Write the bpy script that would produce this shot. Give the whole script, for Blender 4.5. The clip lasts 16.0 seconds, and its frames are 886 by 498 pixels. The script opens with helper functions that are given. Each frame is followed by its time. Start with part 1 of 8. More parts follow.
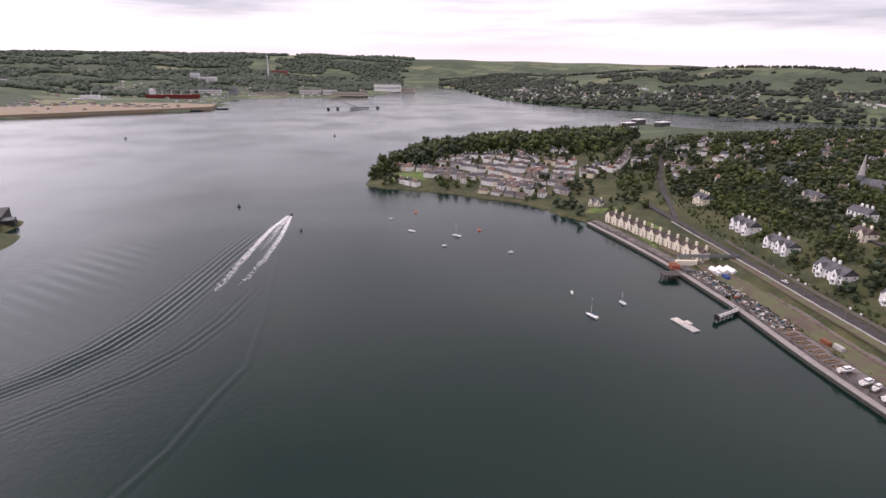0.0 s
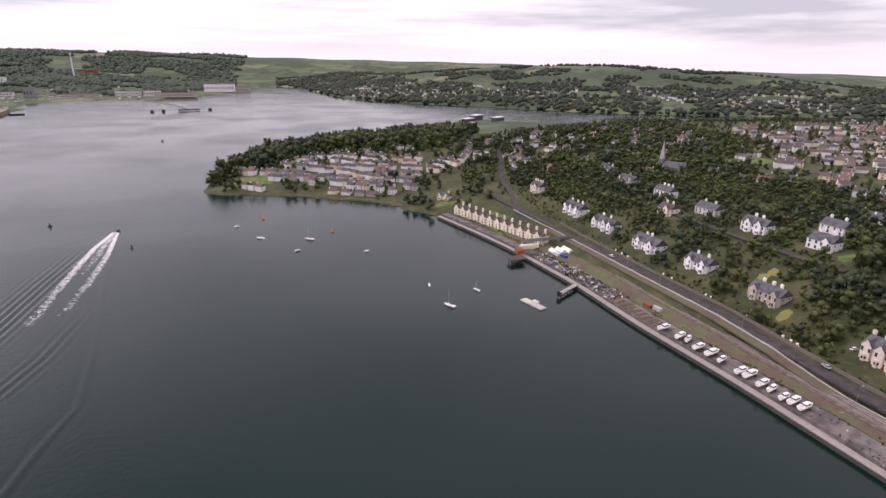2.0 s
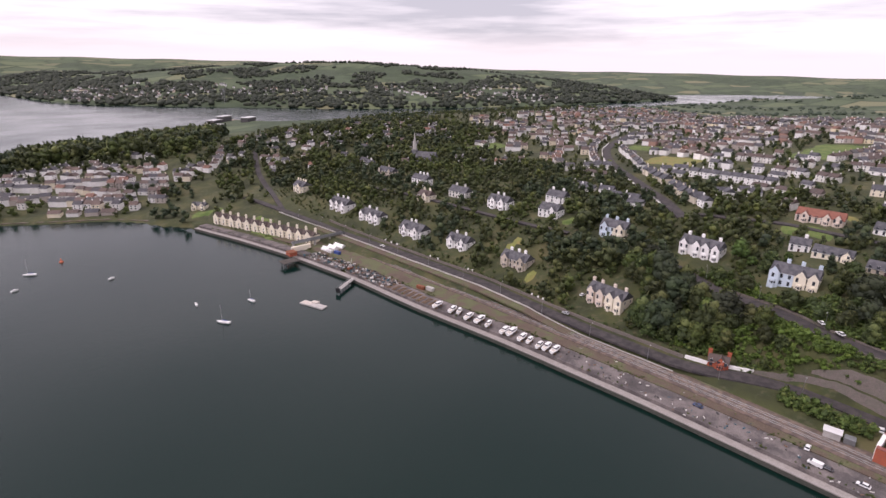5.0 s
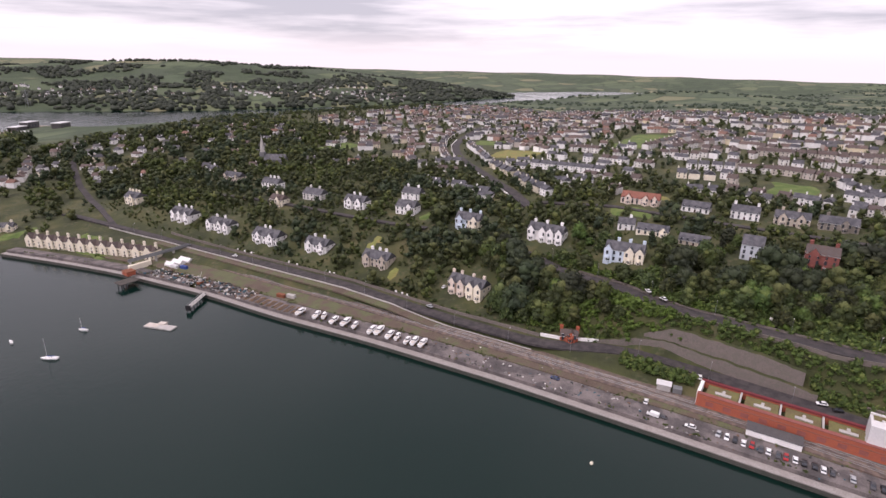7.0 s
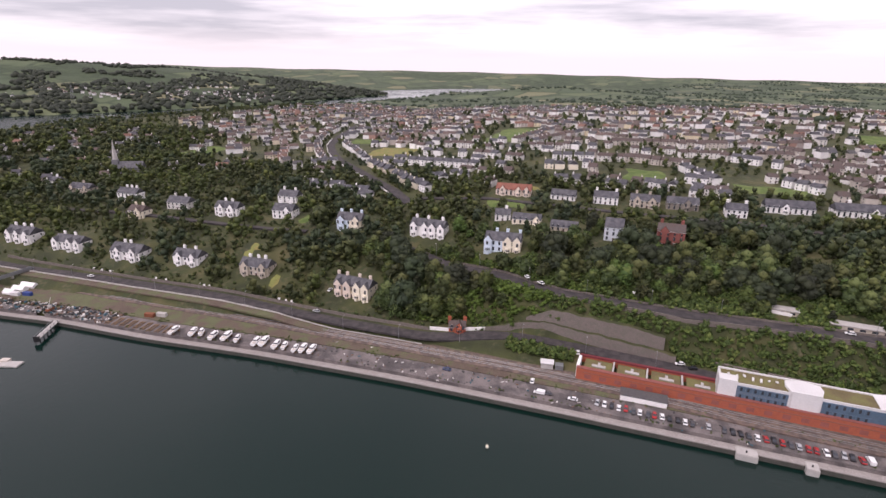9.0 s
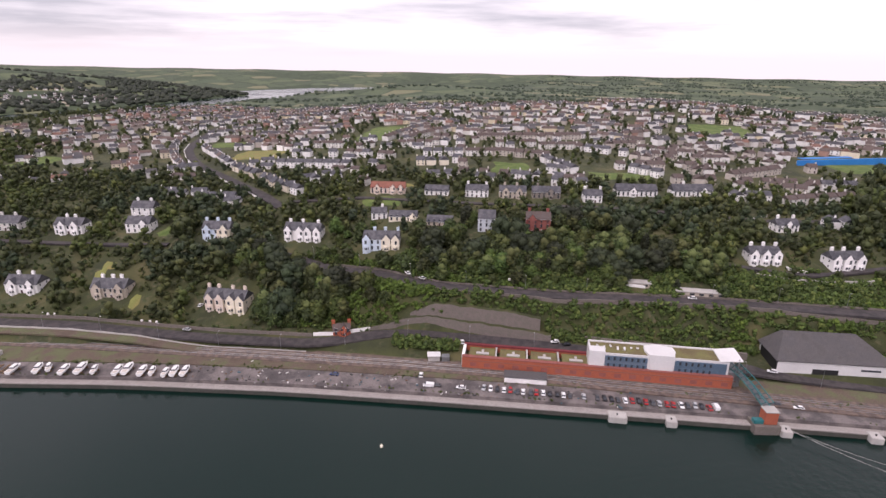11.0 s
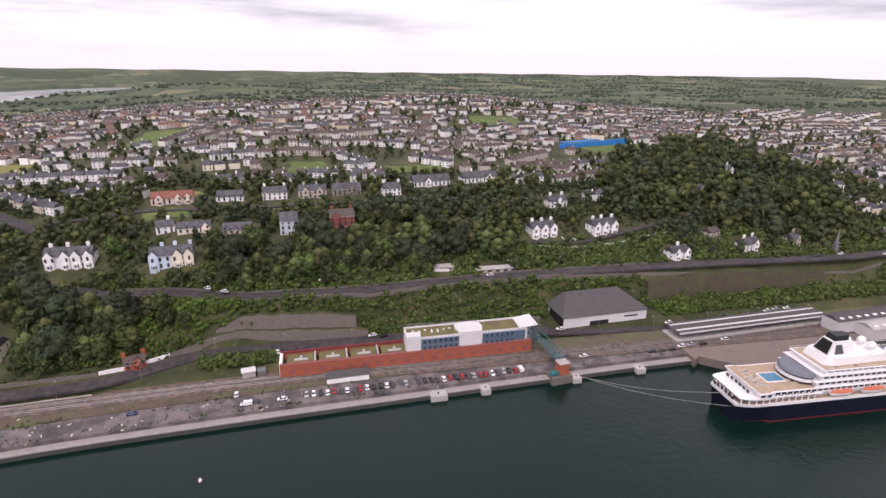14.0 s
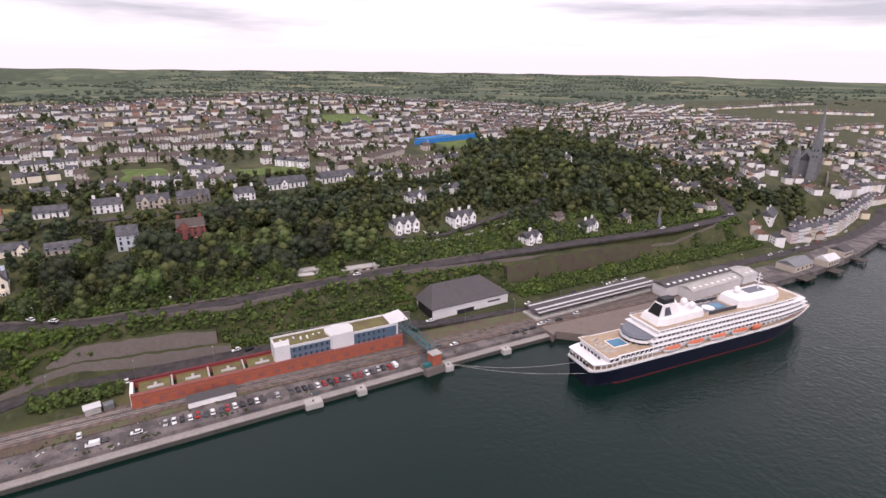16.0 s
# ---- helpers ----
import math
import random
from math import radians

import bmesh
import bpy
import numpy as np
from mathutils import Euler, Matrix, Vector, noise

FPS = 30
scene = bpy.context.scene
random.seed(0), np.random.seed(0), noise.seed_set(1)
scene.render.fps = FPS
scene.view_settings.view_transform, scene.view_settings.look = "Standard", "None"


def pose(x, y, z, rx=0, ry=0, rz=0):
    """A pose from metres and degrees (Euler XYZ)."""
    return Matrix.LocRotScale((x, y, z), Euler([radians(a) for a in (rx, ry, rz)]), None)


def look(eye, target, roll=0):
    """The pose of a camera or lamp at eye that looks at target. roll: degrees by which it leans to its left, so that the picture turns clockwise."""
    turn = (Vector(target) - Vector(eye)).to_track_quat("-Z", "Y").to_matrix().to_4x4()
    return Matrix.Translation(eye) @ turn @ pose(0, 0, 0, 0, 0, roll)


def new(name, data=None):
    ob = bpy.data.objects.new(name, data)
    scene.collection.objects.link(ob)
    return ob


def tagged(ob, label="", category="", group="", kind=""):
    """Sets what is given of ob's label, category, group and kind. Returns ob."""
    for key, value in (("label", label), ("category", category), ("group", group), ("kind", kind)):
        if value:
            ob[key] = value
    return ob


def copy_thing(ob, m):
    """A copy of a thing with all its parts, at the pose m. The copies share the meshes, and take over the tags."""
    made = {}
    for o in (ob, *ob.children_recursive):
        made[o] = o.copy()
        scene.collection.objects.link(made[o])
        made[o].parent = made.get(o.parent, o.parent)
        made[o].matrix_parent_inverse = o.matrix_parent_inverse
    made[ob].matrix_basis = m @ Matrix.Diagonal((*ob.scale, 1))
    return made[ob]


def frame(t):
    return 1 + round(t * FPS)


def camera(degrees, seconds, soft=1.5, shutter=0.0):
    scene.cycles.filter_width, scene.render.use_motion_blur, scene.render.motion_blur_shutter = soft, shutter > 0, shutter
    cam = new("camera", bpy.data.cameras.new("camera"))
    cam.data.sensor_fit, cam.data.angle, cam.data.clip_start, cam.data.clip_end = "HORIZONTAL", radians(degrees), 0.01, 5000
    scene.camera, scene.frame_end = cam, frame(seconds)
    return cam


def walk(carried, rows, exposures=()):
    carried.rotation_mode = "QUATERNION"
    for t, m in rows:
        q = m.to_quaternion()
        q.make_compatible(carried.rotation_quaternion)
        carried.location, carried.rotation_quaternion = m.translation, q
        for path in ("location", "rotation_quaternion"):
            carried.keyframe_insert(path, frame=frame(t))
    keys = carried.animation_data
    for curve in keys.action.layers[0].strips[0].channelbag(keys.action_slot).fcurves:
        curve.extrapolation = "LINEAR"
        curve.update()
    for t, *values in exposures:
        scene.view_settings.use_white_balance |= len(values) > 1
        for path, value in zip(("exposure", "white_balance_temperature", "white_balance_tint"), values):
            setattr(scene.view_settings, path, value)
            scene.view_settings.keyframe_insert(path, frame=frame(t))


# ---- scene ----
cam = camera(77.65, 16.0)
EYE = (0, 0, 150)
PATH = [
    (0.0, pose(*EYE, 71.11, -0.60, -0.42)),
    (0.5, pose(*EYE, 71.13, -0.56, -4.12)),
    (1.0, pose(*EYE, 71.11, -0.67, -7.96)),
    (1.5, pose(*EYE, 71.13, -0.69, -11.97)),
    (2.0, pose(*EYE, 71.14, -0.70, -16.19)),
    (2.5, pose(*EYE, 71.17, -0.70, -20.52)),
    (3.0, pose(*EYE, 71.16, -0.69, -24.59)),
    (3.5, pose(*EYE, 71.17, -0.71, -28.43)),
    (4.0, pose(*EYE, 71.17, -0.67, -32.33)),
    (4.5, pose(*EYE, 71.16, -0.64, -36.42)),
    (5.0, pose(*EYE, 71.16, -0.63, -40.83)),
    (7.5, pose(*EYE, 71.25, -0.86, -58.98)),
    (8.0, pose(*EYE, 71.22, -0.80, -61.85)),
    (8.5, pose(*EYE, 71.27, -0.79, -65.21)),
    (9.0, pose(*EYE, 71.25, -0.76, -68.70)),
    (11.5, pose(*EYE, 71.24, -0.58, -85.33)),
    (12.0, pose(*EYE, 71.23, -0.59, -88.74)),
    (12.5, pose(*EYE, 71.23, -0.57, -92.18)),
    (13.0, pose(*EYE, 71.21, -0.60, -95.68)),
    (13.5, pose(*EYE, 71.18, -0.61, -99.29)),
    (14.0, pose(*EYE, 71.15, -0.60, -102.94)),
    (14.5, pose(*EYE, 71.13, -0.61, -106.59)),
    (15.0, pose(*EYE, 71.12, -0.61, -110.33)),
    (15.5, pose(*EYE, 71.11, -0.64, -114.03)),
    (16.0, pose(*EYE, 71.10, -0.75, -117.70)),
]
walk(cam, PATH, [(0, 0.09, 6500, 26), (16, 0.09, 6500, 26)])

# world: bright overcast sky with grey cloud bands
world = bpy.data.worlds.new("overcast_sky")
scene.world = world
world.use_nodes = True
wt = world.node_tree
wt.nodes.clear()


def wnode(kind, **inputs):
    n = wt.nodes.new(kind)
    for k, v in inputs.items():
        n.inputs[k].default_value = v
    return n


SUN_EL, SUN_AZ = radians(58), radians(-62)
w_out = wnode("ShaderNodeOutputWorld")
w_bg = wnode("ShaderNodeBackground", Strength=1.0)
w_sky = wnode("ShaderNodeTexSky")
w_sky.sky_type, w_sky.sun_disc = "NISHITA", False
w_sky.sun_elevation, w_sky.sun_rotation = SUN_EL, SUN_AZ
w_dim = wnode("ShaderNodeMix")
w_dim.data_type, w_dim.blend_type = "RGBA", "MULTIPLY"
w_dim.inputs[0].default_value = 1.0
w_dim.inputs[7].default_value = (0.12, 0.12, 0.12, 1)
w_co = wnode("ShaderNodeTexCoord")
w_map = wnode("ShaderNodeMapping")
w_map.inputs["Scale"].default_value = (1.0, 1.0, 11.0)
w_noise = wnode("ShaderNodeTexNoise", Scale=2.0, Detail=6.0, Roughness=0.55)
w_ramp = wnode("ShaderNodeValToRGB")
el = w_ramp.color_ramp.elements
el[0].position, el[0].color = 0.36, (0.60, 0.61, 0.65, 1)
el[1].position, el[1].color = 0.54, (1.12, 1.09, 1.10, 1)
w_sep = wnode("ShaderNodeSeparateXYZ")
w_hor = wnode("ShaderNodeMapRange")
w_hor.inputs[1].default_value, w_hor.inputs[2].default_value = 0.005, 0.05
w_white = wnode("ShaderNodeMix")
w_white.data_type = "RGBA"
w_white.inputs[6].default_value = (1.03, 0.975, 0.985, 1)
w_mix = wnode("ShaderNodeMix")
w_mix.data_type = "RGBA"
w_mix.inputs[0].default_value = 0.88
wl = wt.links.new
wl(w_co.outputs["Generated"], w_map.inputs["Vector"])
wl(w_map.outputs["Vector"], w_noise.inputs["Vector"])
wl(w_noise.outputs["Fac"], w_ramp.inputs["Fac"])
wl(w_co.outputs["Generated"], w_sep.inputs[0])
wl(w_sep.outputs["Z"], w_hor.inputs[0])
wl(w_hor.outputs[0], w_white.inputs[0])
wl(w_ramp.outputs["Color"], w_white.inputs[7])
wl(w_sky.outputs[0], w_dim.inputs[6])
wl(w_dim.outputs[2], w_mix.inputs[6])
wl(w_white.outputs[2], w_mix.inputs[7])
# brighter cloud round the hidden sun, low in the west
w_dot = wnode("ShaderNodeVectorMath")
w_dot.operation = "DOT_PRODUCT"
w_dot.inputs[1].default_value = (math.sin(SUN_AZ) * 0.97, math.cos(SUN_AZ) * 0.97, 0.24)
w_glow = wnode("ShaderNodeMapRange")
w_glow.interpolation_type = "SMOOTHSTEP"
w_glow.inputs[1].default_value, w_glow.inputs[2].default_value = 0.75, 1.0
w_glow.inputs[3].default_value, w_glow.inputs[4].default_value = 1.0, 1.9
w_scale = wnode("ShaderNodeVectorMath")
w_scale.operation = "SCALE"
wl(w_co.outputs["Generated"], w_dot.inputs[0])
wl(w_dot.outputs["Value"], w_glow.inputs[0])
wl(w_mix.outputs[2], w_scale.inputs[0]), wl(w_glow.outputs[0], w_scale.inputs["Scale"])
wl(w_scale.outputs[0], w_bg.inputs["Color"])
wl(w_bg.outputs[0], w_out.inputs[0])

sun = bpy.data.lights.new("sun", "SUN")
sun.energy, sun.angle, sun.color = 1.5, radians(25), (1.0, 0.95, 0.88)
sun_ob = new("sun", sun)
sun_ob.matrix_world = look((0, 0, 0), (-math.sin(SUN_AZ) * math.cos(SUN_EL), -math.cos(SUN_AZ) * math.cos(SUN_EL), -math.sin(SUN_EL)))
scene.view_settings.exposure = 0.0

# ---- materials ----
def material(name, base, rough=0.8, metal=0.0, spread=0.25, scale=1.0, bump=0.0, second=None, per="none", ior=1.45, vary=0.0):
    """A procedural surface: base colour broken up at two scales, optional second colour in patches, fine relief."""
    m = bpy.data.materials.new(name)
    m.use_nodes = True
    nt = m.node_tree
    nd, lk = nt.nodes, nt.links.new
    b = nd["Principled BSDF"]
    b.inputs["Roughness"].default_value, b.inputs["Metallic"].default_value = rough, metal
    b.inputs["IOR"].default_value = ior
    geo = nd.new("ShaderNodeNewGeometry")
    n1, n2 = nd.new("ShaderNodeTexNoise"), nd.new("ShaderNodeTexNoise")
    for n, sc in ((n1, 0.12 * scale), (n2, 1.7 * scale)):
        n.inputs["Scale"].default_value, n.inputs["Detail"].default_value = sc, 4.0
        lk(geo.outputs["Position"], n.inputs["Vector"])
    add = nd.new("ShaderNodeMath")
    add.operation = "ADD"
    lk(n1.outputs["Fac"], add.inputs[0]), lk(n2.outputs["Fac"], add.inputs[1])
    rng = nd.new("ShaderNodeMapRange")
    rng.inputs[1].default_value, rng.inputs[2].default_value = 0.7, 1.3
    rng.inputs[3].default_value, rng.inputs[4].default_value = 1 - spread, 1 + spread
    lk(add.outputs[0], rng.inputs[0])
    value = rng.outputs[0]
    if per != "none":
        rnd = nd.new("ShaderNodeObjectInfo").outputs["Random"] if per == "object" else geo.outputs["Random Per Island"]
        r2 = nd.new("ShaderNodeMapRange")
        r2.inputs[3].default_value, r2.inputs[4].default_value = 1 - vary, 1 + vary
        lk(rnd, r2.inputs[0])
        mu = nd.new("ShaderNodeMath")
        mu.operation = "MULTIPLY"
        lk(value, mu.inputs[0]), lk(r2.outputs[0], mu.inputs[1])
        value = mu.outputs[0]
    col = nd.new("ShaderNodeMix")
    col.data_type = "RGBA"
    col.inputs[6].default_value = (*base, 1)
    col.inputs[7].default_value = (*(second or base), 1)
    pr = nd.new("ShaderNodeMapRange")
    pr.inputs[1].default_value, pr.inputs[2].default_value = 0.42, 0.58
    lk(n1.outputs["Fac"], pr.inputs[0]), lk(pr.outputs[0], col.inputs[0])
    sc = nd.new("ShaderNodeVectorMath")
    sc.operation = "SCALE"
    lk(col.outputs[2], sc.inputs[0]), lk(value, sc.inputs["Scale"])
    lk(sc.outputs[0], b.inputs["Base Color"])
    if bump:
        bp = nd.new("ShaderNodeBump")
        bp.inputs["Strength"].default_value, bp.inputs["Distance"].default_value = 0.5, bump
        lk(n2.outputs["Fac"], bp.inputs["Height"]), lk(bp.outputs[0], b.inputs["Normal"])
    return m


def ramp_material(name, stops, rough=0.85, per="island", spread=0.15, scale=1.0):
    """Pieces picked at random from a few colours."""
    m = material(name, (1, 1, 1), rough, spread=spread, scale=scale)
    nd, lk = m.node_tree.nodes, m.node_tree.links.new
    rp = nd.new("ShaderNodeValToRGB")
    rp.color_ramp.interpolation = "CONSTANT"
    while len(rp.color_ramp.elements) < len(stops):
        rp.color_ramp.elements.new(0.5)
    for e, (p, c) in zip(rp.color_ramp.elements, stops):
        e.position, e.color = p, (*c, 1)
    src = nd.new("ShaderNodeNewGeometry").outputs["Random Per Island"] if per == "island" else nd.new("ShaderNodeObjectInfo").outputs["Random"]
    lk(src, rp.inputs[0])
    mix = [n for n in nd if n.bl_idname == "ShaderNodeMix"][0]
    lk(rp.outputs[0], mix.inputs[6]), lk(rp.outputs[0], mix.inputs[7])
    return m


def water_material():
    m = bpy.data.materials.new("harbour_water")
    m.use_nodes = True
    nd, lk = m.node_tree.nodes, m.node_tree.links.new
    b = nd["Principled BSDF"]
    b.inputs["Base Color"].default_value = (0.0009, 0.0130, 0.0098, 1)
    b.inputs["Roughness"].default_value, b.inputs["IOR"].default_value = 0.09, 1.335
    geo = nd.new("ShaderNodeNewGeometry")
    apart = nd.new("ShaderNodeSeparateXYZ")
    lk(geo.outputs["Position"], apart.inputs[0])
    breeze = nd.new("ShaderNodeMapRange")
    breeze.inputs[1].default_value, breeze.inputs[2].default_value = 0, -260
    breeze.inputs[3].default_value, breeze.inputs[4].default_value = 1.0, 4.5
    lk(apart.outputs["Y"], breeze.inputs[0])
    prev = None
    for sc, dist, strength in ((1.1, 0.14, 0.2), (0.35, 0.32, 0.3), (0.06, 0.8, 0.09)):
        n = nd.new("ShaderNodeTexNoise")
        n.inputs["Scale"].default_value, n.inputs["Detail"].default_value = sc, 3.0
        lk(geo.outputs["Position"], n.inputs["Vector"])
        bp = nd.new("ShaderNodeBump")
        bp.inputs["Strength"].default_value, bp.inputs["Distance"].default_value = strength, dist
        size = nd.new("ShaderNodeMath")
        size.operation = "MULTIPLY"
        size.inputs[1].default_value = dist
        lk(breeze.outputs[0], size.inputs[0]), lk(size.outputs[0], bp.inputs["Distance"])
        lk(n.outputs["Fac"], bp.inputs["Height"])
        if prev:
            lk(prev.outputs[0], bp.inputs["Normal"])
        prev = bp
    lk(prev.outputs[0], b.inputs["Normal"])
    # calm and ruffled patches
    n = nd.new("ShaderNodeTexNoise")
    n.inputs["Scale"].default_value, n.inputs["Detail"].default_value = 0.006, 4.0
    lk(geo.outputs["Position"], n.inputs["Vector"])
    r = nd.new("ShaderNodeMapRange")
    r.inputs[1].default_value, r.inputs[2].default_value = 0.4, 0.65
    r.inputs[3].default_value, r.inputs[4].default_value = 0.11, 0.23
    lk(n.outputs["Fac"], r.inputs[0]), lk(r.outputs[0], b.inputs["Roughness"])
    return m


def ground_material():
    """Grass, scrub and garden soil near, hedged fields far inland (cells with dark edges)."""
    m = bpy.data.materials.new("grass_and_fields")
    m.use_nodes = True
    nd, lk = m.node_tree.nodes, m.node_tree.links.new
    b = nd["Principled BSDF"]
    b.inputs["Roughness"].default_value = 0.95
    geo = nd.new("ShaderNodeNewGeometry")

    def noise_tex(scale, detail=5.0):
        n = nd.new("ShaderNodeTexNoise")
        n.inputs["Scale"].default_value, n.inputs["Detail"].default_value = scale, detail
        lk(geo.outputs["Position"], n.inputs["Vector"])
        return n.outputs["Fac"]

    def ramp(src, *stops):
        rp = nd.new("ShaderNodeValToRGB")
        while len(rp.color_ramp.elements) < len(stops):
            rp.color_ramp.elements.new(0.5)
        for e, (p, c) in zip(rp.color_ramp.elements, stops):
            e.position, e.color = p, (*c, 1)
        lk(src, rp.inputs[0])
        return rp.outputs[0]

    def mixed(fac, a, c):
        mx = nd.new("ShaderNodeMix")
        mx.data_type = "RGBA"
        lk(fac, mx.inputs[0]), lk(a, mx.inputs[6]), lk(c, mx.inputs[7])
        return mx.outputs[2]

    near = ramp(noise_tex(0.05), (0.35, (0.029, 0.035, 0.013)), (0.52, (0.050, 0.057, 0.018)), (0.70, (0.095, 0.086, 0.036)))
    soil = ramp(noise_tex(0.4), (0.45, (0.04, 0.055, 0.02)), (0.7, (0.13, 0.105, 0.065)))
    near = mixed(ramp(noise_tex(0.11), (0.5, (0, 0, 0)), (0.62, (0.7, 0.7, 0.7))), near, soil)
    warp = nd.new("ShaderNodeMapping")
    warp.inputs["Scale"].default_value = (0.0055, 0.0085, 0.0)
    warp.inputs["Rotation"].default_value = (0, 0, 0.5)
    lk(geo.outputs["Position"], warp.inputs["Vector"])
    vor, edge = nd.new("ShaderNodeTexVoronoi"), nd.new("ShaderNodeTexVoronoi")
    edge.feature = "DISTANCE_TO_EDGE"
    for v in (vor, edge):
        v.inputs["Scale"].default_value = 1.0
        v.inputs["Randomness"].default_value = 0.75
        lk(warp.outputs[0], v.inputs["Vector"])
    sep = nd.new("ShaderNodeSeparateColor")
    lk(vor.outputs["Color"], sep.inputs[0])
    field = ramp(sep.outputs[0], (0.0, (0.048, 0.066, 0.038)), (0.3, (0.070, 0.096, 0.048)), (0.6, (0.100, 0.128, 0.062)), (0.86, (0.19, 0.18, 0.10)), (0.95, (0.065, 0.092, 0.048)))
    hedge = ramp(edge.outputs["Distance"], (0.03, (0, 0, 0)), (0.07, (1, 1, 1)))
    dark = ramp(noise_tex(0.02), (0.4, (0.035, 0.055, 0.025)), (0.7, (0.06, 0.085, 0.04)))
    field = mixed(hedge, dark, field)
    wood = ramp(noise_tex(0.0022, 3.0), (0.52, (0, 0, 0)), (0.56, (1, 1, 1)))
    field = mixed(wood, field, dark)
    far_attr = nd.new("ShaderNodeAttribute")
    far_attr.attribute_name = "farmland"
    col = mixed(far_attr.outputs["Fac"], near, field)
    lk(col, b.inputs["Base Color"])
    bp = nd.new("ShaderNodeBump")
    bp.inputs["Strength"].default_value, bp.inputs["Distance"].default_value = 0.6, 0.6
    lk(noise_tex(0.7), bp.inputs["Height"]), lk(bp.outputs[0], b.inputs["Normal"])
    return m


M_GROUND, M_WATER = ground_material(), water_material()
M_TARMAC = material("tarmac", (0.044, 0.039, 0.041), 0.9, spread=0.25, scale=2, second=(0.060, 0.052, 0.052))
M_GRAVEL = material("grey_gravel_yard", (0.105, 0.093, 0.092), 0.95, spread=0.4, scale=1.2, second=(0.15, 0.13, 0.125), bump=0.03)
M_BALLAST = material("railway_ballast", (0.11, 0.085, 0.075), 0.95, spread=0.3, scale=3, second=(0.15, 0.11, 0.09), bump=0.08)
M_STONE = material("quay_stone", (0.30, 0.27, 0.25), 0.9, spread=0.35, scale=2, second=(0.22, 0.20, 0.18), bump=0.1)
M_WALLSTONE = material("rubble_stone_wall", (0.19, 0.16, 0.145), 0.95, spread=0.4, scale=3, second=(0.13, 0.115, 0.10), bump=0.15)
M_WHITE = material("white_render", (0.84, 0.82, 0.81), 0.7, spread=0.10, scale=2)
M_CREAM = material("cream_render", (0.78, 0.71, 0.58), 0.75, spread=0.10, scale=2)
M_BLUEWALL = material("pale_blue_render", (0.58, 0.66, 0.75), 0.75, spread=0.10, scale=2)
M_STONEWALL = material("buff_stone_wall", (0.48, 0.42, 0.35), 0.85, spread=0.18, scale=2)
M_BRICK = material("red_brick", (0.40, 0.110, 0.058), 0.85, spread=0.25, scale=3, second=(0.31, 0.085, 0.05))
M_OLDBRICK = material("dark_red_brick", (0.25, 0.085, 0.07), 0.85, spread=0.2, scale=3)
M_SLATE = material("grey_slate", (0.060, 0.061, 0.072), 0.6, spread=0.28, scale=3, second=(0.088, 0.085, 0.094))
M_BROWNTILE = material("brown_roof_tile", (0.105, 0.075, 0.066), 0.8, spread=0.28, scale=3, second=(0.085, 0.068, 0.064))
M_REDTILE = material("red_roof_tile", (0.23, 0.092, 0.065), 0.8, spread=0.2, scale=3)
M_GLASS = material("dark_window_glass", (0.05, 0.055, 0.065), 0.08, spread=0.1)
M_FRAMEWHITE = material("white_paint", (0.82, 0.82, 0.82), 0.45, spread=0.06)
M_METAL = material("grey_metal", (0.25, 0.26, 0.27), 0.45, metal=0.6, spread=0.15)
M_CONC = material("pale_concrete", (0.42, 0.40, 0.38), 0.9, spread=0.2, scale=2)
M_BLACK = material("black_paint", (0.02, 0.02, 0.022), 0.5, spread=0.1)
M_BARK = material("tree_bark", (0.09, 0.07, 0.05), 0.95, spread=0.3, scale=3)
M_LAWN = material("mown_lawn", (0.085, 0.135, 0.030), 0.95, spread=0.25, scale=1, second=(0.115, 0.15, 0.042))
M_DRYGRASS = material("dry_grass", (0.24, 0.20, 0.07), 0.95, spread=0.25, scale=1, second=(0.16, 0.17, 0.05))

# ---- building helpers ----
def finish(name, bm, mat, parent=None, label="", category="", group="", kind="", smooth=False):
    me = bpy.data.meshes.new(name)
    bm.to_mesh(me)
    bm.free()
    for mm in (mat if isinstance(mat, (list, tuple)) else [mat]):
        me.materials.append(mm)
    if smooth:
        me.polygons.foreach_set("use_smooth", [True] * len(me.polygons))
    ob = new(name, me)
    if parent:
        ob.parent = parent
    return tagged(ob, label, category, group, kind)


def part(name, bm, mat, parent, label="", kind="", smooth=False):
    return finish(name, bm, mat, parent, label, kind=kind, smooth=smooth)


def piece(name, data, parent, m):
    ob = new(name, data)
    ob.parent = parent
    ob.matrix_basis = m
    return ob


def thing(name, x, y, z, turn=0, label="", category="", group="", kind=""):
    ob = new(name)
    ob.matrix_basis = pose(x, y, z, 0, 0, turn)
    ob.empty_display_size = 0.5
    return tagged(ob, label, category, group, kind)


def box(bm, x0, x1, y0, y1, z0, z1, m=None, mi=0):
    """An axis-aligned block between two corners."""
    co = [(x, y, z) for z in (z0, z1) for x, y in ((x0, y0), (x1, y0), (x1, y1), (x0, y1))]
    v = [bm.verts.new(m @ Vector(c) if m else c) for c in co]
    for f in ((3, 2, 1, 0), (4, 5, 6, 7), (0, 1, 5, 4), (1, 2, 6, 5), (2, 3, 7, 6), (3, 0, 4, 7)):
        bm.faces.new([v[i] for i in f]).material_index = mi
    return v


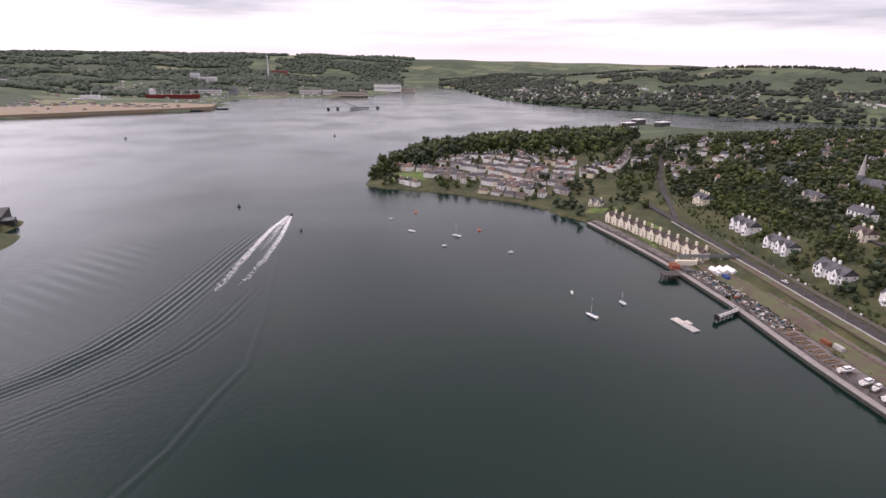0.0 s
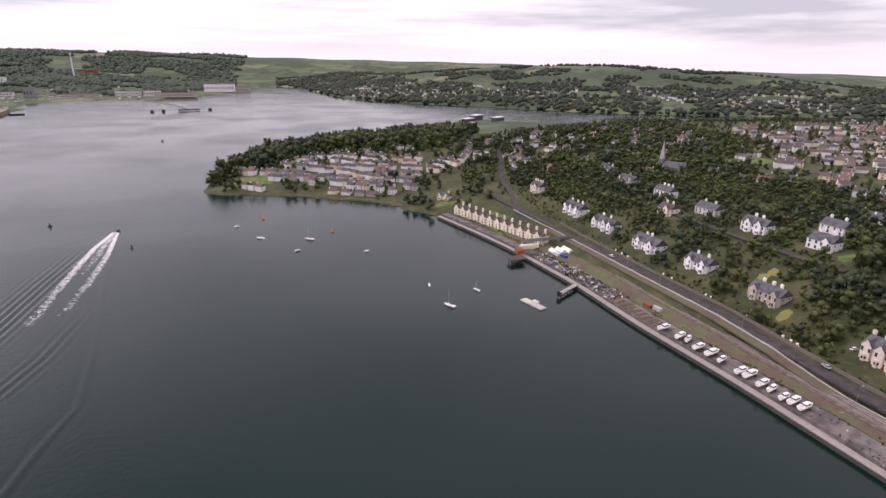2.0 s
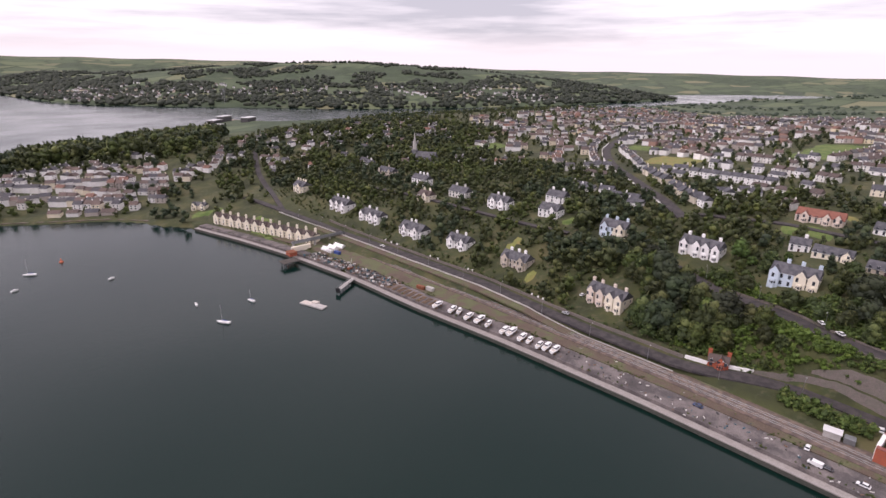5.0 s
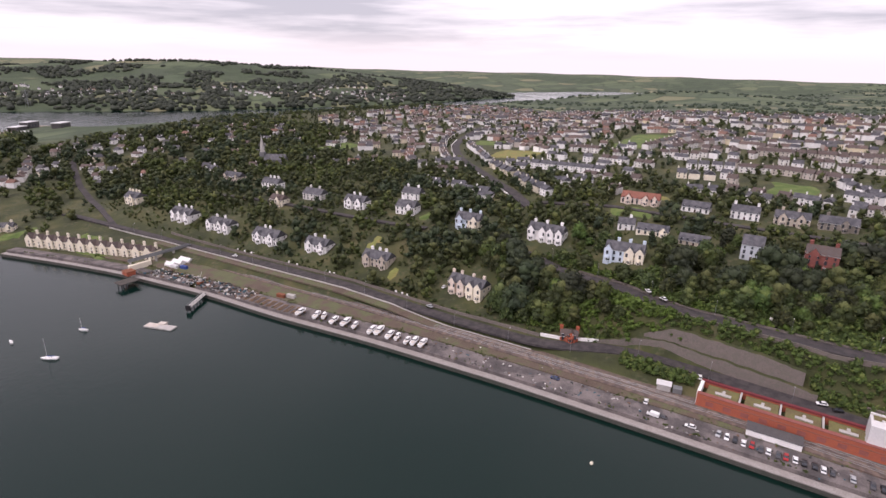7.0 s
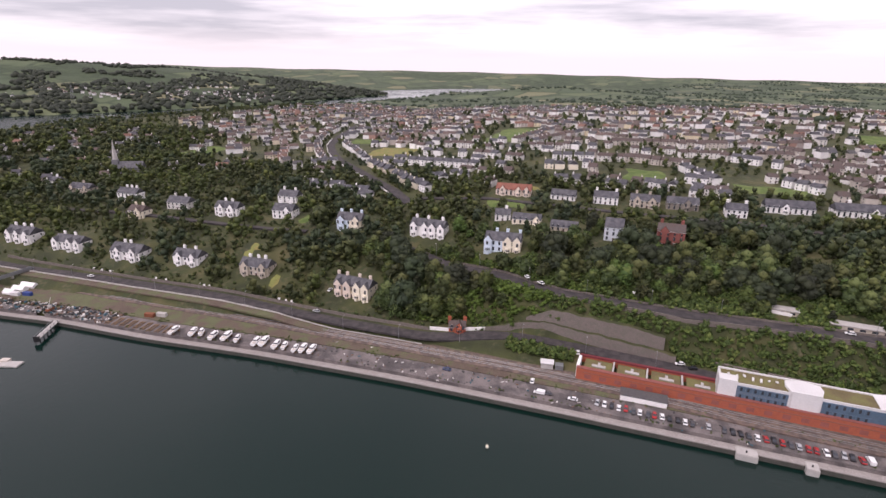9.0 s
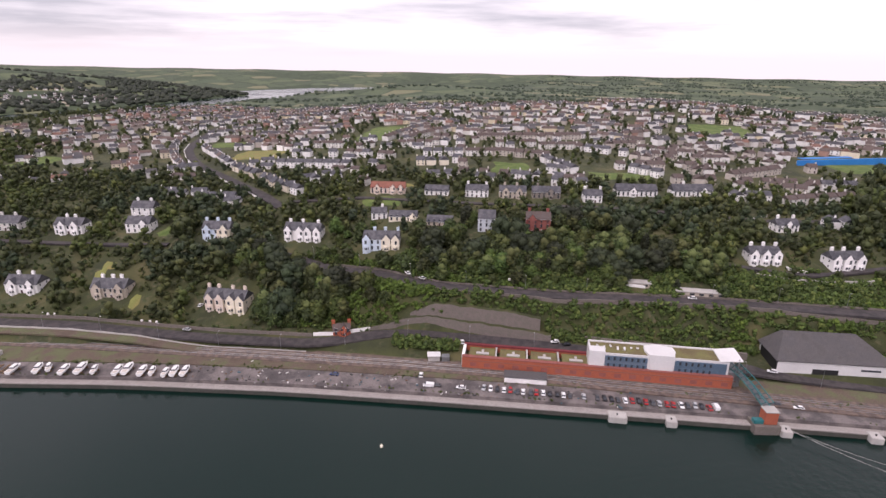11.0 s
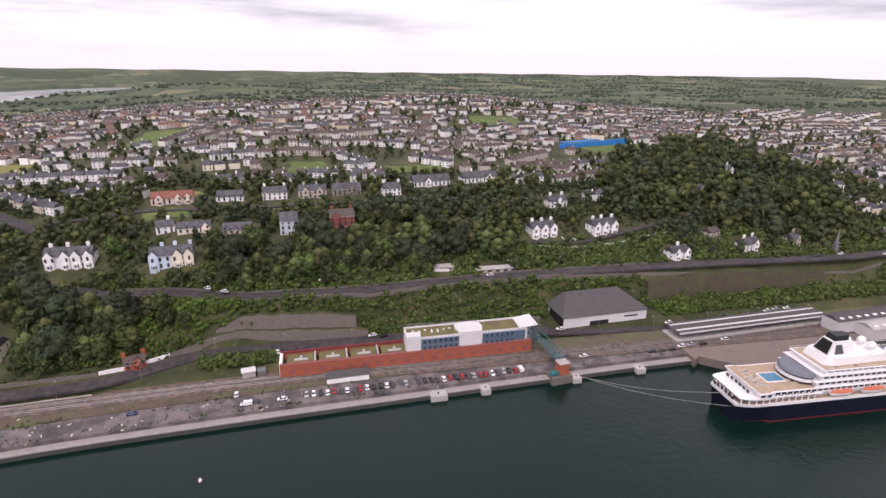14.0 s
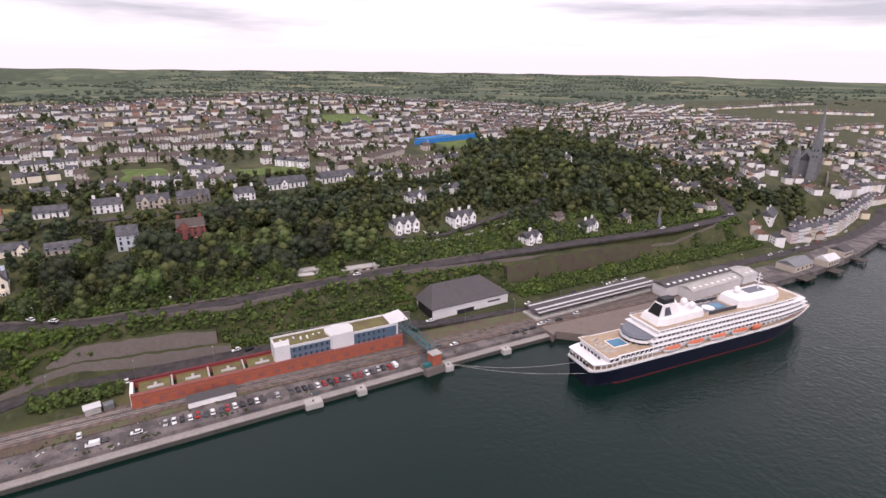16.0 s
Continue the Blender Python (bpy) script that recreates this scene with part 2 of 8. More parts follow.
def prism(bm, outline, z0, z1, mi=0, inset=0.0):
    """An upright prism over a plan outline; inset narrows the top towards the middle."""
    n = len(outline)
    cx, cy = sum(p[0] for p in outline) / n, sum(p[1] for p in outline) / n
    lo = [bm.verts.new((x, y, z0)) for x, y in outline]
    hi = [bm.verts.new((x + (cx - x) * inset, y + (cy - y) * inset, z1)) for x, y in outline]
    for i in range(n):
        j = (i + 1) % n
        bm.faces.new((lo[i], lo[j], hi[j], hi[i])).material_index = mi
    bm.faces.new(hi).material_index = mi
    bm.faces.new(lo[::-1]).material_index = mi


def gable(bm, x0, x1, y0, y1, z0, z1, over=0.4, mi=0, along="x", m=None):
    """A pitched roof as a closed wedge with eaves that stand out; the ridge runs along x or y."""
    if along == "x":
        y0, y1 = y0 - over, y1 + over
        my = (y0 + y1) / 2
        co = [(x0, y0, z0), (x1, y0, z0), (x1, y1, z0), (x0, y1, z0), (x0, my, z1), (x1, my, z1)]
        fs = ((0, 1, 5, 4), (2, 3, 4, 5), (3, 0, 4), (1, 2, 5), (3, 2, 1, 0))
    else:
        x0, x1 = x0 - over, x1 + over
        mx = (x0 + x1) / 2
        co = [(x0, y0, z0), (x1, y0, z0), (x1, y1, z0), (x0, y1, z0), (mx, y0, z1), (mx, y1, z1)]
        fs = ((0, 1, 4), (2, 3, 5), (3, 0, 4, 5), (1, 2, 5, 4), (3, 2, 1, 0))
    v = [bm.verts.new(m @ Vector(c) if m else c) for c in co]
    for f in fs:
        bm.faces.new([v[i] for i in f]).material_index = mi


def rod(bm, a, b, r0, r1=None, n=6, mi=0):
    """A tapered round bar from a to b."""
    a, b = Vector(a), Vector(b)
    r1 = r0 if r1 is None else r1
    q = (b - a).to_track_quat("Z", "Y")
    rings = []
    for c, r in ((a, r0), (b, r1)):
        rings.append([bm.verts.new(c + q @ Vector((r * math.cos(6.2832 * k / n), r * math.sin(6.2832 * k / n), 0))) for k in range(n)])
    for k in range(n):
        bm.faces.new((rings[0][k], rings[0][(k + 1) % n], rings[1][(k + 1) % n], rings[1][k])).material_index = mi
    bm.faces.new(rings[0][::-1]).material_index = mi
    bm.faces.new(rings[1]).material_index = mi


# ---- the lie of the land ----
COAST_Y = np.array([-2000, -900, -560, -500, -430, -150, -34, 23, 100, 185, 255, 315, 400, 455, 515, 560])
COAST_X = np.array([330, 262, 235, 222, 214, 216, 213, 211.5, 208.5, 201.5, 192, 188, 174, 160, 142, 120])
STEP_S = np.array([-60, 6.5, 9, 38, 42, 60, 62, 71, 88, 100, 140, 220, 300, 440, 570, 740, 900, 1300, 2300, 5000])
STEEP_Z = np.array([-6, -6, 4, 4.3, 7.3, 8.5, 9.0, 27, 28, 33, 43, 50, 55, 62, 68, 80, 77, 58, 30, 36])
GENTLE_Z = np.array([-6, -6, 4, 4.3, 7.5, 9.5, 10.2, 14, 21, 27, 38, 50, 55, 62, 68, 80, 77, 58, 30, 36])
RISE_Y = np.array([-2500, -1200, -700, -420, -250, 120, 480, 900, 1300, 1700])
RISE_M = np.array([0.5, 0.6, 0.62, 0.85, 1.0, 1.0, 0.66, 0.70, 0.55, 0.3])
ISLAND = [(330, -2000), (262, -900), (235, -560), (222, -500), (214, -430), (216, -150), (213, -34), (211.5, 23), (208.5, 100), (201.5, 185), (192, 255), (188, 315), (174, 400), (160, 455), (142, 515), (113, 574), (92, 598), (49, 620),
          (4, 646), (-41, 662), (-80, 672), (-94, 690), (-90, 730), (-70, 830), (-30, 930), (60, 1010), (200, 1090), (330, 1160), (440, 1330), (480, 1405), (540, 1440),
          (620, 1330), (800, 1290), (1000, 1260), (1300, 1180), (1700, 1080), (2150, 1000), (2300, 900), (2300, 700), (2420, 420), (2700, 250), (3400, 0), (5200, -300), (5200, -3500), (1500, -5000)]
WEST_BANK = [(-45, 4900), (-45, 3420), (60, 3350), (150, 3150), (170, 2850), (270, 2350), (400, 2130), (560, 1980), (675, 1861), (860, 1690), (1000, 1570), (1300, 1430), (1750, 1290),
             (2200, 1240), (2420, 1200), (2600, 1500), (2600, 4900)]
SOUTH_BANK = [(-5000, 1200), (-1500, 1200), (-1150, 1370), (-900, 1560), (-690, 1730), (-700, 1900), (-800, 2140), (-760, 2270), (-420, 2400), (-300, 2480),
              (-120, 3060), (-60, 3420), (-44, 4900), (-5000, 4900)]
NORTH_SHORE = [(2600, 1500), (3100, 1250), (3500, 900), (3700, 500), (5200, 400), (5200, 4900), (2600, 4900)]
ISLET = [(-520, 380), (-352, 372), (-358, 440), (-392, 500), (-425, 535), (-520, 560)]


def inland(px, py, poly):
    """Distance to a shore, positive on the land."""
    px, py = np.asarray(px, float), np.asarray(py, float)
    best = np.full(px.shape, 1e9)
    inside = np.zeros(px.shape, bool)
    for (ax, ay), (bx, by) in zip(poly, poly[1:] + poly[:1]):
        ex, ey = bx - ax, by - ay
        k = np.clip(((px - ax) * ex + (py - ay) * ey) / (ex * ex + ey * ey), 0, 1)
        best = np.minimum(best, np.hypot(px - ax - k * ex, py - ay - k * ey))
        if ay != by:
            inside ^= ((ay > py) != (by > py)) & (px < ex * (py - ay) / ey + ax)
    return np.where(inside, best, -best)


def ease(a, b, v):
    k = np.clip((v - a) / (b - a), 0, 1)
    return k * k * (3 - 2 * k)


def swell(x, y, cx, cy, rx_, ry_, h):
    return h * np.exp(-((x - cx) / rx_) ** 2 - ((y - cy) / ry_) ** 2)


def land_height(x, y):
    x, y = np.asarray(x, float), np.asarray(y, float)
    s = x - np.interp(y, COAST_Y, COAST_X)
    steep = np.interp(s, STEP_S, STEEP_Z)
    soft = np.interp(s, STEP_S, GENTLE_Z)
    k = ease(70, 120, y)
    z = steep * (1 - k) + soft * k
    low = np.minimum(z, 8.5)
    z = low + (z - low) * np.interp(y, RISE_Y, RISE_M)
    d = inland(x, y, ISLAND)
    west = ease(470, 600, y)
    shelf = np.where(d > 0, 1.5 + 0.11 * np.maximum(d, 0), np.maximum(d * 0.35, -6))
    shelf = np.minimum(shelf, np.maximum(z, 14) + swell(x, y, 120, 800, 160, 130, 10))
    z = z * (1 - west) + np.minimum(shelf, np.where(d > 150, 60, shelf)) * west
    z = np.where(d < -1.5, np.maximum(d * 0.35, -6), z)
    z = np.where((d > 0) & (west > 0.5), np.maximum(z, 1.0), z)
    z = z + np.where(d > 300, 6 * np.sin(x * 0.004 + 1) * np.sin(y * 0.005), 0) * ease(300, 900, d)
    z = z + swell(x, y, 2150, 420, 260, 330, 34)
    # across the water
    d = inland(x, y, WEST_BANK)
    hill = np.minimum(2 + d * 0.16, 40 + swell(x, y, 1100, 2500, 1000, 800, 72) + swell(x, y, 400, 4300, 1000, 800, 40) + swell(x, y, 2100, 1750, 420, 300, 52) + swell(x, y, 1700, 2300, 700, 500, 40))
    z = np.where(d > 0, hill, z)
    d = inland(x, y, SOUTH_BANK)
    hill = np.minimum(3 + 0.02 * d, 16) + np.maximum(d - 600, 0) * 0.125
    hill = np.minimum(hill, 40 + 125 * ease(3300, 4500, np.hypot(x, y)) + swell(x, y, -900, 4100, 500, 500, 14))
    z = np.where(d > 0, hill, z)
    d = inland(x, y, NORTH_SHORE)
    z = np.where(d > 0, np.minimum(2 + d * 0.06, 62 + 8 * np.sin(x * 0.0021 + y * 0.003)), z)
    # the skyline hills that close the view all round
    r, az = np.hypot(x, y), np.degrees(np.arctan2(x, y))
    ridge = np.interp(az, [-60, -40, -14, 4, 20, 36, 52, 75, 92, 118, 150], [150, 172, 178, 153, 136, 102, 76, 66, 56, 45, 40])
    z = np.where(r > 3450, np.maximum(z, (ridge + 3 * np.sin(az * 0.9)) * ease(3400, 4650, r)), z)
    d = inland(x, y, ISLET)
    z = np.where(d > 0, np.minimum(1 + d * 0.4, 7), z)
    return z


def ground_at(x, y):
    return float(land_height(np.array([x]), np.array([y]))[0])


def graded(lo, hi, centre0, centre1, fine, growth=1.07):
    """Grid lines that are fine between two places and spread out beyond them."""
    out = list(np.arange(centre0, centre1 + 0.1, fine))
    step, v = fine, centre1
    while v < hi:
        step *= growth
        v += step
        out.append(min(v, hi))
    step, v = fine, centre0
    while v > lo:
        step *= growth
        v -= step
        out.insert(0, max(v, lo))
    return np.array(out)


def sheet(name, xs, ys, height, mat, label, category):
    gx, gy = np.meshgrid(xs, ys)
    gz = height(gx.ravel(), gy.ravel())
    verts = np.stack([gx.ravel(), gy.ravel(), gz], 1)
    nx, ny = len(xs), len(ys)
    i, j = np.meshgrid(np.arange(nx - 1), np.arange(ny - 1))
    a = (j * nx + i).ravel()
    me = bpy.data.meshes.new(name)
    me.from_pydata(verts.tolist(), [], np.stack([a, a + 1, a + nx + 1, a + nx], 1).tolist())
    me.polygons.foreach_set("use_smooth", [True] * len(me.polygons))
    me.materials.append(mat)
    return tagged(new(name, me), label, category, kind="structure"), gx.ravel(), gy.ravel(), gz


ground, gx, gy, gz = sheet("ground", graded(-4800, 4900, 195, 640, 4.0, 1.05), graded(-4500, 4900, -600, 720, 5.0, 1.05), land_height, M_GROUND,
                           "grassy hillside, gardens and hedged green farmland", "ground")
farm = ease(950, 1250, np.hypot(gx, gy))
farm = np.where((gx > 300) & (gx < 1060) & (gy < 1000), 0, farm)
attr = ground.data.attributes.new("farmland", "FLOAT", "POINT")
attr.data.foreach_set("value", farm.astype(np.float32))

water, *_ = sheet("water", graded(-4800, 4900, -200, 210, 60, 1.1), graded(-4500, 4900, -600, 900, 60, 1.1), lambda x, y: x * 0, M_WATER,
                  "dark green harbour water, faintly rippled", "water")


def ribbon(name, pts, width, mat, label, category, lift=0.25, level=None, kind="structure", thick=0.3):
    """A road, path or bank laid along a line of plan points."""
    fine = []
    for (ax, ay), (bx, by) in zip(pts, pts[1:]):
        n = max(1, int(math.hypot(bx - ax, by - ay) / 6))
        fine += [(ax + (bx - ax) * k / n, ay + (by - ay) * k / n) for k in range(n)]
    fine.append(pts[-1])
    for _ in range(3):
        fine = [fine[0]] + [((a[0] + 2 * b[0] + c[0]) / 4, (a[1] + 2 * b[1] + c[1]) / 4) for a, b, c in zip(fine, fine[1:], fine[2:])] + [fine[-1]]
    bm = bmesh.new()
    prev = None
    for i, (x, y) in enumerate(fine):
        a, b = fine[max(i - 1, 0)], fine[min(i + 1, len(fine) - 1)]
        t = Vector((b[0] - a[0], b[1] - a[1])).normalized()
        w = width(i / (len(fine) - 1)) if callable(width) else width
        l, r = (x - t.y * w / 2, y + t.x * w / 2), (x + t.y * w / 2, y - t.x * w / 2)
        z = level if level is not None else (ground_at(x, y) if name == "road" and x < 275 else max(ground_at(*l), ground_at(*r), ground_at(x, y))) + lift
        row = [bm.verts.new((*l, z - thick)), bm.verts.new((*l, z)), bm.verts.new((*r, z)), bm.verts.new((*r, z - thick))]
        if prev:
            for k in range(3):
                bm.faces.new((prev[k], row[k], row[k + 1], prev[k + 1]))
        prev = row
    bmesh.ops.recalc_face_normals(bm, faces=bm.faces)
    return finish(name, bm, mat, None, label, category, kind=kind)


def coast_x(y):
    return float(np.interp(y, COAST_Y, COAST_X))


# quay edge, yard, railway bed and roads
quay_line = [(coast_x(y) + 5.2, y) for y in range(515, -196, -10)]
quay_wall = ribbon("quay_wall", quay_line, 4.2, material("stained_quay_face", (0.085, 0.078, 0.068), 0.85, spread=0.4, scale=2, second=(0.05, 0.05, 0.042)), "dark stained stone face of the quay wall", "quay", level=2.0, thick=6.5)
quay_coping = ribbon("quay_coping", [(x + 0.1, y) for x, y in quay_line], 4.3, material("pale_quay_coping", (0.36, 0.33, 0.31), 0.9, spread=0.35, scale=2, second=(0.26, 0.235, 0.22), bump=0.1),
                     "pale weathered stone coping of the quay", "quay", level=2.5, thick=0.55)
yard = ribbon("yard", [(coast_x(y) + 14.4, y) for y in range(330, -196, -10)], 14.6, M_GRAVEL, "grey gravel quayside yard with weeds", "yard", level=4.3, thick=3.0)
bank_line = [(coast_x(y) + 11.0, y) for y in range(515, 330, -10)]
promenade = ribbon("promenade", bank_line, 8.0, M_GRAVEL, "narrow grey waterside lane behind the quay wall", "lane", level=4.4, thick=3.0)
RAIL_LINE = [(206, 520), (214, 470), (224, 410), (228, 313), (234, 229), (239, 118), (241, 56), (241, 0), (238, -46), (236, -120), (233, -190), (230, -260), (227, -340)]
railway_bed = ribbon("railway_bed", RAIL_LINE, 11.0, M_BALLAST, "brown ballast bed of the railway", "railway", level=5.0, thick=1.0)
apron = finish("quay_apron", bmesh.new(), M_CONC, None, "worn concrete ship quay apron", "quay", kind="structure")
bm = bmesh.new()
prism(bm, [(216, -186), (219, -190), (205, -206), (192, -214), (186, -300), (186, -372), (228, -372), (232, -300), (236, -186)], -3, 4.6)
bm.to_mesh(apron.data)
bm.free()
apron.data.materials.clear()
apron.data.materials.append(material("brown_worn_concrete", (0.22, 0.175, 0.15), 0.95, spread=0.3, second=(0.17, 0.14, 0.125)))
M_VERGE = material("brown_verge", (0.125, 0.092, 0.07), 0.95, spread=0.35, scale=1.0, second=(0.095, 0.10, 0.05))
verge = ribbon("verge", [(coast_x(y) + 31.5, y) for y in range(440, -345, -15)], 23.0, M_VERGE,
                "rough brown verge with dry grass beside the railway", "verge", level=4.7, thick=1.0)
LOWER_ROAD = [(214, 560), (222, 490), (231, 428), (240, 328), (247, 240), (247, 160), (249, 124), (250, 106), (254, 91), (261, 78), (267, 64), (270, 50), (269, 36), (267, 18), (266, 2), (265.5, -17), (264, -36), (261, -70), (257, -125), (254, -190),
              (251, -260), (247, -340), (246, -430), (247, -540), (262, -620), (284, -680)]
HIGH_ROAD = [(322, 160), (306, 112), (295, 64), (290, 40), (289, 10), (288, -24), (291, -80), (292, -123), (290, -204), (287, -290), (285, -355), (290, -420), (298, -451), (325, -465), (356, -469), (430, -440), (520, -430)]
ESTATE_ROAD = [(388, 178), (410, 202), (437, 233), (466, 265), (490, 292), (516, 320), (558, 355), (605, 387), (656, 411), (711, 431), (800, 460)]
UPPER_ROAD = [(372, -330), (340, -240), (322, -170), (330, -120)]
BACK_ROAD = [(400, 175), (412, 120), (408, 60), (409, 0), (412, -60), (408, -110), (398, -170), (404, -230)]
VILLA_ROAD = [(300, 470), (312, 400), (316, 330), (318, 262), (322, 230)]
CROSS_ROAD = [(222, 490), (240, 560), (262, 640), (300, 740), (420, 860)]
ROADS = [(LOWER_ROAD, 9.5), (HIGH_ROAD, 9), (ESTATE_ROAD, 9), (UPPER_ROAD, 5), (BACK_ROAD, 6), (VILLA_ROAD, 5), (CROSS_ROAD, 6)]
for line, w in ROADS:
    ribbon("road", line, w, M_TARMAC, "grey tarmac road along the hillside", "road", lift=0.35, thick=1.2)
bm = bmesh.new()
for off in (-2.6, -1.2, 1.2, 2.6):
    for (ax, ay), (bx, by) in zip(RAIL_LINE, RAIL_LINE[1:]):
        rod(bm, (ax + off, ay, 5.08), (bx + off, by, 5.08), 0.09, n=4)
tagged(finish("rails", bm, M_METAL), "pair of rusty steel railway tracks on ballast", "railway track", kind="structure")


def wall_along(name, pts, height, thick, mat, label, category, lift=0.0, drop=1.5):
    bm = bmesh.new()
    prev = None
    fine = []
    for (ax, ay), (bx, by) in zip(pts, pts[1:]):
        n = max(1, int(math.hypot(bx - ax, by - ay) / 5))
        fine += [(ax + (bx - ax) * k / n, ay + (by - ay) * k / n) for k in range(n)]
    fine.append(pts[-1])
    for i, (x, y) in enumerate(fine):
        a, b = fine[max(i - 1, 0)], fine[min(i + 1, len(fine) - 1)]
        t = Vector((b[0] - a[0], b[1] - a[1])).normalized() * thick / 2
        z = ground_at(x, y) + lift
        top = z + height + 0.12 * math.sin(i * 1.7)
        row = [bm.verts.new((x - t.y, y + t.x, z - drop)), bm.verts.new((x - t.y, y + t.x, top)), bm.verts.new((x + t.y, y - t.x, top)), bm.verts.new((x + t.y, y - t.x, z - drop))]
        if prev:
            for k in range(4):
                bm.faces.new((prev[k], row[k], row[(k + 1) % 4], prev[(k + 1) % 4]))
        else:
            bm.faces.new(row)
        prev = row
    bm.faces.new(prev[::-1])
    bmesh.ops.recalc_face_normals(bm, faces=bm.faces)
    return finish(name, bm, mat, None, label, category, kind="structure")


def offset_line(pts, d):
    out = []
    for i, (x, y) in enumerate(pts):
        a, b = pts[max(i - 1, 0)], pts[min(i + 1, len(pts) - 1)]
        t = Vector((b[0] - a[0], b[1] - a[1])).normalized()
        out.append((x - t.y * d, y + t.x * d))
    return out


wall_along("roadside_wall", offset_line(LOWER_ROAD[1:8], -5.4), 0.5, 0.4, M_CONC, "low pale stone wall between road and railway", "wall", lift=0.6)
wall_along("roadside_wall", offset_line(LOWER_ROAD[2:8], 5.6), 1.5, 0.5, M_WALLSTONE, "grey stone garden wall beside the road", "wall", lift=0.4)
M_ROCK = material("bare_brown_cliff", (0.100, 0.074, 0.058), 0.95, spread=0.45, scale=1.6, second=(0.070, 0.072, 0.036), bump=0.4)


def terrace_wall(pts, foot, crest, thick, mat, label, seed=0):
    """A stepped masonry or rock face between two given levels; its crest is a little uneven."""
    bm = bmesh.new()
    fine, prev = [], None
    for k, ((ax, ay), (bx, by)) in enumerate(zip(pts, pts[1:])):
        n = max(1, int(math.hypot(bx - ax, by - ay) / 2.5))
        fine += [(ax + (bx - ax) * i / n, ay + (by - ay) * i / n, k + i / n) for i in range(n)]
    fine.append((*pts[-1], len(pts) - 1.0))
    for x, y, k in fine:
        j = noise.noise((x * 0.23 + seed, y * 0.23, 2.0))
        zt = float(np.interp(k, range(len(crest)), crest)) + 0.9 * j
        zb = float(np.interp(k, range(len(foot)), foot))
        row = [bm.verts.new(c) for c in ((x - 0.1 * (zt - zb), y, zb), (x - 0.05 * (zt - zb) + 0.5 * j, y, (zb + zt) / 2), (x + 0.4 * j, y, zt), (x + thick, y, zt), (x + thick, y, zb))]
        if prev:
            for i in range(5):
                bm.faces.new((prev[i], row[i], row[(i + 1) % 5], prev[(i + 1) % 5]))
            bm.faces.ensure_lookup_table()
            bm.faces[-3].material_index = 1
        else:
            bm.faces.new(row)
        prev = row
    bm.faces.new(prev[::-1])
    bmesh.ops.recalc_face_normals(bm, faces=bm.faces)
    return finish("retaining_wall", bm, [mat, M_GROUND], None, label, "wall", kind="structure")


terrace_wall([(266.5, 79), (272, 62), (274.2, 46), (273, 30), (271.6, 14), (270.8, -2), (270, -22)], [6.5] * 7, [9.5, 13.5, 16, 15.5, 14.5, 13.5, 12], 2.8, M_WALLSTONE, "high weathered stone retaining wall above the road")
terrace_wall([(275.6, 56), (276.4, 42), (275.4, 20), (274.6, 0), (274, -16)], [10, 12, 12, 12, 11], [17, 23, 22.5, 21.5, 19], 3.2, M_WALLSTONE, "upper terrace of rubble stone retaining wall", 4)
terrace_wall([(284, 44), (283.2, 20), (282.6, -6)], [20, 20, 20], [27.4, 27.3, 26.8], 1.6, M_WALLSTONE, "stone wall carrying the edge of the upper road", 8)
wall_along("retaining_wall", [(272, -40), (270, -75), (267, -120)], 3.4, 1.2, M_WALLSTONE, "stone retaining wall behind the long building", "wall", lift=0, drop=4)
terrace_wall([(coast_x(y) + 63.5, y) for y in range(-196, -350, -22)], [6] * 8, [22, 23, 24, 24, 23, 22, 19, 15], 6.0, M_ROCK, "brown overgrown cliff below the upper road", 6)
wall_along("parapet", offset_line(HIGH_ROAD[2:12], -4.9), 1.2, 0.5, M_WALLSTONE, "low stone parapet along the upper road", "wall", lift=0.3)
wall_along("parapet", offset_line(HIGH_ROAD[1:9], 5.2), 1.0, 0.5, M_WALLSTONE, "grey stone wall on the hill side of the upper road", "wall", lift=0.2)
wall_along("white_wall", [(256.5, 106), (259, 95), (264, 84.5), (267.5, 77)], 1.5, 0.6, M_WHITE, "whitewashed boundary wall in front of the brick cottage", "wall", lift=0.3)
wall_along("garden_wall", [(303, -95), (303, -112)], 1.4, 0.5, M_WHITE, "white rendered garden wall beside the upper road", "wall", lift=0.3)
wall_along("garden_wall", [(305, -62), (304, -75)], 1.3, 0.5, M_WHITE, "white rendered garden wall beside the upper road", "wall", lift=0.3)
wall_along("terrace_wall", [(319, -139), (316, -153), (315, -173), (317, -196), (322, -217), (326, -238)], 2.4, 0.8, M_CONC, "pale stone terrace wall below the white villas", "wall", lift=0.2)
wall_along("garden_wall", [(329, -159), (325, -169)], 1.5, 0.5, M_WHITE, "white rendered terrace wall in front of a villa", "wall", lift=0.3)
wall_along("garden_wall", [(324, -212), (327, -241)], 1.2, 0.5, M_WHITE, "white rendered terrace wall beside a drive", "wall", lift=0.3)
wall_along("lane_wall", [(395, -90), (392, -115), (392, -140), (397, -159), (408, -177)], 1.3, 0.5, M_CONC, "pale wall along the lane below the upper houses", "wall", lift=0.3)
wall_along("estate_wall", offset_line(ESTATE_ROAD[1:9], 5.5), 1.0, 0.5, M_WHITE, "white garden wall curving along the estate road", "wall", lift=0.2)

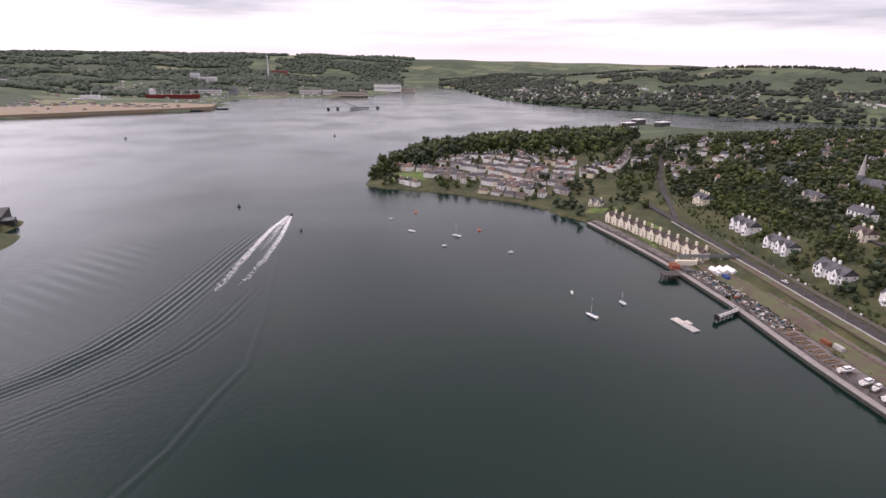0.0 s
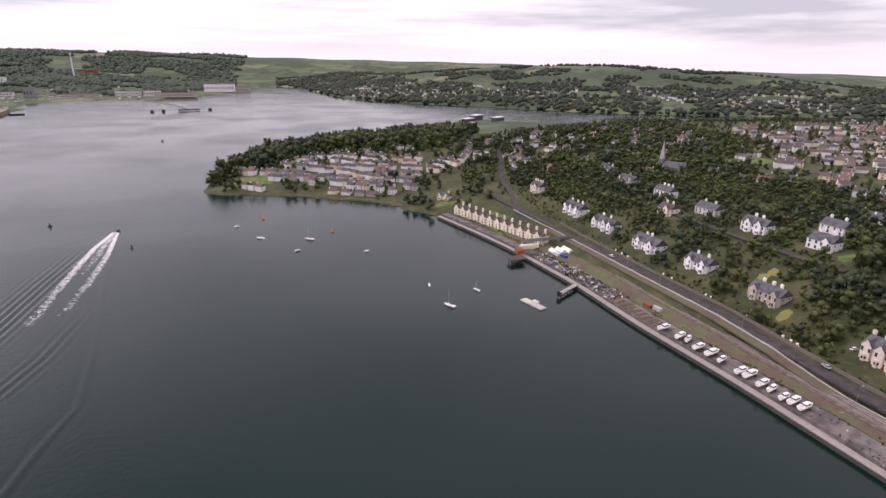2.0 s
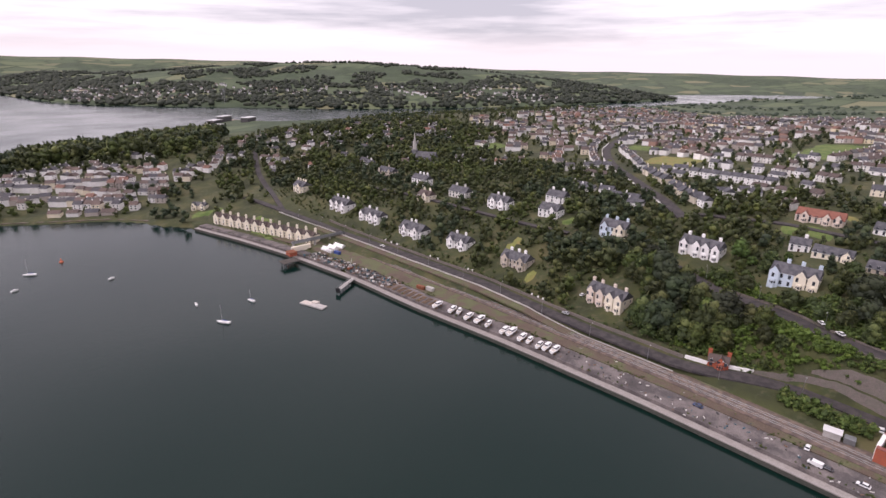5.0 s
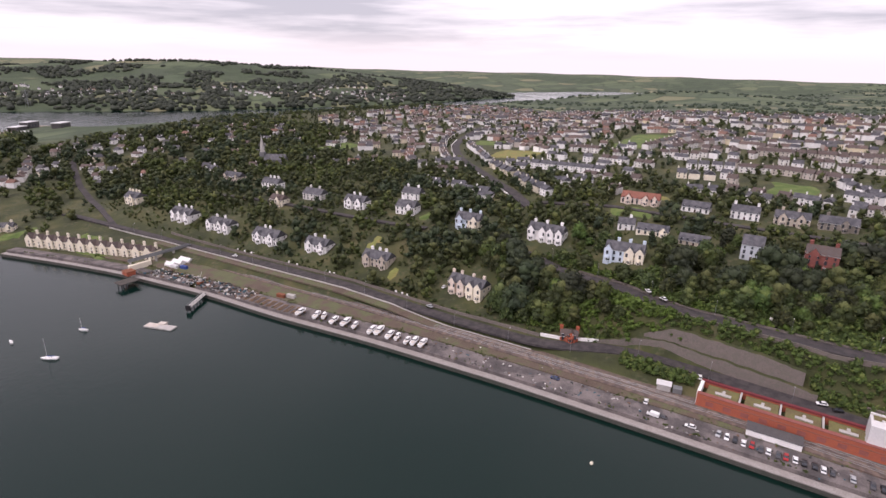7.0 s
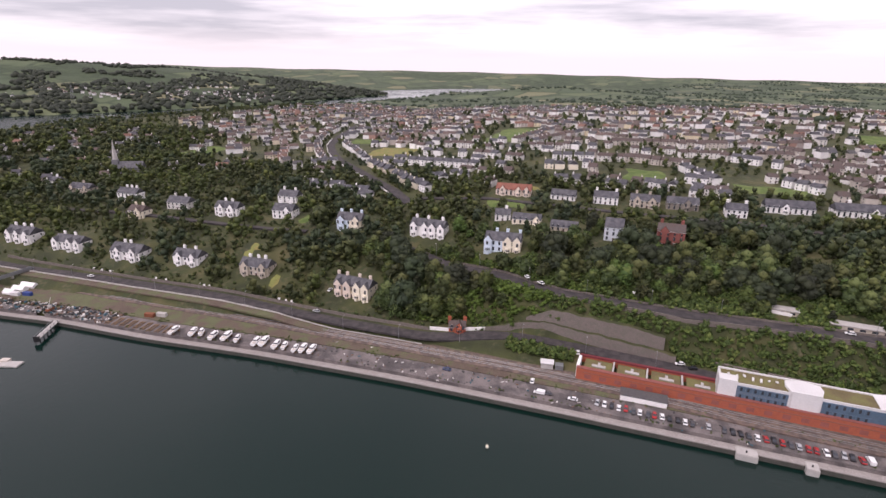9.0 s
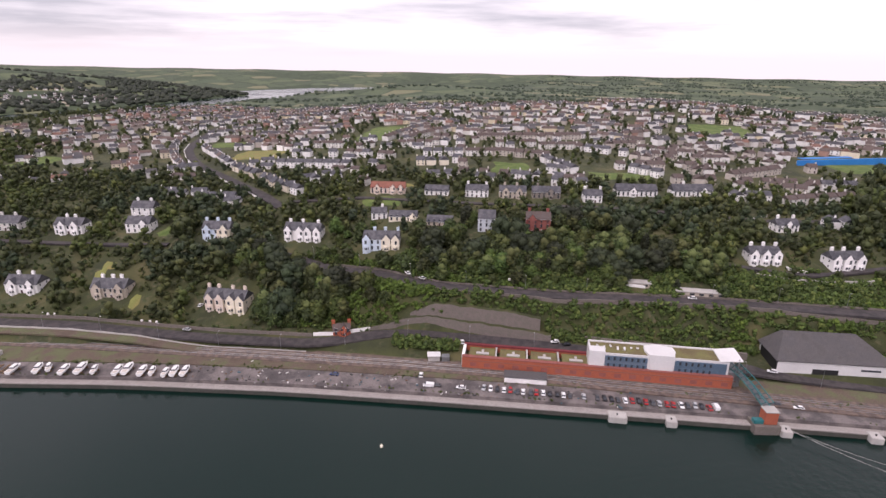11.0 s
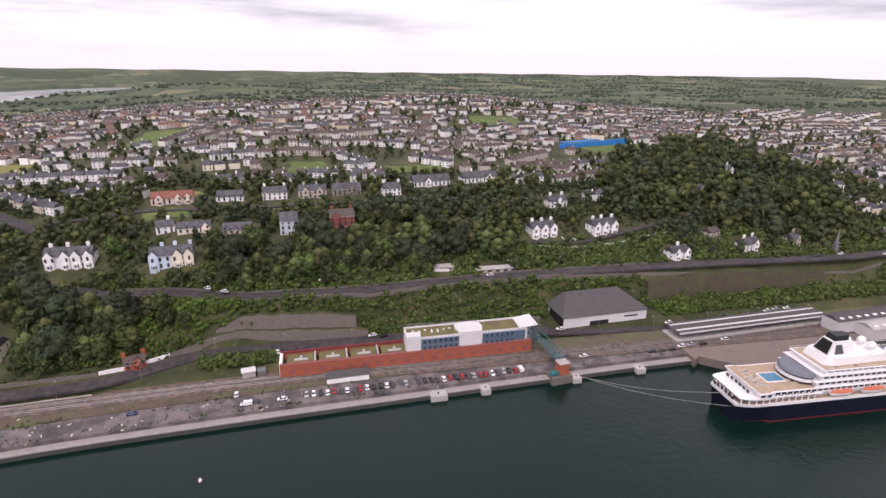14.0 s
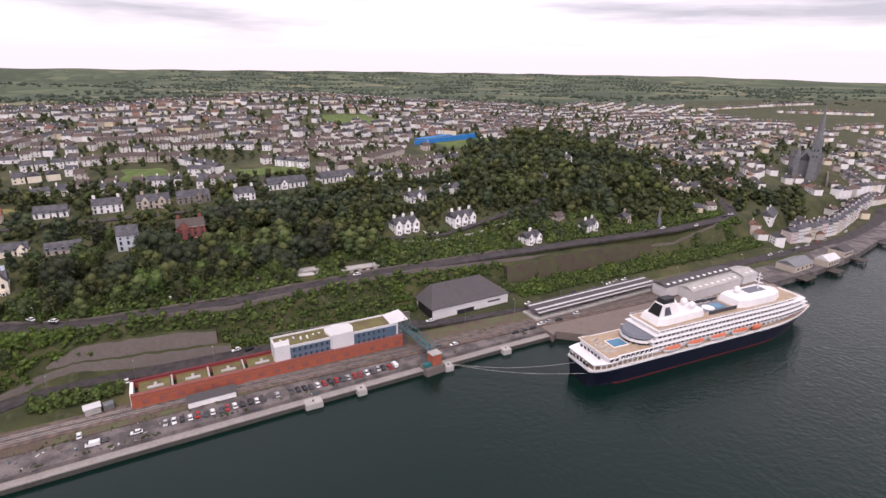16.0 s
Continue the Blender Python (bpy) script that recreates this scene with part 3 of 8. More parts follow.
ribbon("verge", offset_line(LOWER_ROAD[2:7], -8.4), 6.6, M_VERGE, "stony brown bank between the road and the railway", "verge", lift=0.2, thick=1.0)
ribbon("foreshore", [(122, 572), (96, 601), (50, 625), (6, 650), (-40, 667), (-76, 679)], 6.0, material("brown_foreshore_stones", (0.16, 0.125, 0.10), 0.95, spread=0.45, scale=1.5, second=(0.10, 0.085, 0.065), bump=0.2),
       "brown stony shore and sea wall of the point", "shore", level=1.5, thick=3.0)

# lawns and rough grass
def lawn(x0, x1, y0, y1, mat, label):
    nx, ny = max(2, int((x1 - x0) / 6)), max(2, int((y1 - y0) / 6))
    bm = bmesh.new()
    grid = []
    cx, cy = (x0 + x1) / 2, (y0 + y1) / 2
    for j in range(ny + 1):
        row = []
        for i in range(nx + 1):
            x, y = x0 + (x1 - x0) * i / nx, y0 + (y1 - y0) * j / ny
            x += 2.0 * math.sin(y * 0.21 + x0)
            y += 2.0 * math.sin(x * 0.17 + y0)
            row.append(bm.verts.new((x, y, ground_at(x, y) + (0.45 if 0 < i < nx and 0 < j < ny else -0.2))))
        grid.append(row)
    for j in range(ny):
        for i in range(nx):
            bm.faces.new((grid[j][i], grid[j][i + 1], grid[j + 1][i + 1], grid[j + 1][i]))
    finish("lawn", bm, mat, None, label, "lawn", kind="structure")


LAWNS = [(500, 548, -10, 26, "g"), (655, 775, 150, 205, "g"), (545, 600, 255, 312, "d"), (735, 815, -300, -215, "g"), (492, 520, -120, -60, "g"), (440, 455, 85, 118, "d"), (395, 418, 88, 122, "g"),
         (280, 300, 250, 262, "d"), (262, 276, 215, 226, "d"), (-60, -10, 690, 740, "g"), (500, 560, 500, 540, "g"), (330, 352, 235, 250, "g"), (150, 185, 540, 556, "g"), (178, 205, 430, 500, "g"),
         (560, 640, -300, -400, "g"), (1000, 1120, -520, -420, "g"), (620, 660, 330, 380, "g"), (298, 314, -200, -150, "g")]
for x0, x1, y0, y1, kind_ in LAWNS:
    lawn(min(x0, x1), max(x0, x1), min(y0, y1), max(y0, y1), M_LAWN if kind_ == "g" else M_DRYGRASS, "mown green lawn among the houses" if kind_ == "g" else "patch of dry yellow grass")


# ---- houses ----
KEEP = [(376, -684, 38), (412, 505, 15), (296, -353, 4), (602, -300, 20), (602, -340, 20), (590, -370, 20)]   # plan circles that stay free of trees and town houses


def window_mesh(name, w, h):
    """A sash window: white frame proud of the wall, dark glass set back in it. The window faces -y."""
    bm = bmesh.new()
    box(bm, -w / 2, w / 2, -0.08, 0.02, 0, h)
    bm.faces.ensure_lookup_table()
    front = [f for f in bm.faces if f.calc_center_median().y < -0.07]
    bmesh.ops.inset_region(bm, faces=front, thickness=0.13, depth=-0.06)
    front[0].material_index = 1
    me = bpy.data.meshes.new(name)
    bm.to_mesh(me)
    bm.free()
    me.materials.append(M_FRAMEWHITE), me.materials.append(M_GLASS)
    return me


WIN_TALL, WIN_SMALL, WIN_WIDE = window_mesh("window", 1.3, 2.3), window_mesh("window", 1.0, 1.4), window_mesh("window", 2.4, 1.6)
bm = bmesh.new()
box(bm, -0.6, 0.6, -0.08, 0.02, 0, 2.3)
box(bm, -0.75, 0.75, -0.16, 0.02, 2.3, 2.5, mi=1)
DOOR = bpy.data.meshes.new("door")
bm.to_mesh(DOOR)
bm.free()
DOOR.materials.append(material("dark_door_paint", (0.06, 0.03, 0.035), 0.5)), DOOR.materials.append(M_FRAMEWHITE)


def chimney(bm, x, y, z0, z1, w=1.3, d=0.8, pots=3):
    box(bm, x - w / 2, x + w / 2, y - d / 2, y + d / 2, z0, z1)
    box(bm, x - w / 2 - 0.12, x + w / 2 + 0.12, y - d / 2 - 0.12, y + d / 2 + 0.12, z1 - 0.35, z1 - 0.1)
    for k in range(pots):
        rod(bm, (x + (k - (pots - 1) / 2) * w / pots, y, z1), (x + (k - (pots - 1) / 2) * w / pots, y, z1 + 0.6), 0.16, 0.13, n=5)


def bay(bm, x, y, z0, z1, w=2.8, d=1.1, mi=0):
    prism(bm, [(x - w / 2, y), (x - w / 4, y - d), (x + w / 4, y - d), (x + w / 2, y)], z0, z1, mi)


def villa(x, y, turn, w, d, eaves, walls, roof_mat, gables, stacks, label, wings=True, chim=None, side_gable=True, group="", trim=None):
    """A large Victorian house, its front towards -y: main block, projecting gabled bays, hipped or pitched slate roof, tall stacks."""
    z = min(ground_at(x, y), ground_at(x - 6, y)) - 0.3
    eaves = eaves * 0.86 if eaves > 5 else eaves
    KEEP.append((x, y, max(w, d) * 0.62 + 2))
    top = thing("villa", x, y, z, turn, label, "house", group)
    rise = d * 0.40
    n = len(walls)
    for i, wm in enumerate(walls):
        bm = bmesh.new()
        x0, x1 = -w / 2 + w * i / n, -w / 2 + w * (i + 1) / n
        box(bm, x0, x1, -d / 2, d / 2, -2.5, eaves)
        if side_gable:
            for xx in ([x0] if i == 0 else []) + ([x1] if i == n - 1 else []):
                v = [bm.verts.new((xx, -d / 2, eaves)), bm.verts.new((xx, d / 2, eaves)), bm.verts.new((xx, 0, eaves + rise))]
                bm.faces.new(v)
        for g in gables:
            gx_ = g * w / 2
            if x0 <= gx_ < x1:
                box(bm, gx_ - 2.5, gx_ + 2.5, -d / 2 - 1.3, -d / 2, -2.5, eaves + 0.2)
                v = [bm.verts.new(c) for c in ((gx_ - 2.5, -d / 2 - 1.3, eaves + 0.2), (gx_ + 2.5, -d / 2 - 1.3, eaves + 0.2), (gx_, -d / 2 - 1.3, eaves + 3.3))]
                bm.faces.new(v)
                bay(bm, gx_, -d / 2 - 1.3, -1.5, 3.6)
        part("wall", bm, wm, top)
    bm = bmesh.new()
    gable(bm, -w / 2 - 0.15, w / 2 + 0.15, -d / 2, d / 2, eaves - 0.1, eaves + rise, 0.5)
    for g in gables:
        gx_ = g * w / 2
        gable(bm, gx_ - 2.5, gx_ + 2.5, -d / 2 - 1.2, 0, eaves + 0.15, eaves + 3.4, 0.45, along="y")
    part("roof", bm, roof_mat, top)
    if wings:
        bm = bmesh.new()
        box(bm, -w * 0.3, w * 0.3, d / 2 - 0.2, d / 2 + d * 0.4, -2, eaves * 0.75)
        part("rear_wing", bm, walls[0], top)
        bm = bmesh.new()
        gable(bm, -w * 0.3, w * 0.3, d / 2 - 0.3, d / 2 + d * 0.4, eaves * 0.75 - 0.1, eaves * 0.75 + 2.2, 0.3)
        part("rear_roof", bm, roof_mat, top)
    for s in stacks:
        bm = bmesh.new()
        chimney(bm, s * w / 2, 0.4, eaves + 1.0, eaves + rise + 1.9, 1.8, 1.0, 4)
        part("chimney", bm, chim or walls[0], top)
    bm = bmesh.new()
    box(bm, -w / 2 - 0.2, w / 2 + 0.2, -d / 2 - 0.12, -d / 2, eaves - 0.5, eaves - 0.2)
    part("eaves_board", bm, trim or M_FRAMEWHITE, top)
    storeys = 3 if eaves > 9 else 2
    cols = max(3, int(w / 3.5))
    for k in range(cols):
        lx = -w / 2 + w * (k + 0.5) / cols
        near = [g for g in gables if abs(lx - g * w / 2) < 2.3]
        yy = -d / 2 - (1.3 if near else 0)
        for fl in range(storeys):
            if near and fl == 0:
                for a, ox, oy in ((-58, -1.05, -0.55), (0, 0, -1.1), (58, 1.05, -0.55)):
                    piece("window", WIN_SMALL, top, pose(near[0] * w / 2 + ox, yy + oy, 1.2, 0, 0, a))
                continue
            if fl == 0 and k == cols // 2:
                piece("door", DOOR, top, pose(lx, yy - 0.02, 0.2))
                continue
            piece("window", WIN_TALL if fl < 2 else WIN_SMALL, top, pose(lx, yy - 0.02, 0.9 + fl * (eaves / storeys)))
    for fl in range(storeys):
        for yy in (-d / 4, d / 4):
            piece("window", WIN_SMALL, top, pose(w / 2 + 0.02, yy, 1.2 + fl * eaves / storeys, 0, 0, 90))
            piece("window", WIN_SMALL, top, pose(-w / 2 - 0.02, yy, 1.2 + fl * eaves / storeys, 0, 0, -90))
    return top


WG = "Victorian villas above the harbour road"
PINK = material("pinkish_cream_render", (0.68, 0.58, 0.50), 0.75, spread=0.1, scale=2)
villa(276, 164, -92, 25, 11, 9.0, [PINK, M_CREAM], M_SLATE, (-0.72, -0.2, 0.35, 0.8), (-0.95, -0.45, 0.25, 0.85), "cream gabled semi-detached villa with tall chimneys among trees", group=WG)
villa(276, 238, -84, 21, 11, 7.6, [M_STONEWALL], M_SLATE, (-0.6, 0.65), (-0.5, 0.1, 0.6), "buff stone gabled villa with slate roof above the road", group=WG, chim=M_WHITE)
villa(273, 293, -84, 20, 11, 7.2, [M_WHITE], M_SLATE, (-0.5, 0.6), (-0.4, 0.5), "white two-storey villa with two front gables", group=WG)
villa(266, 341, -84, 25, 12, 7.6, [M_WHITE], M_SLATE, (-0.45, 0.55), (-0.3, 0.1), "long white villa with a dark slate roof", group=WG)
villa(262, 394, -84, 24, 11, 7.6, [M_WHITE], M_SLATE, (-0.85, 0.2, 0.8), (-0.5, 0.3), "white villa with three steep white gables", group=WG)
villa(258, 440, -84, 24, 12, 8.0, [M_WHITE], M_SLATE, (-0.7, 0.0, 0.7), (-0.6, 0.1, 0.7), "large white villa with steep gables and dormers", group=WG)
villa(338, 202, -84, 19, 11, 9.0, [M_BLUEWALL, M_CREAM], M_SLATE, (-0.6, 0.6), (-0.8, 0.0, 0.85), "semi-detached villa, half pale blue and half cream", group=WG)
villa(342, 142, -90, 25, 11, 8.6, [M_WHITE], M_SLATE, (-0.75, -0.1, 0.35, 0.85), (-0.75, -0.05, 0.8), "long white villa with many gables on a terrace", group=WG)
villa(330, 85, -84, 23, 11, 9.0, [M_BLUEWALL, M_CREAM], M_SLATE, (-0.8, 0.3, 0.8), (-0.4, 0.2, 0.9), "semi-detached villa painted pale blue and cream yellow", group=WG)
villa(341, 262, -84, 17, 11, 8.0, [M_WHITE], M_SLATE, (0.5,), (-0.5, 0.5), "white villa beside the dark wood", group=WG)
villa(372, 280, -84, 17, 11, 7.0, [M_WHITE], M_SLATE, (), (-0.6, 0.6), "plain white hillside house with slate roof", group=WG)
villa(335, 311, -84, 20, 11, 8.0, [M_WHITE], M_SLATE, (-0.4, 0.5), (-0.3, 0.3), "white villa with rounded front bays", group=WG)
villa(336, 362, -84, 20, 11, 7.0, [material("grey_white_render", (0.62, 0.60, 0.57), 0.8, spread=0.1)], M_SLATE, (), (-0.5, 0.5), "long grey-white house with a low slate roof", group=WG)
villa(312, 382, -84, 14, 10, 7.5, [M_CREAM], M_BROWNTILE, (0.4,), (-0.4, 0.6), "cream hillside villa with bay windows", group=WG)
villa(339, 422, -84, 20, 10, 9.0, [M_WHITE], M_SLATE, (), (-0.3, 0.2, 0.7), "tall square white villa with slate roof", group=WG)
villa(343, 486, -84, 22, 10, 6.5, [M_STONEWALL], M_SLATE, (-0.7, 0.7), (0.1,), "grey-white house row with end gables among trees", group=WG)
villa(366, 556, -84, 16, 9, 6.0, [M_WHITE], M_SLATE, (-0.5,), (0.3,), "white gabled house among dark trees", group=WG)
villa(258, 520, -84, 17, 11, 8.5, [M_CREAM], M_SLATE, (0.3,), (-0.8, -0.3, 0.3, 0.8), "yellow cream villa with many chimneys near the road bend", group=WG)
villa(360, -14.5, -88, 16, 10, 11.5, [M_OLDBRICK], M_BROWNTILE, (-0.5,), (-0.75, 0.75), "tall red brick house with three storeys", wings=False)
villa(358, 19.5, -88, 11.5, 12, 11.0, [material("pale_grey_render", (0.55, 0.58, 0.62), 0.8, spread=0.1)], M_SLATE, (), (), "tall narrow pale grey house with a front gable", side_gable=False)
villa(338, -148, -84, 18, 10, 7.8, [M_WHITE], M_SLATE, (-0.75, 0.0, 0.75), (-0.8, 0.0, 0.8), "white villa with three gables and tall chimneys", group=WG)
villa(337, -193, -80, 20, 10, 7.8, [M_WHITE], M_SLATE, (-0.75, -0.1, 0.7), (-0.8, -0.1, 0.8), "white villa with gables beside a gravel drive", group=WG)
villa(303, -231, -80, 14, 9, 5.8, [M_WHITE], M_SLATE, (-0.6, 0.6), (0.0,), "small white gabled house above the cliff road", wings=False)
villa(309, -291, -74, 15, 9, 6.2, [M_WHITE], M_SLATE, (0.3,), (-0.6, 0.6), "white two-storey house above the cliff road", wings=False)
villa(383, -178, -80, 15, 9, 6.4, [M_WHITE], M_SLATE, (0.0,), (-0.7, 0.7), "white hillside house below the wood")
villa(324, -272, -74, 10, 8, 4.2, [M_STONEWALL], M_BROWNTILE, (), (), "small buff bungalow on the wooded slope", wings=False)
villa(312, -330, -70, 9, 9, 6.0, [M_STONEWALL], M_SLATE, (0.0,), (0.6,), "small stone gabled house among trees", wings=False)
villa(462, -390, -70, 20, 10, 7.5, [M_WHITE], M_SLATE, (-0.5, 0.5), (-0.6, 0.6), "white villa half hidden in the wood")
villa(400, -313, -70, 13, 9, 6.5, [M_STONEWALL], M_SLATE, (0.3,), (0.5,), "grey stone house half hidden in the wood")
villa(293, -493, -66, 27, 12, 7.5, [M_WHITE], M_SLATE, (), (-0.5, 0.5), "large square white hotel above the waterfront", wings=False)
villa(263, 92, -70, 9.5, 7, 3.2, [M_BRICK], M_BROWNTILE, (0.2,), (-0.9, 0.9), "small red brick cottage with gables beside the road", wings=False)
villa(168, 566, -45, 14, 8, 5.5, [M_CREAM], M_SLATE, (-0.6, 0.6), (0.7,), "cream gabled cottage on the grassy shore", wings=False)

# lower houses along the upper road
BG = "hillside bungalows"
villa(363, 52, -88, 18, 9, 3.4, [M_STONEWALL], M_SLATE, (), (), "low grey bungalow with a slate roof", wings=False, group=BG)
villa(369, 79, -86, 20, 9, 3.8, [M_CREAM], M_SLATE, (0.7,), (), "cream bungalow with a grey roof", wings=False, group=BG)
villa(375, 98, -80, 11, 9, 5.0, [M_WHITE], M_SLATE, (), (0.4,), "white storey-and-half house with dormers", wings=False, group=BG)
villa(429, 104, -84, 28, 11, 4.8, [PINK], M_REDTILE, (-0.6, 0.3, 0.75), (), "long pinkish house with a red tiled roof", wings=False)
villa(429, 64, -90, 19, 10, 4.0, [M_WHITE], M_SLATE, (), (), "modern white house with flat terraces", wings=False)
villa(429, 32, -88, 18, 10, 6.8, [M_WHITE], M_SLATE, (), (-0.8, 0.8), "pale two-storey semi-detached houses", wings=True)
villa(430, 4, -88, 21, 10, 6.8, [M_STONEWALL], M_SLATE, (-0.5, 0.5), (-0.6, 0.3), "grey stone two-storey house pair", wings=True)
villa(433, -22, -86, 22, 10, 6.4, [material("brown_grey_stone", (0.25, 0.22, 0.19), 0.9, spread=0.2)], M_SLATE, (0.3,), (-0.6, 0.6), "dark grey stone terrace above the gardens", wings=False)
villa(428, -57, -86, 14, 10, 7.0, [M_WHITE], M_SLATE, (), (-0.85, 0.85), "white two-storey house with a hedge", wings=False)
villa(450, -93, -84, 32, 12, 4.6, [M_WHITE], M_SLATE, (-0.2,), (), "wide modern white house with a glazed front", wings=False)
villa(456, -137, -82, 32, 12, 5.4, [M_WHITE], M_SLATE, (0.5,), (-0.4,), "wide modern white house with flat-roofed wings", wings=False)


def town_house(name, w, d, eaves, rise, wall_mat, roof_mat, label, dormer=False, porch=False):
    """A small town house unit, front towards -y, to be repeated."""
    top = thing(name, 0, 0, 0, 0, label, "house", "houses of the hill town")
    bm = bmesh.new()
    box(bm, -w / 2, w / 2, -d / 2, d / 2, -3, eaves)
    for xx in (-w / 2, w / 2):
        v = [bm.verts.new((xx, -d / 2, eaves)), bm.verts.new((xx, d / 2, eaves)), bm.verts.new((xx, 0, eaves + rise))]
        bm.faces.new(v)
    if porch:
        box(bm, -1.2, 1.2, -d / 2 - 1.3, -d / 2, -1, 2.6)
    part("wall", bm, wall_mat, top)
    bm = bmesh.new()
    gable(bm, -w / 2 - 0.12, w / 2 + 0.12, -d / 2, d / 2, eaves - 0.08, eaves + rise, 0.35)
    if dormer:
        gable(bm, -1.3, 1.3, -d / 2 - 0.2, 0, eaves + 0.6, eaves + rise * 0.8, 0.2, along="y")
    part("roof", bm, roof_mat, top)
    bm = bmesh.new()
    chimney(bm, w / 2 - 0.7, 0, eaves + rise * 0.6, eaves + rise + 1.2, 0.9, 0.8, 2)
    part("chimney", bm, wall_mat, top)
    for fl in range(2 if eaves > 4 else 1):
        for xx in (-w / 4, w / 4):
            if fl == 0 and xx > 0:
                piece("door", DOOR, top, pose(xx, -d / 2 - 0.02, 0.1))
            else:
                piece("window", WIN_SMALL, top, pose(xx, -d / 2 - 0.02, 0.9 + fl * 2.7))
            piece("window", WIN_SMALL, top, pose(xx, d / 2 + 0.02, 0.9 + fl * 2.7, 0, 0, 180))
    return top


M_OFFWHITE = material("off_white_render", (0.74, 0.72, 0.69), 0.8, spread=0.12, scale=2)
M_BEIGE = material("beige_pebbledash", (0.52, 0.47, 0.42), 0.9, spread=0.15, scale=3)
HOUSE_KINDS = [town_house("town_house", 8.6, 8.5, 5.6, 3.0, M_WHITE, M_SLATE, "white rendered two-storey town house with slate roof"),
               town_house("town_house", 8.2, 8.5, 5.4, 2.8, M_OFFWHITE, M_BROWNTILE, "off-white town house with a brown tiled roof"),
               town_house("town_house", 8.2, 9.0, 5.4, 3.2, M_BEIGE, M_BROWNTILE, "beige pebbledashed house with a brown roof"),
               town_house("bungalow", 12.5, 9.0, 3.2, 2.8, M_WHITE, M_SLATE, "white bungalow with a grey slate roof", porch=True),
               town_house("bungalow", 12.0, 8.5, 3.2, 2.6, M_OFFWHITE, M_BROWNTILE, "off-white bungalow with a brown tiled roof"),
               town_house("town_house", 8.5, 9.0, 5.0, 3.6, M_CREAM, M_SLATE, "cream gabled town house with a dormer", dormer=True)]

KEEP += [(301, -104, 10), (307, -71, 6)]
# woods and free places in the plan
WOODS = [[(304, 238), (314, 198), (318, 150), (306, 112), (292, 96), (268, 96), (262, 128), (268, 140), (292, 150), (292, 180), (290, 215)],
         [(322, 256), (378, 264), (392, 236), (352, 212), (330, 216), (308, 230)],
         [(385, -26), (400, -138), (370, -160), (320, -120), (303, -114), (299, -72), (301, -20), (300, 36), (312, 60), (333, 48), (346, 6), (344, -28)],
         [(392, -222), (520, -300), (606, -395), (640, -520), (430, -480), (330, -420), (292, -372), (300, -340), (320, -300), (330, -255), (360, -215)],
         [(-88, 700), (-76, 840), (-30, 935), (60, 1010), (200, 1085), (330, 1140), (380, 1060), (300, 900), (232, 800), (64, 850), (-28, 772), (-60, 760)],
         [(272, 790), (420, 900), (631, 780), (560, 600), (440, 520), (310, 568), (262, 620), (236, 680)],
         [(332, -456), (325, -575), (296, -560), (278, -505), (284, -470)],
         [(505, 860), (640, 835), (620, 565), (425, 445), (380, 500), (400, 600)]]
MEADOW = [(x0, x1, y0, y1) if y0 < y1 else (x0, x1, y1, y0) for x0, x1, y0, y1, _ in LAWNS]


def on_road(x, y, extra):
    for line, w in ROADS:
        for (ax, ay), (bx, by) in zip(line, line[1:]):
            ex, ey = bx - ax, by - ay
            k = min(1, max(0, ((x - ax) * ex + (y - ay) * ey) / (ex * ex + ey * ey)))
            if math.hypot(x - ax - k * ex, y - ay - k * ey) < w / 2 + extra:
                return True
    return False


def in_wood(x, y):
    return any(float(inland(np.array([x]), np.array([y]), w)[0]) > 0 for w in WOODS)


def on_lawn(x, y, extra=2):
    return any(a - extra < x < b + extra and c - extra < y < e + extra for a, b, c, e in MEADOW)


def kept(x, y, r):
    return any((x - a) ** 2 + (y - b) ** 2 < (c + r) ** 2 for a, b, c in KEEP)


# districts of the town: middle, bearing of the rows, share of plots built, kinds
DISTRICTS = [(500, 330, 38, 0.8, (0, 0, 3)), (600, 420, 40, 0.8, (0, 0, 3, 5)), (640, 300, 8, 0.7, (0, 1, 3)), (560, 180, -4, 0.62, (0, 3, 4, 1)), (540, 60, -8, 0.65, (0, 1, 2, 0)),
             (540, -140, 4, 0.7, (0, 2, 1)), (640, -40, 12, 0.75, (1, 2, 0)), (720, 80, -15, 0.75, (1, 2, 2)), (700, -200, 25, 0.7, (1, 2)), (840, 200, 10, 0.75, (2, 1)), (860, -60, -10, 0.75, (2, 1, 0)),
             (820, 420, 30, 0.75, (2, 1, 0)), (960, 320, -20, 0.75, (2, 1)), (940, 560, 15, 0.7, (2, 1)), (740, 560, 60, 0.6, (2, 1, 0)), (880, -320, 5, 0.7, (0, 1)), (1010, -450, -12, 0.75, (0, 5)),
             (720, -430, -30, 0.8, (0, 1, 2)), (600, -620, 35, 0.8, (0, 1)), (480, -600, 55, 0.8, (1, 0)), (480, -800, 60, 0.75, (0, 1)), (420, -720, 50, 0.8, (0, 2)), (760, -720, 10, 0.6, (0, 1)),
             (430, 400, 30, 0.35, (3, 4)), (470, 250, 40, 0.5, (3, 0)), (620, -500, -40, 0.75, (0, 1)), (360, -560, 60, 0.7, (0, 1, 2)), (600, -880, 40, 0.75, (0, 1)), (760, -950, -10, 0.7, (0, 1)), (920, -700, 20, 0.75, (0, 1, 5)),
             (1120, -650, -5, 0.75, (0, 3)), (960, -1000, 30, 0.6, (0, 1)), (1130, -300, 8, 0.55, (0, 1)), (480, -1000, 60, 0.7, (0, 1))]


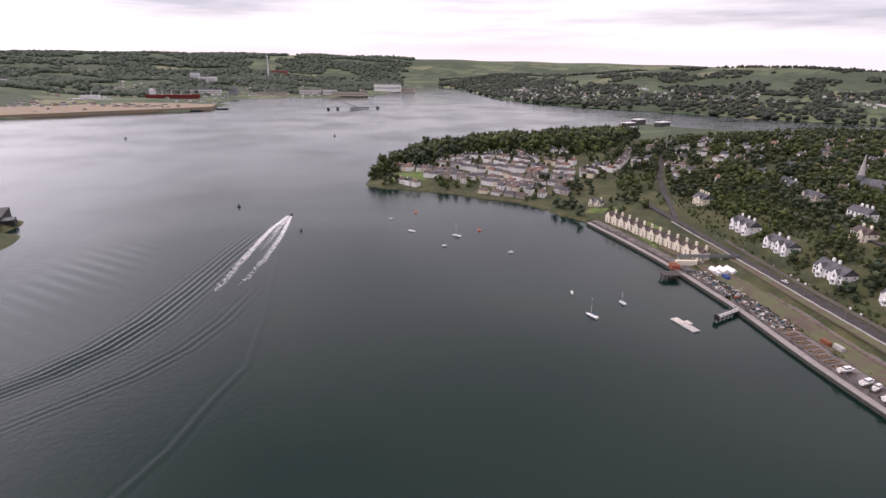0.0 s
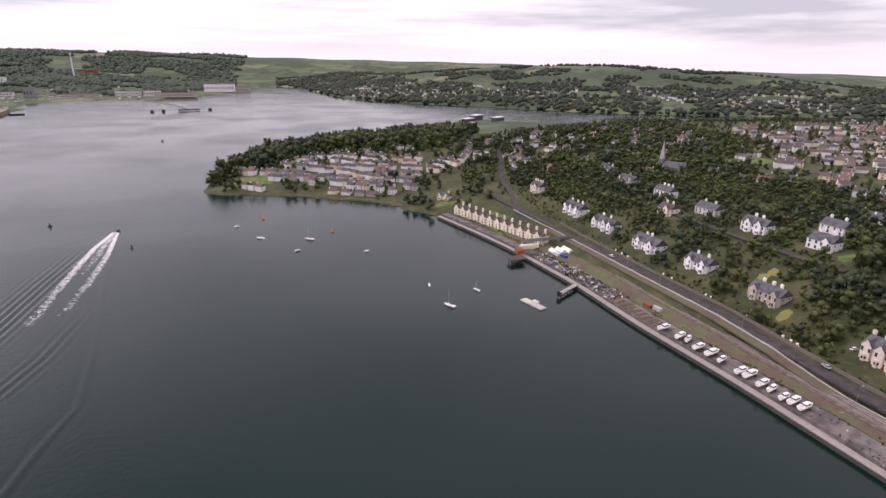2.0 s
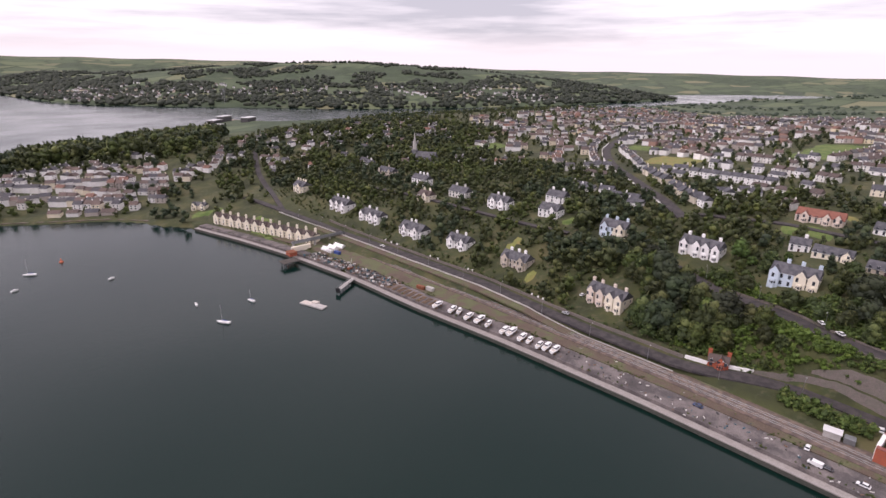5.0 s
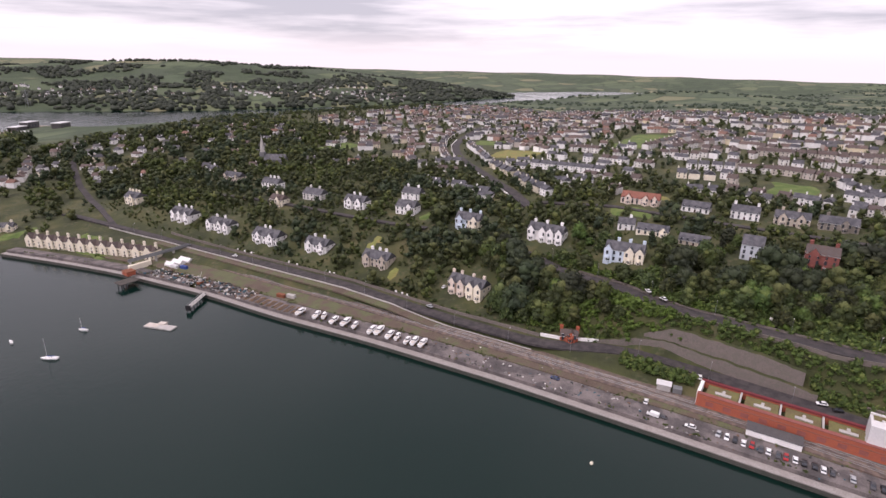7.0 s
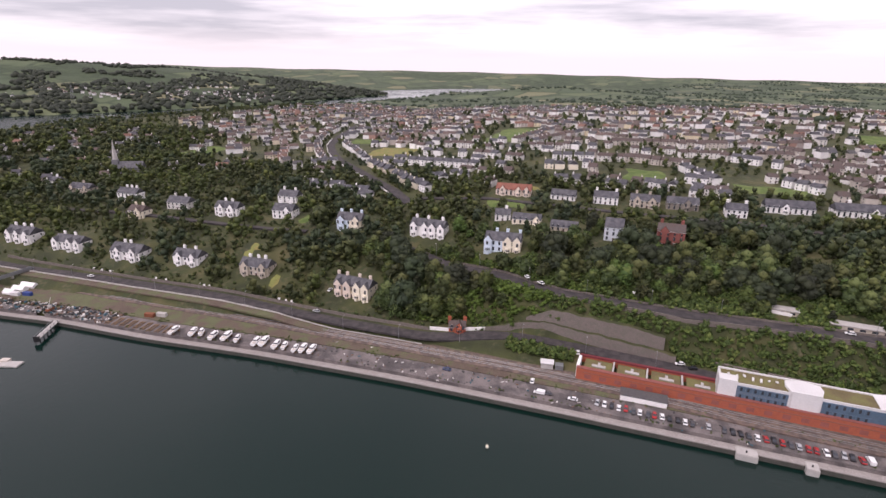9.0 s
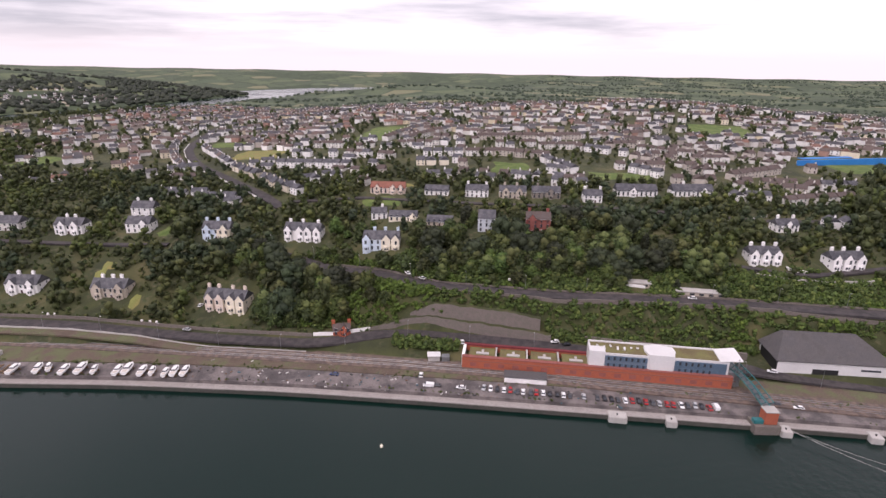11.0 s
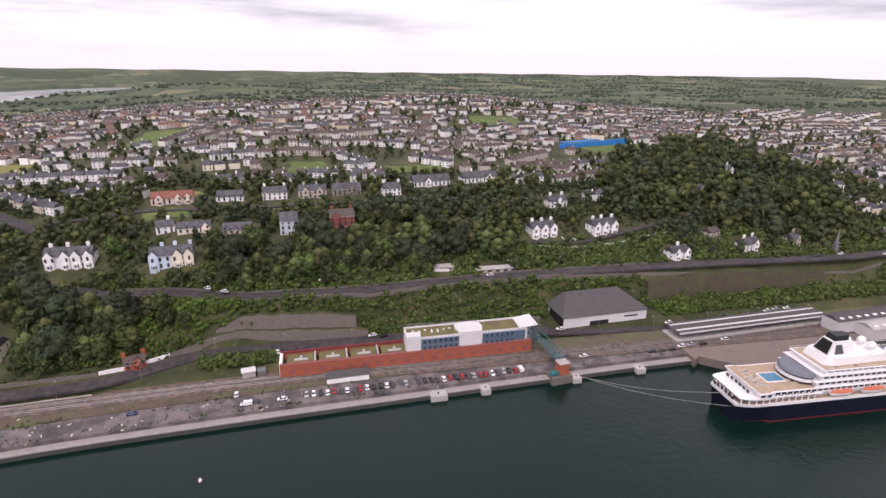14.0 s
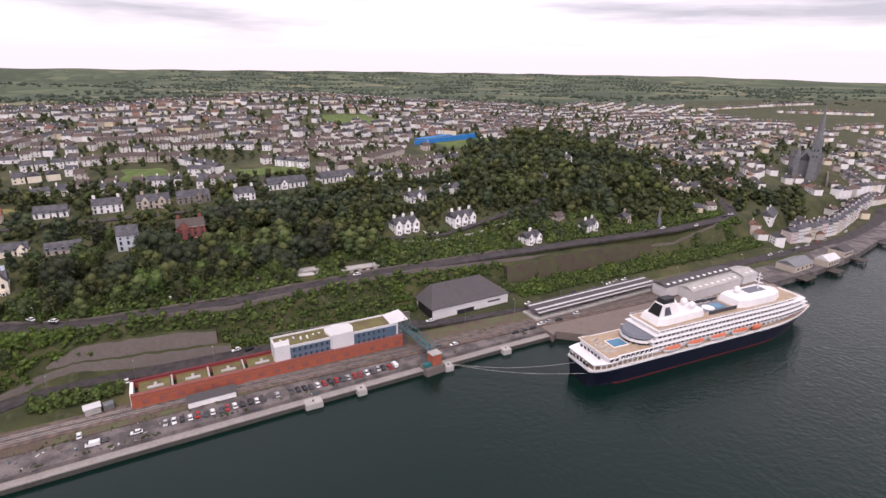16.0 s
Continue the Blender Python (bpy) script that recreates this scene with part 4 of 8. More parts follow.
def near_district(x, y):
    return min(DISTRICTS, key=lambda q: (q[0] - x) ** 2 + (q[1] - y) ** 2)


# streets of the hill town by the look of their houses: w white, b bungalows, g gables to the street, m mixed pairs, t terraces, c cream
ESTATE_STREETS = [("w", (745, 463), (696, 448), (652, 431), (605, 406), (559, 376), (521, 347), (494, 323)), ("w", (605, 365), (552, 318), (509, 282), (479, 251), (462, 228), (436, 202), (419, 177)), ("b", (464, 310), (463, 281)), ("b", (411, 304), (415, 284)),
                  ("b", (409, 276), (414, 258)), ("b", (404, 246), (406, 227)), ("b", (395, 221), (398, 205)), ("g", (663, 510), (599, 454), (547, 414), (505, 387), (472, 355)),
                  ("w", (604, 335), (606, 308)), ("w", (608, 300), (593, 250)), ("w", (562, 235), (562, 211)), ("m", (560, 204), (562, 176), (547, 125)),
                  ("m", (511, 230), (506, 160)), ("b", (505, 243), (506, 230)), ("w", (719, 423), (740, 383)), ("c", (679, 364), (663, 323))]
CHAPEL_STREETS = [("m", (700, 336), (690, 257)), ("w", (836, 445), (901, 434), (840, 381)), ("m", (609, 151), (616, 98)), ("t", (653, 159), (750, 125)),
                  ("t", (640, 134), (731, 89)), ("w", (565, 95), (573, 61)), ("t", (573, 61), (581, 20), (569, -27)), ("w", (553, -26), (507, -53)),
                  ("w", (524, 95), (529, 66)), ("b", (483, 76), (490, 56)), ("t", (666, 47), (688, -67)), ("t", (721, 84), (755, -42)),
                  ("m", (618, -64), (597, -110)), ("w", (524, -106), (496, -137)), ("w", (452, -124), (451, -143)), ("b", (445, -144), (445, -162))]
CENTRE_STREETS = [("w", (444, -167), (446, -191)), ("t", (438, -203), (456, -257)), ("m", (475, -207), (467, -230)), ("t", (511, -187), (541, -237)),
                  ("t", (488, -189), (486, -263)), ("w", (391, -211), (392, -226)), ("b", (389, -170), (389, -179)), ("c", (843, -305), (884, -445)),
                  ("c", (803, -301), (832, -435)), ("c", (832, -435), (869, -628)), ("m", (662, -231), (689, -309)), ("m", (707, -245), (761, -469)),
                  ("t", (684, -424), (709, -538)), ("t", (626, -383), (657, -487)), ("t", (747, -476), (776, -587)), ("g", (1065, 511), (1037, 350))]
RIDGE_STREETS = [("g", (980, 692), (1176, 611)), ("g", (858, 652), (970, 595)), ("g", (796, 640), (846, 565)), ("g", (743, 569), (834, 507)),
                 ("g", (678, 551), (717, 498)), ("g", (931, 534), (1024, 482)), ("g", (899, 396), (876, 252)), ("g", (811, 384), (792, 269)),
                 ("m", (919, 199), (897, 103)), ("m", (921, 106), (937, -42)), ("t", (905, 260), (837, 173)), ("t", (862, 99), (869, -48)),
                 ("t", (810, 69), (821, -78)), ("t", (803, 133), (770, 81)), ("t", (775, -74), (751, -155)), ("t", (705, -89), (663, -138)),
                 ("m", (623, -130), (596, -185)), ("g", (609, -195), (568, -252))]
HARBOUR_STREETS = [("g", (580, -116), (543, -176)), ("t", (618, -630), (654, -755)), ("t", (564, -609), (600, -733)), ("t", (541, -554), (476, -536)),
                   ("m", (536, -612), (555, -704)), ("m", (474, -554), (502, -627)), ("t", (428, -520), (411, -528)), ("w", (347, -431), (346, -469)),
                   ("w", (528, -695), (526, -767)), ("m", (482, -626), (485, -697)), ("w", (363, -549), (378, -608)), ("m", (603, -844), (584, -999)),
                   ("m", (720, -952), (656, -1117)), ("c", (886, -833), (988, -1209)), ("c", (907, -1171), (918, -1649)), ("m", (525, -805), (527, -907)),
                   ("w", (423, -856), (410, -902)), ("m", (667, -855), (563, -859)), ("m", (312, -638), (318, -743)), ("m", (301, -643), (297, -714)),
                   ("m", (293, -578), (291, -625)), ("t", (275, -538), (275, -590)), ("m", (815, -1333), (703, -1550))]
POINT_STREETS = [("m", (586, -1143), (578, -1286)), ("w", (100, 972), (183, 799)), ("w", (119, 776), (153, 738), (175, 734)), ("w", (179, 857), (220, 844)),
                 ("w", (208, 711), (222, 689), (249, 733), (269, 772)), ("t", (-66, 792), (-45, 753), (11, 711)), ("t", (0, 763), (82, 700)), ("t", (-14, 707), (60, 685)),
                 ("t", (65, 732), (131, 703)), ("t", (58, 668), (110, 633)), ("t", (87, 692), (132, 644)), ("w", (-44, 684), (-19, 663)),
                 ("b", (54, 636), (111, 606)), ("w", (308, 716), (336, 719))]
STREET_KINDS = {"w": ((0, 0, 0, 5), 10.6, 0.12), "b": ((3, 3, 4), 15.5, 0.1), "g": ((2, 1, 4), 11.0, 0.12), "m": ((0, 1, 2, 1), 9.4, 0.18), "t": ((1, 2, 2, 0), 8.5, 0.05), "c": ((5, 4, 1), 12.5, 0.15)}
rng = random.Random(4)
plots, cells = [], {}


def plot_free(x, y, r):
    c = (int(x // 30), int(y // 30))
    return all(math.hypot(x - a, y - b) > r for i in (-1, 0, 1) for j in (-1, 0, 1) for a, b in cells.get((c[0] + i, c[1] + j), ()))


def add_plot(x, y, turn, run):
    plots.append((x, y, turn, run))
    cells.setdefault((int(x // 30), int(y // 30)), []).append((x, y))


def shore_gap(x, y):
    return float(inland(np.array([x]), np.array([y]), ISLAND)[0])


for kind_, *line in ESTATE_STREETS + CHAPEL_STREETS + CENTRE_STREETS + RIDGE_STREETS + HARBOUR_STREETS + POINT_STREETS:
    runs, pitch, skip = STREET_KINDS[kind_]
    acc, run = 0.0, rng.choice(runs)
    for (ax, ay), (bx, by) in zip(line, line[1:]):
        d = math.hypot(bx - ax, by - ay)
        along = math.degrees(math.atan2(by - ay, bx - ax))
        while acc < d:
            x, y = ax + (bx - ax) * acc / d + rng.uniform(-0.5, 0.5), ay + (by - ay) * acc / d + rng.uniform(-0.5, 0.5)
            acc += pitch * rng.uniform(0.96, 1.12)
            if rng.random() < 0.25:
                run = rng.choice(runs)
            if rng.random() > skip and not kept(x, y, 4) and plot_free(x, y, 7.8) and shore_gap(x, y) > 10 and not on_road(x, y, 3.5):
                front = along if math.cos(radians(along)) * (-1) * y + math.sin(radians(along)) * x > 0 else along + 180
                add_plot(x, y, front + (90 if kind_ == "g" or kind_ == "w" and rng.random() < 0.35 else 0) + rng.uniform(-4, 4), run)
        acc -= d
# shorter, bending rows of houses that fill the districts between the streets
for di, (cx, cy, bearing, share, kinds_) in enumerate(DISTRICTS):
    ca, sa = math.cos(radians(bearing)), math.sin(radians(bearing))
    for r in range(-8, 9):
        run, k, bend = rng.choice(kinds_), -16, rng.uniform(-0.06, 0.06)
        while k < 17:
            u, v = k * 9.2 + rng.uniform(-0.6, 0.6), r * 25.0 + (9 if r % 2 else 0) + bend * (k * 2.2) ** 2 / 4 + rng.uniform(-1.5, 1.5)
            x, y = cx - sa * u + ca * v, cy + ca * u + sa * v
            k += 1 if run not in (3, 4) else 2
            if rng.random() < 0.24:
                k += rng.choice((1, 1, 2, 3))
                run = rng.choice(kinds_)
            if rng.random() > share or near_district(x, y)[:2] != (cx, cy) or noise.noise((x / 60, y / 60, 6.0)) < (-0.1 if x < 620 else -0.35):
                continue
            if math.hypot(x - cx, y - cy) > 175 or x < 430 and y > -350 or shore_gap(x, y) < 14 or not plot_free(x, y, 8.6):
                continue
            if on_road(x, y, 6) or on_lawn(x, y, 5) or kept(x, y, 5) or in_wood(x, y):
                continue
            add_plot(x, y, bearing - 90 + (180 if r % 2 else 0) + 2 * bend * k * 8 + rng.uniform(-5, 5) + (90 if rng.random() < 0.12 else 0), run)
# rows on the low point beyond the bay: brown-roofed below, white gables above
for r in range(7):
    for k in range(27):
        u, v = k * 9.0 - 12 + rng.uniform(-0.6, 0.6), 9 + r * 23 + rng.uniform(-2.5, 2.5)
        x, y = 118 - 0.79 * u + 0.61 * v, 600 + 0.61 * u + 0.79 * v
        if rng.random() < (0.6, 0.7, 0.75, 0.7, 0.75, 0.7, 0.55)[r] and noise.noise((x / 40, y / 40, 1.0)) > -0.3 and x > -62 and not in_wood(x, y) and not on_lawn(x, y, 1) and not kept(x, y, 4) and shore_gap(x, y) > 7 and plot_free(x, y, 8.4):
            add_plot(x, y, -38 + (90 if r > 3 and rng.random() < 0.6 else 0) + rng.uniform(-5, 5), rng.choice((1, 2, 4, 1)) if 0 < r < 4 else 0)
# villas and bungalows scattered in the western woods
for k in range(330):
    w = WOODS[5] if k % 3 else WOODS[7]
    x, y = rng.uniform(235, 640), rng.uniform(450, 900)
    if float(inland(np.array([x]), np.array([y]), w)[0]) > 4 and not on_road(x, y, 6) and not kept(x, y, 6) and plot_free(x, y, 15):
        add_plot(x, y, rng.choice((-60, -80, -45)) + rng.uniform(-15, 15), rng.choice((0, 0, 1, 3, 5)))
plots.sort(key=lambda p_: math.hypot(p_[0] - 330, p_[1]))
near_plots, far_plots = plots[:255], plots[255:]
for ob in HOUSE_KINDS:
    ob.matrix_basis = pose(0, 0, 0)
used = set()
for x, y, turn, run in near_plots:
    z = min(ground_at(x, y), ground_at(x - 4, y), ground_at(x + 4, y)) + 0.1
    m = pose(x, y, z, 0, 0, turn)
    if run in used:
        copy_thing(HOUSE_KINDS[run], m)
    else:
        HOUSE_KINDS[run].matrix_basis = m
        used.add(run)
for i, ob in enumerate(HOUSE_KINDS):
    if i not in used:
        x, y = 505 + 14 * i, 30 + i * 2
        ob.matrix_basis = pose(x, y, ground_at(x, y), 0, 0, -90)


def far_houses(name, spots, label, seed, walls=None):
    """Houses too far to pick apart: walls, roofs and windows in three joined meshes under one."""
    r_ = random.Random(seed)
    bw, br, bg = bmesh.new(), bmesh.new(), bmesh.new()
    for x, y, turn, run in spots:
        w, d, e, rise = ((8.8, 8.5, 5.5, 3.0), (12.5, 9, 3.2, 2.7))[run in (3, 4)]
        w, e = w * r_.uniform(0.85, 1.15), e * r_.uniform(0.9, 1.15)
        m = pose(x, y, ground_at(x, y), 0, 0, turn)
        v = [bw.verts.new(m @ Vector((xx, yy, zz_))) for xx in (-w / 2, w / 2) for yy, zz_ in ((-d / 2, -4), (d / 2, -4), (d / 2, e), (0, e + rise), (-d / 2, e))]
        for f in ((0, 4, 3, 2, 1), (5, 6, 7, 8, 9), (0, 5, 9, 4), (1, 2, 7, 6)):
            bw.faces.new([v[i] for i in f])
        gable(br, -w / 2 - 0.1, w / 2 + 0.1, -d / 2, d / 2, e - 0.08, e + rise, 0.35, m=m)
        box(bw, w / 2 - 1.2, w / 2 - 0.3, -0.4, 0.4, e + rise * 0.6, e + rise + 1.1, m)
        for fl in range(2 if e > 4.2 else 1):
            for xx in (-w / 4, w / 4):
                for yy in (-d / 2 - 0.06,):
                    box(bg, xx - 0.55, xx + 0.55, yy, yy + 0.12, 0.9 + fl * 2.6, 2.3 + fl * 2.6, m)
    top = finish(name, bw, walls or FAR_WALLS, None, label, "houses", kind="stuff")
    part("roofs", br, FAR_ROOFS, top, kind="stuff")
    part("windows", bg, M_GLASS, top, kind="stuff")


FAR_WALLS = ramp_material("mixed_house_walls", [(0.0, (0.80, 0.78, 0.77)), (0.40, (0.66, 0.63, 0.60)), (0.60, (0.46, 0.41, 0.37)), (0.76, (0.70, 0.61, 0.44)), (0.84, (0.40, 0.35, 0.32)), (0.94, (0.36, 0.22, 0.18))])
FAR_ROOFS = ramp_material("mixed_house_roofs", [(0.0, (0.072, 0.070, 0.078)), (0.30, (0.112, 0.084, 0.075)), (0.58, (0.135, 0.098, 0.085)), (0.78, (0.090, 0.086, 0.088)), (0.93, (0.19, 0.105, 0.08))], spread=0.3)
FAR_WHITE = ramp_material("white_house_walls", [(0.0, (0.84, 0.82, 0.81)), (0.6, (0.76, 0.74, 0.71)), (0.85, (0.74, 0.66, 0.52))])
far_houses("town_houses", [p_ for p_ in far_plots if p_[3] in (1, 2, 4)], "rows of beige and off-white houses with brown and slate roofs", 5)
far_houses("white_town_houses", [p_ for p_ in far_plots if p_[3] in (0, 3, 5)], "rows of white rendered houses with dark roofs", 15, FAR_WHITE)
rng = random.Random(9)
bank = []
while len(bank) < 330:
    u = rng.uniform(0, 1)
    x, y = 300 + 1500 * u + rng.uniform(-80, 80), 2350 - 1000 * u + rng.uniform(-60, 380)
    d = float(inland(np.array([x]), np.array([y]), WEST_BANK)[0])
    if 12 < d < 330 and rng.random() < math.exp(-d / 120) + 0.25 * (noise.noise((x / 90, y / 90, 0)) > 0):
        bank.append((x, y, rng.choice((-40, 140, 50)) + rng.uniform(-15, 15), rng.choice((0, 0, 1, 3))))
far_houses("shore_village", bank, "white village houses scattered along the far wooded shore", 6, FAR_WHITE)
bank = []
while len(bank) < 150:
    x, y = rng.uniform(-1500, -250), rng.uniform(1250, 3300)
    if float(inland(np.array([x]), np.array([y]), SOUTH_BANK)[0]) > 30 and noise.noise((x / 160, y / 160, 3)) > 0.1:
        bank.append((x, y, rng.uniform(0, 180), rng.choice((0, 1, 3))))
for k in range(130):
    x, y = rng.uniform(-1500, -330), rng.uniform(2160, 2700)
    if float(inland(np.array([x]), np.array([y]), SOUTH_BANK)[0]) > 15:
        bank.append((x, y, rng.choice((15, 105)) + rng.uniform(-8, 8), 3))
for k in range(60):
    bank.append((rng.uniform(-1500, -800), rng.uniform(1690, 1800), rng.uniform(0, 40), 3))
far_houses("distant_village", bank, "tiny pale houses on the far southern shore", 7)


# ---- trees ----
def leaf_material(name, a, b_, c):
    m = ramp_material(name, [(0.0, a), (0.4, b_), (0.8, c)], rough=0.75, spread=0.35, scale=1.5)
    nd, lk = m.node_tree.nodes, m.node_tree.links.new
    pr = nd["Principled BSDF"]
    info = nd.new("ShaderNodeObjectInfo")
    hs = nd.new("ShaderNodeHueSaturation")
    r1 = nd.new("ShaderNodeMapRange")
    r1.inputs[3].default_value, r1.inputs[4].default_value = 0.65, 1.45
    r2 = nd.new("ShaderNodeMapRange")
    r2.inputs[3].default_value, r2.inputs[4].default_value = 0.47, 0.52
    lk(info.outputs["Random"], r1.inputs[0]), lk(info.outputs["Random"], r2.inputs[0])
    lk(r1.outputs[0], hs.inputs["Value"]), lk(r2.outputs[0], hs.inputs["Hue"])
    src = pr.inputs["Base Color"].links[0].from_socket
    lk(src, hs.inputs["Color"]), lk(hs.outputs[0], pr.inputs["Base Color"])
    return m


M_LEAF = leaf_material("broadleaf_foliage", (0.029, 0.042, 0.012), (0.044, 0.061, 0.016), (0.074, 0.088, 0.024))
M_DARKLEAF = leaf_material("dark_evergreen_foliage", (0.018, 0.027, 0.012), (0.026, 0.037, 0.015), (0.038, 0.048, 0.018))
M_SHRUB = leaf_material("bright_shrub_foliage", (0.034, 0.054, 0.011), (0.055, 0.084, 0.016), (0.095, 0.118, 0.027))
M_FERN = leaf_material("lush_bracken_foliage", (0.048, 0.088, 0.012), (0.066, 0.118, 0.016), (0.098, 0.150, 0.024))
# far foliage: distance haze put into the colour, greyer and bluer than near leaves
M_HAZEDLEAF = leaf_material("hazed_far_foliage", (0.028, 0.042, 0.026), (0.038, 0.054, 0.033), (0.050, 0.066, 0.040))

_bm = bmesh.new()
bmesh.ops.create_icosphere(_bm, subdivisions=2, radius=1)
_bm.verts.ensure_lookup_table()
BALL2_V = np.array([v.co[:] for v in _bm.verts])
BALL2_F = np.array([[v.index for v in f.verts] for f in _bm.faces])
_bm.free()
_bm = bmesh.new()
bmesh.ops.create_icosphere(_bm, subdivisions=1, radius=1)
_bm.verts.ensure_lookup_table()
BALL_V = np.array([v.co[:] for v in _bm.verts])
BALL_F = np.array([[v.index for v in f.verts] for f in _bm.faces])
_bm.free()


def crown_shape(seed, radius, height, lobes, leaves, cone=0.0, base=0.3, leaf=0.9):
    """Vertices and triangles of an uneven crown: lumpy boughs and loose sprays of leaves round them."""
    g = np.random.RandomState(seed)
    vs, fs, n = [], [], 0
    for k in range(lobes):
        up = base + (0.92 - base) * (k + 0.5) / lobes
        reach = radius * (1 - cone * up) * (0.62 if k < lobes - 1 else 0.15) * g.uniform(0.5, 1.1)
        ang = 2.4 * k + g.uniform(0, 1)
        c = np.array([reach * math.cos(ang), reach * math.sin(ang), height * up])
        size = radius * g.uniform(0.42, 0.6) * (1 - 0.55 * cone * up)
        v = BALL_V * (1 + g.uniform(-0.28, 0.28, (len(BALL_V), 1))) * size * np.array([1, 1, 0.85]) + c
        vs.append(v), fs.append(BALL_F + n)
        n += len(v)
        m = max(1, leaves // lobes)
        d = g.normal(size=(m, 3))
        d /= np.linalg.norm(d, axis=1)[:, None]
        p = c + d * size * g.uniform(0.85, 1.25, (m, 1)) * np.array([1, 1, 0.85])
        a, b_ = g.normal(size=(m, 3)) * leaf * 0.6, g.normal(size=(m, 3)) * leaf * 0.6
        vs.append(np.stack([p - a, p + a * 0.3 + b_, p + a - b_ * 0.4], 1).reshape(-1, 3))
        fs.append(np.arange(m * 3).reshape(-1, 3) + n)
        n += m * 3
    return np.concatenate(vs), np.concatenate(fs)


def mesh_of(name, v, f, mat, smooth=False):
    me = bpy.data.meshes.new(name)
    me.vertices.add(len(v))
    me.vertices.foreach_set("co", np.asarray(v, np.float32).ravel())
    me.loops.add(len(f) * 3)
    me.loops.foreach_set("vertex_index", np.asarray(f, np.int32).ravel())
    me.polygons.add(len(f))
    me.polygons.foreach_set("loop_start", np.arange(len(f), dtype=np.int32) * 3)
    me.polygons.foreach_set("loop_total", np.full(len(f), 3, np.int32))
    me.update(calc_edges=True)
    me.materials.append(mat)
    return me


def tree_thing(seed, radius, height, lobes, leaves, mat, label, cone=0.0, base=0.3):
    top = thing("tree", 0, 0, 0, 0, label, "tree", "trees of the hillside")
    bm = bmesh.new()
    rod(bm, (0, 0, -1.5), (0.2, 0.1, height * 0.45), 0.38, 0.24, n=7)
    rod(bm, (0.2, 0.1, height * 0.45), (0, 0.3, height * 0.8), 0.24, 0.08, n=6)
    for k in range(5):
        a = k * 1.3 + seed
        rod(bm, (0.2, 0.1, height * (0.3 + 0.06 * k)), (radius * 0.55 * math.cos(a), radius * 0.55 * math.sin(a), height * (0.5 + 0.06 * k)), 0.14, 0.04, n=5)
    part("trunk", bm, M_BARK, top)
    v, f = crown_shape(seed, radius, height, lobes, leaves, cone, base)
    ob = new("crown", mesh_of("crown", v, f, mat))
    ob.parent = top
    return top


TREE_KINDS = [tree_thing(1, 5.2, 12, 10, 700, M_LEAF, "broad leafy green tree on the hillside"),
              tree_thing(2, 4.4, 10, 9, 600, M_LEAF, "rounded leafy garden tree"),
              tree_thing(3, 6.2, 14, 12, 850, M_DARKLEAF, "tall dark spreading evergreen tree"),
              tree_thing(4, 3.4, 12, 9, 520, M_DARKLEAF, "narrow dark green conifer tree", cone=0.75, base=0.15),
              tree_thing(5, 4.8, 11, 10, 650, M_SHRUB, "light green leafy tree"),
              tree_thing(6, 3.0, 6.5, 7, 380, M_SHRUB, "small yellowish-green garden tree")]


def road_gap(xs, ys):
    best = np.full(xs.shape, 1e9)
    for line, w in ROADS:
        for (ax, ay), (bx, by) in zip(line, line[1:]):
            ex, ey = bx - ax, by - ay
            k = np.clip(((xs - ax) * ex + (ys - ay) * ey) / (ex * ex + ey * ey), 0, 1)
            best = np.minimum(best, np.hypot(xs - ax - k * ex, ys - ay - k * ey) - w / 2)
    return best


def house_gap(xs, ys, front=0.0):
    """Distance to the nearest house, counting the open garden on its harbour side."""
    best = np.full(xs.shape, 1e9)
    for a, b, c in KEEP:
        dx = xs - a
        dx = np.where(dx < 0, np.minimum(dx + front, 0), dx)
        best = np.minimum(best, np.hypot(dx, ys - b) - c)
    return best


plan_x, plan_y = np.array([p_[0] for p_ in plots]), np.array([p_[1] for p_ in plots])


def plot_gap(xs, ys):
    out = np.empty(xs.shape)
    for i in range(0, len(xs), 500):
        out[i:i + 500] = np.min(np.hypot(xs[i:i + 500, None] - plan_x, ys[i:i + 500, None] - plan_y), axis=1)
    return out


def lawn_free(xs, ys):
    ok = np.ones(xs.shape, bool)
    for a, b, c, e in MEADOW:
        ok &= ~((xs > a - 2) & (xs < b + 2) & (ys > c - 2) & (ys < e + 2))
    return ok


def thin(xs, ys, gap):
    """Keep points at least a gap apart."""
    cells, keep = {}, []
    for i, (x, y) in enumerate(zip(xs, ys)):
        c = (int(x // gap), int(y // gap))
        if all(math.hypot(x - px, y - py) > gap for dx in (-1, 0, 1) for dy in (-1, 0, 1) for px, py in cells.get((c[0] + dx, c[1] + dy), ())):
            cells.setdefault(c, []).append((x, y))
            keep.append(i)
    return np.array(keep, int)


g = np.random.RandomState(12)
spots = []
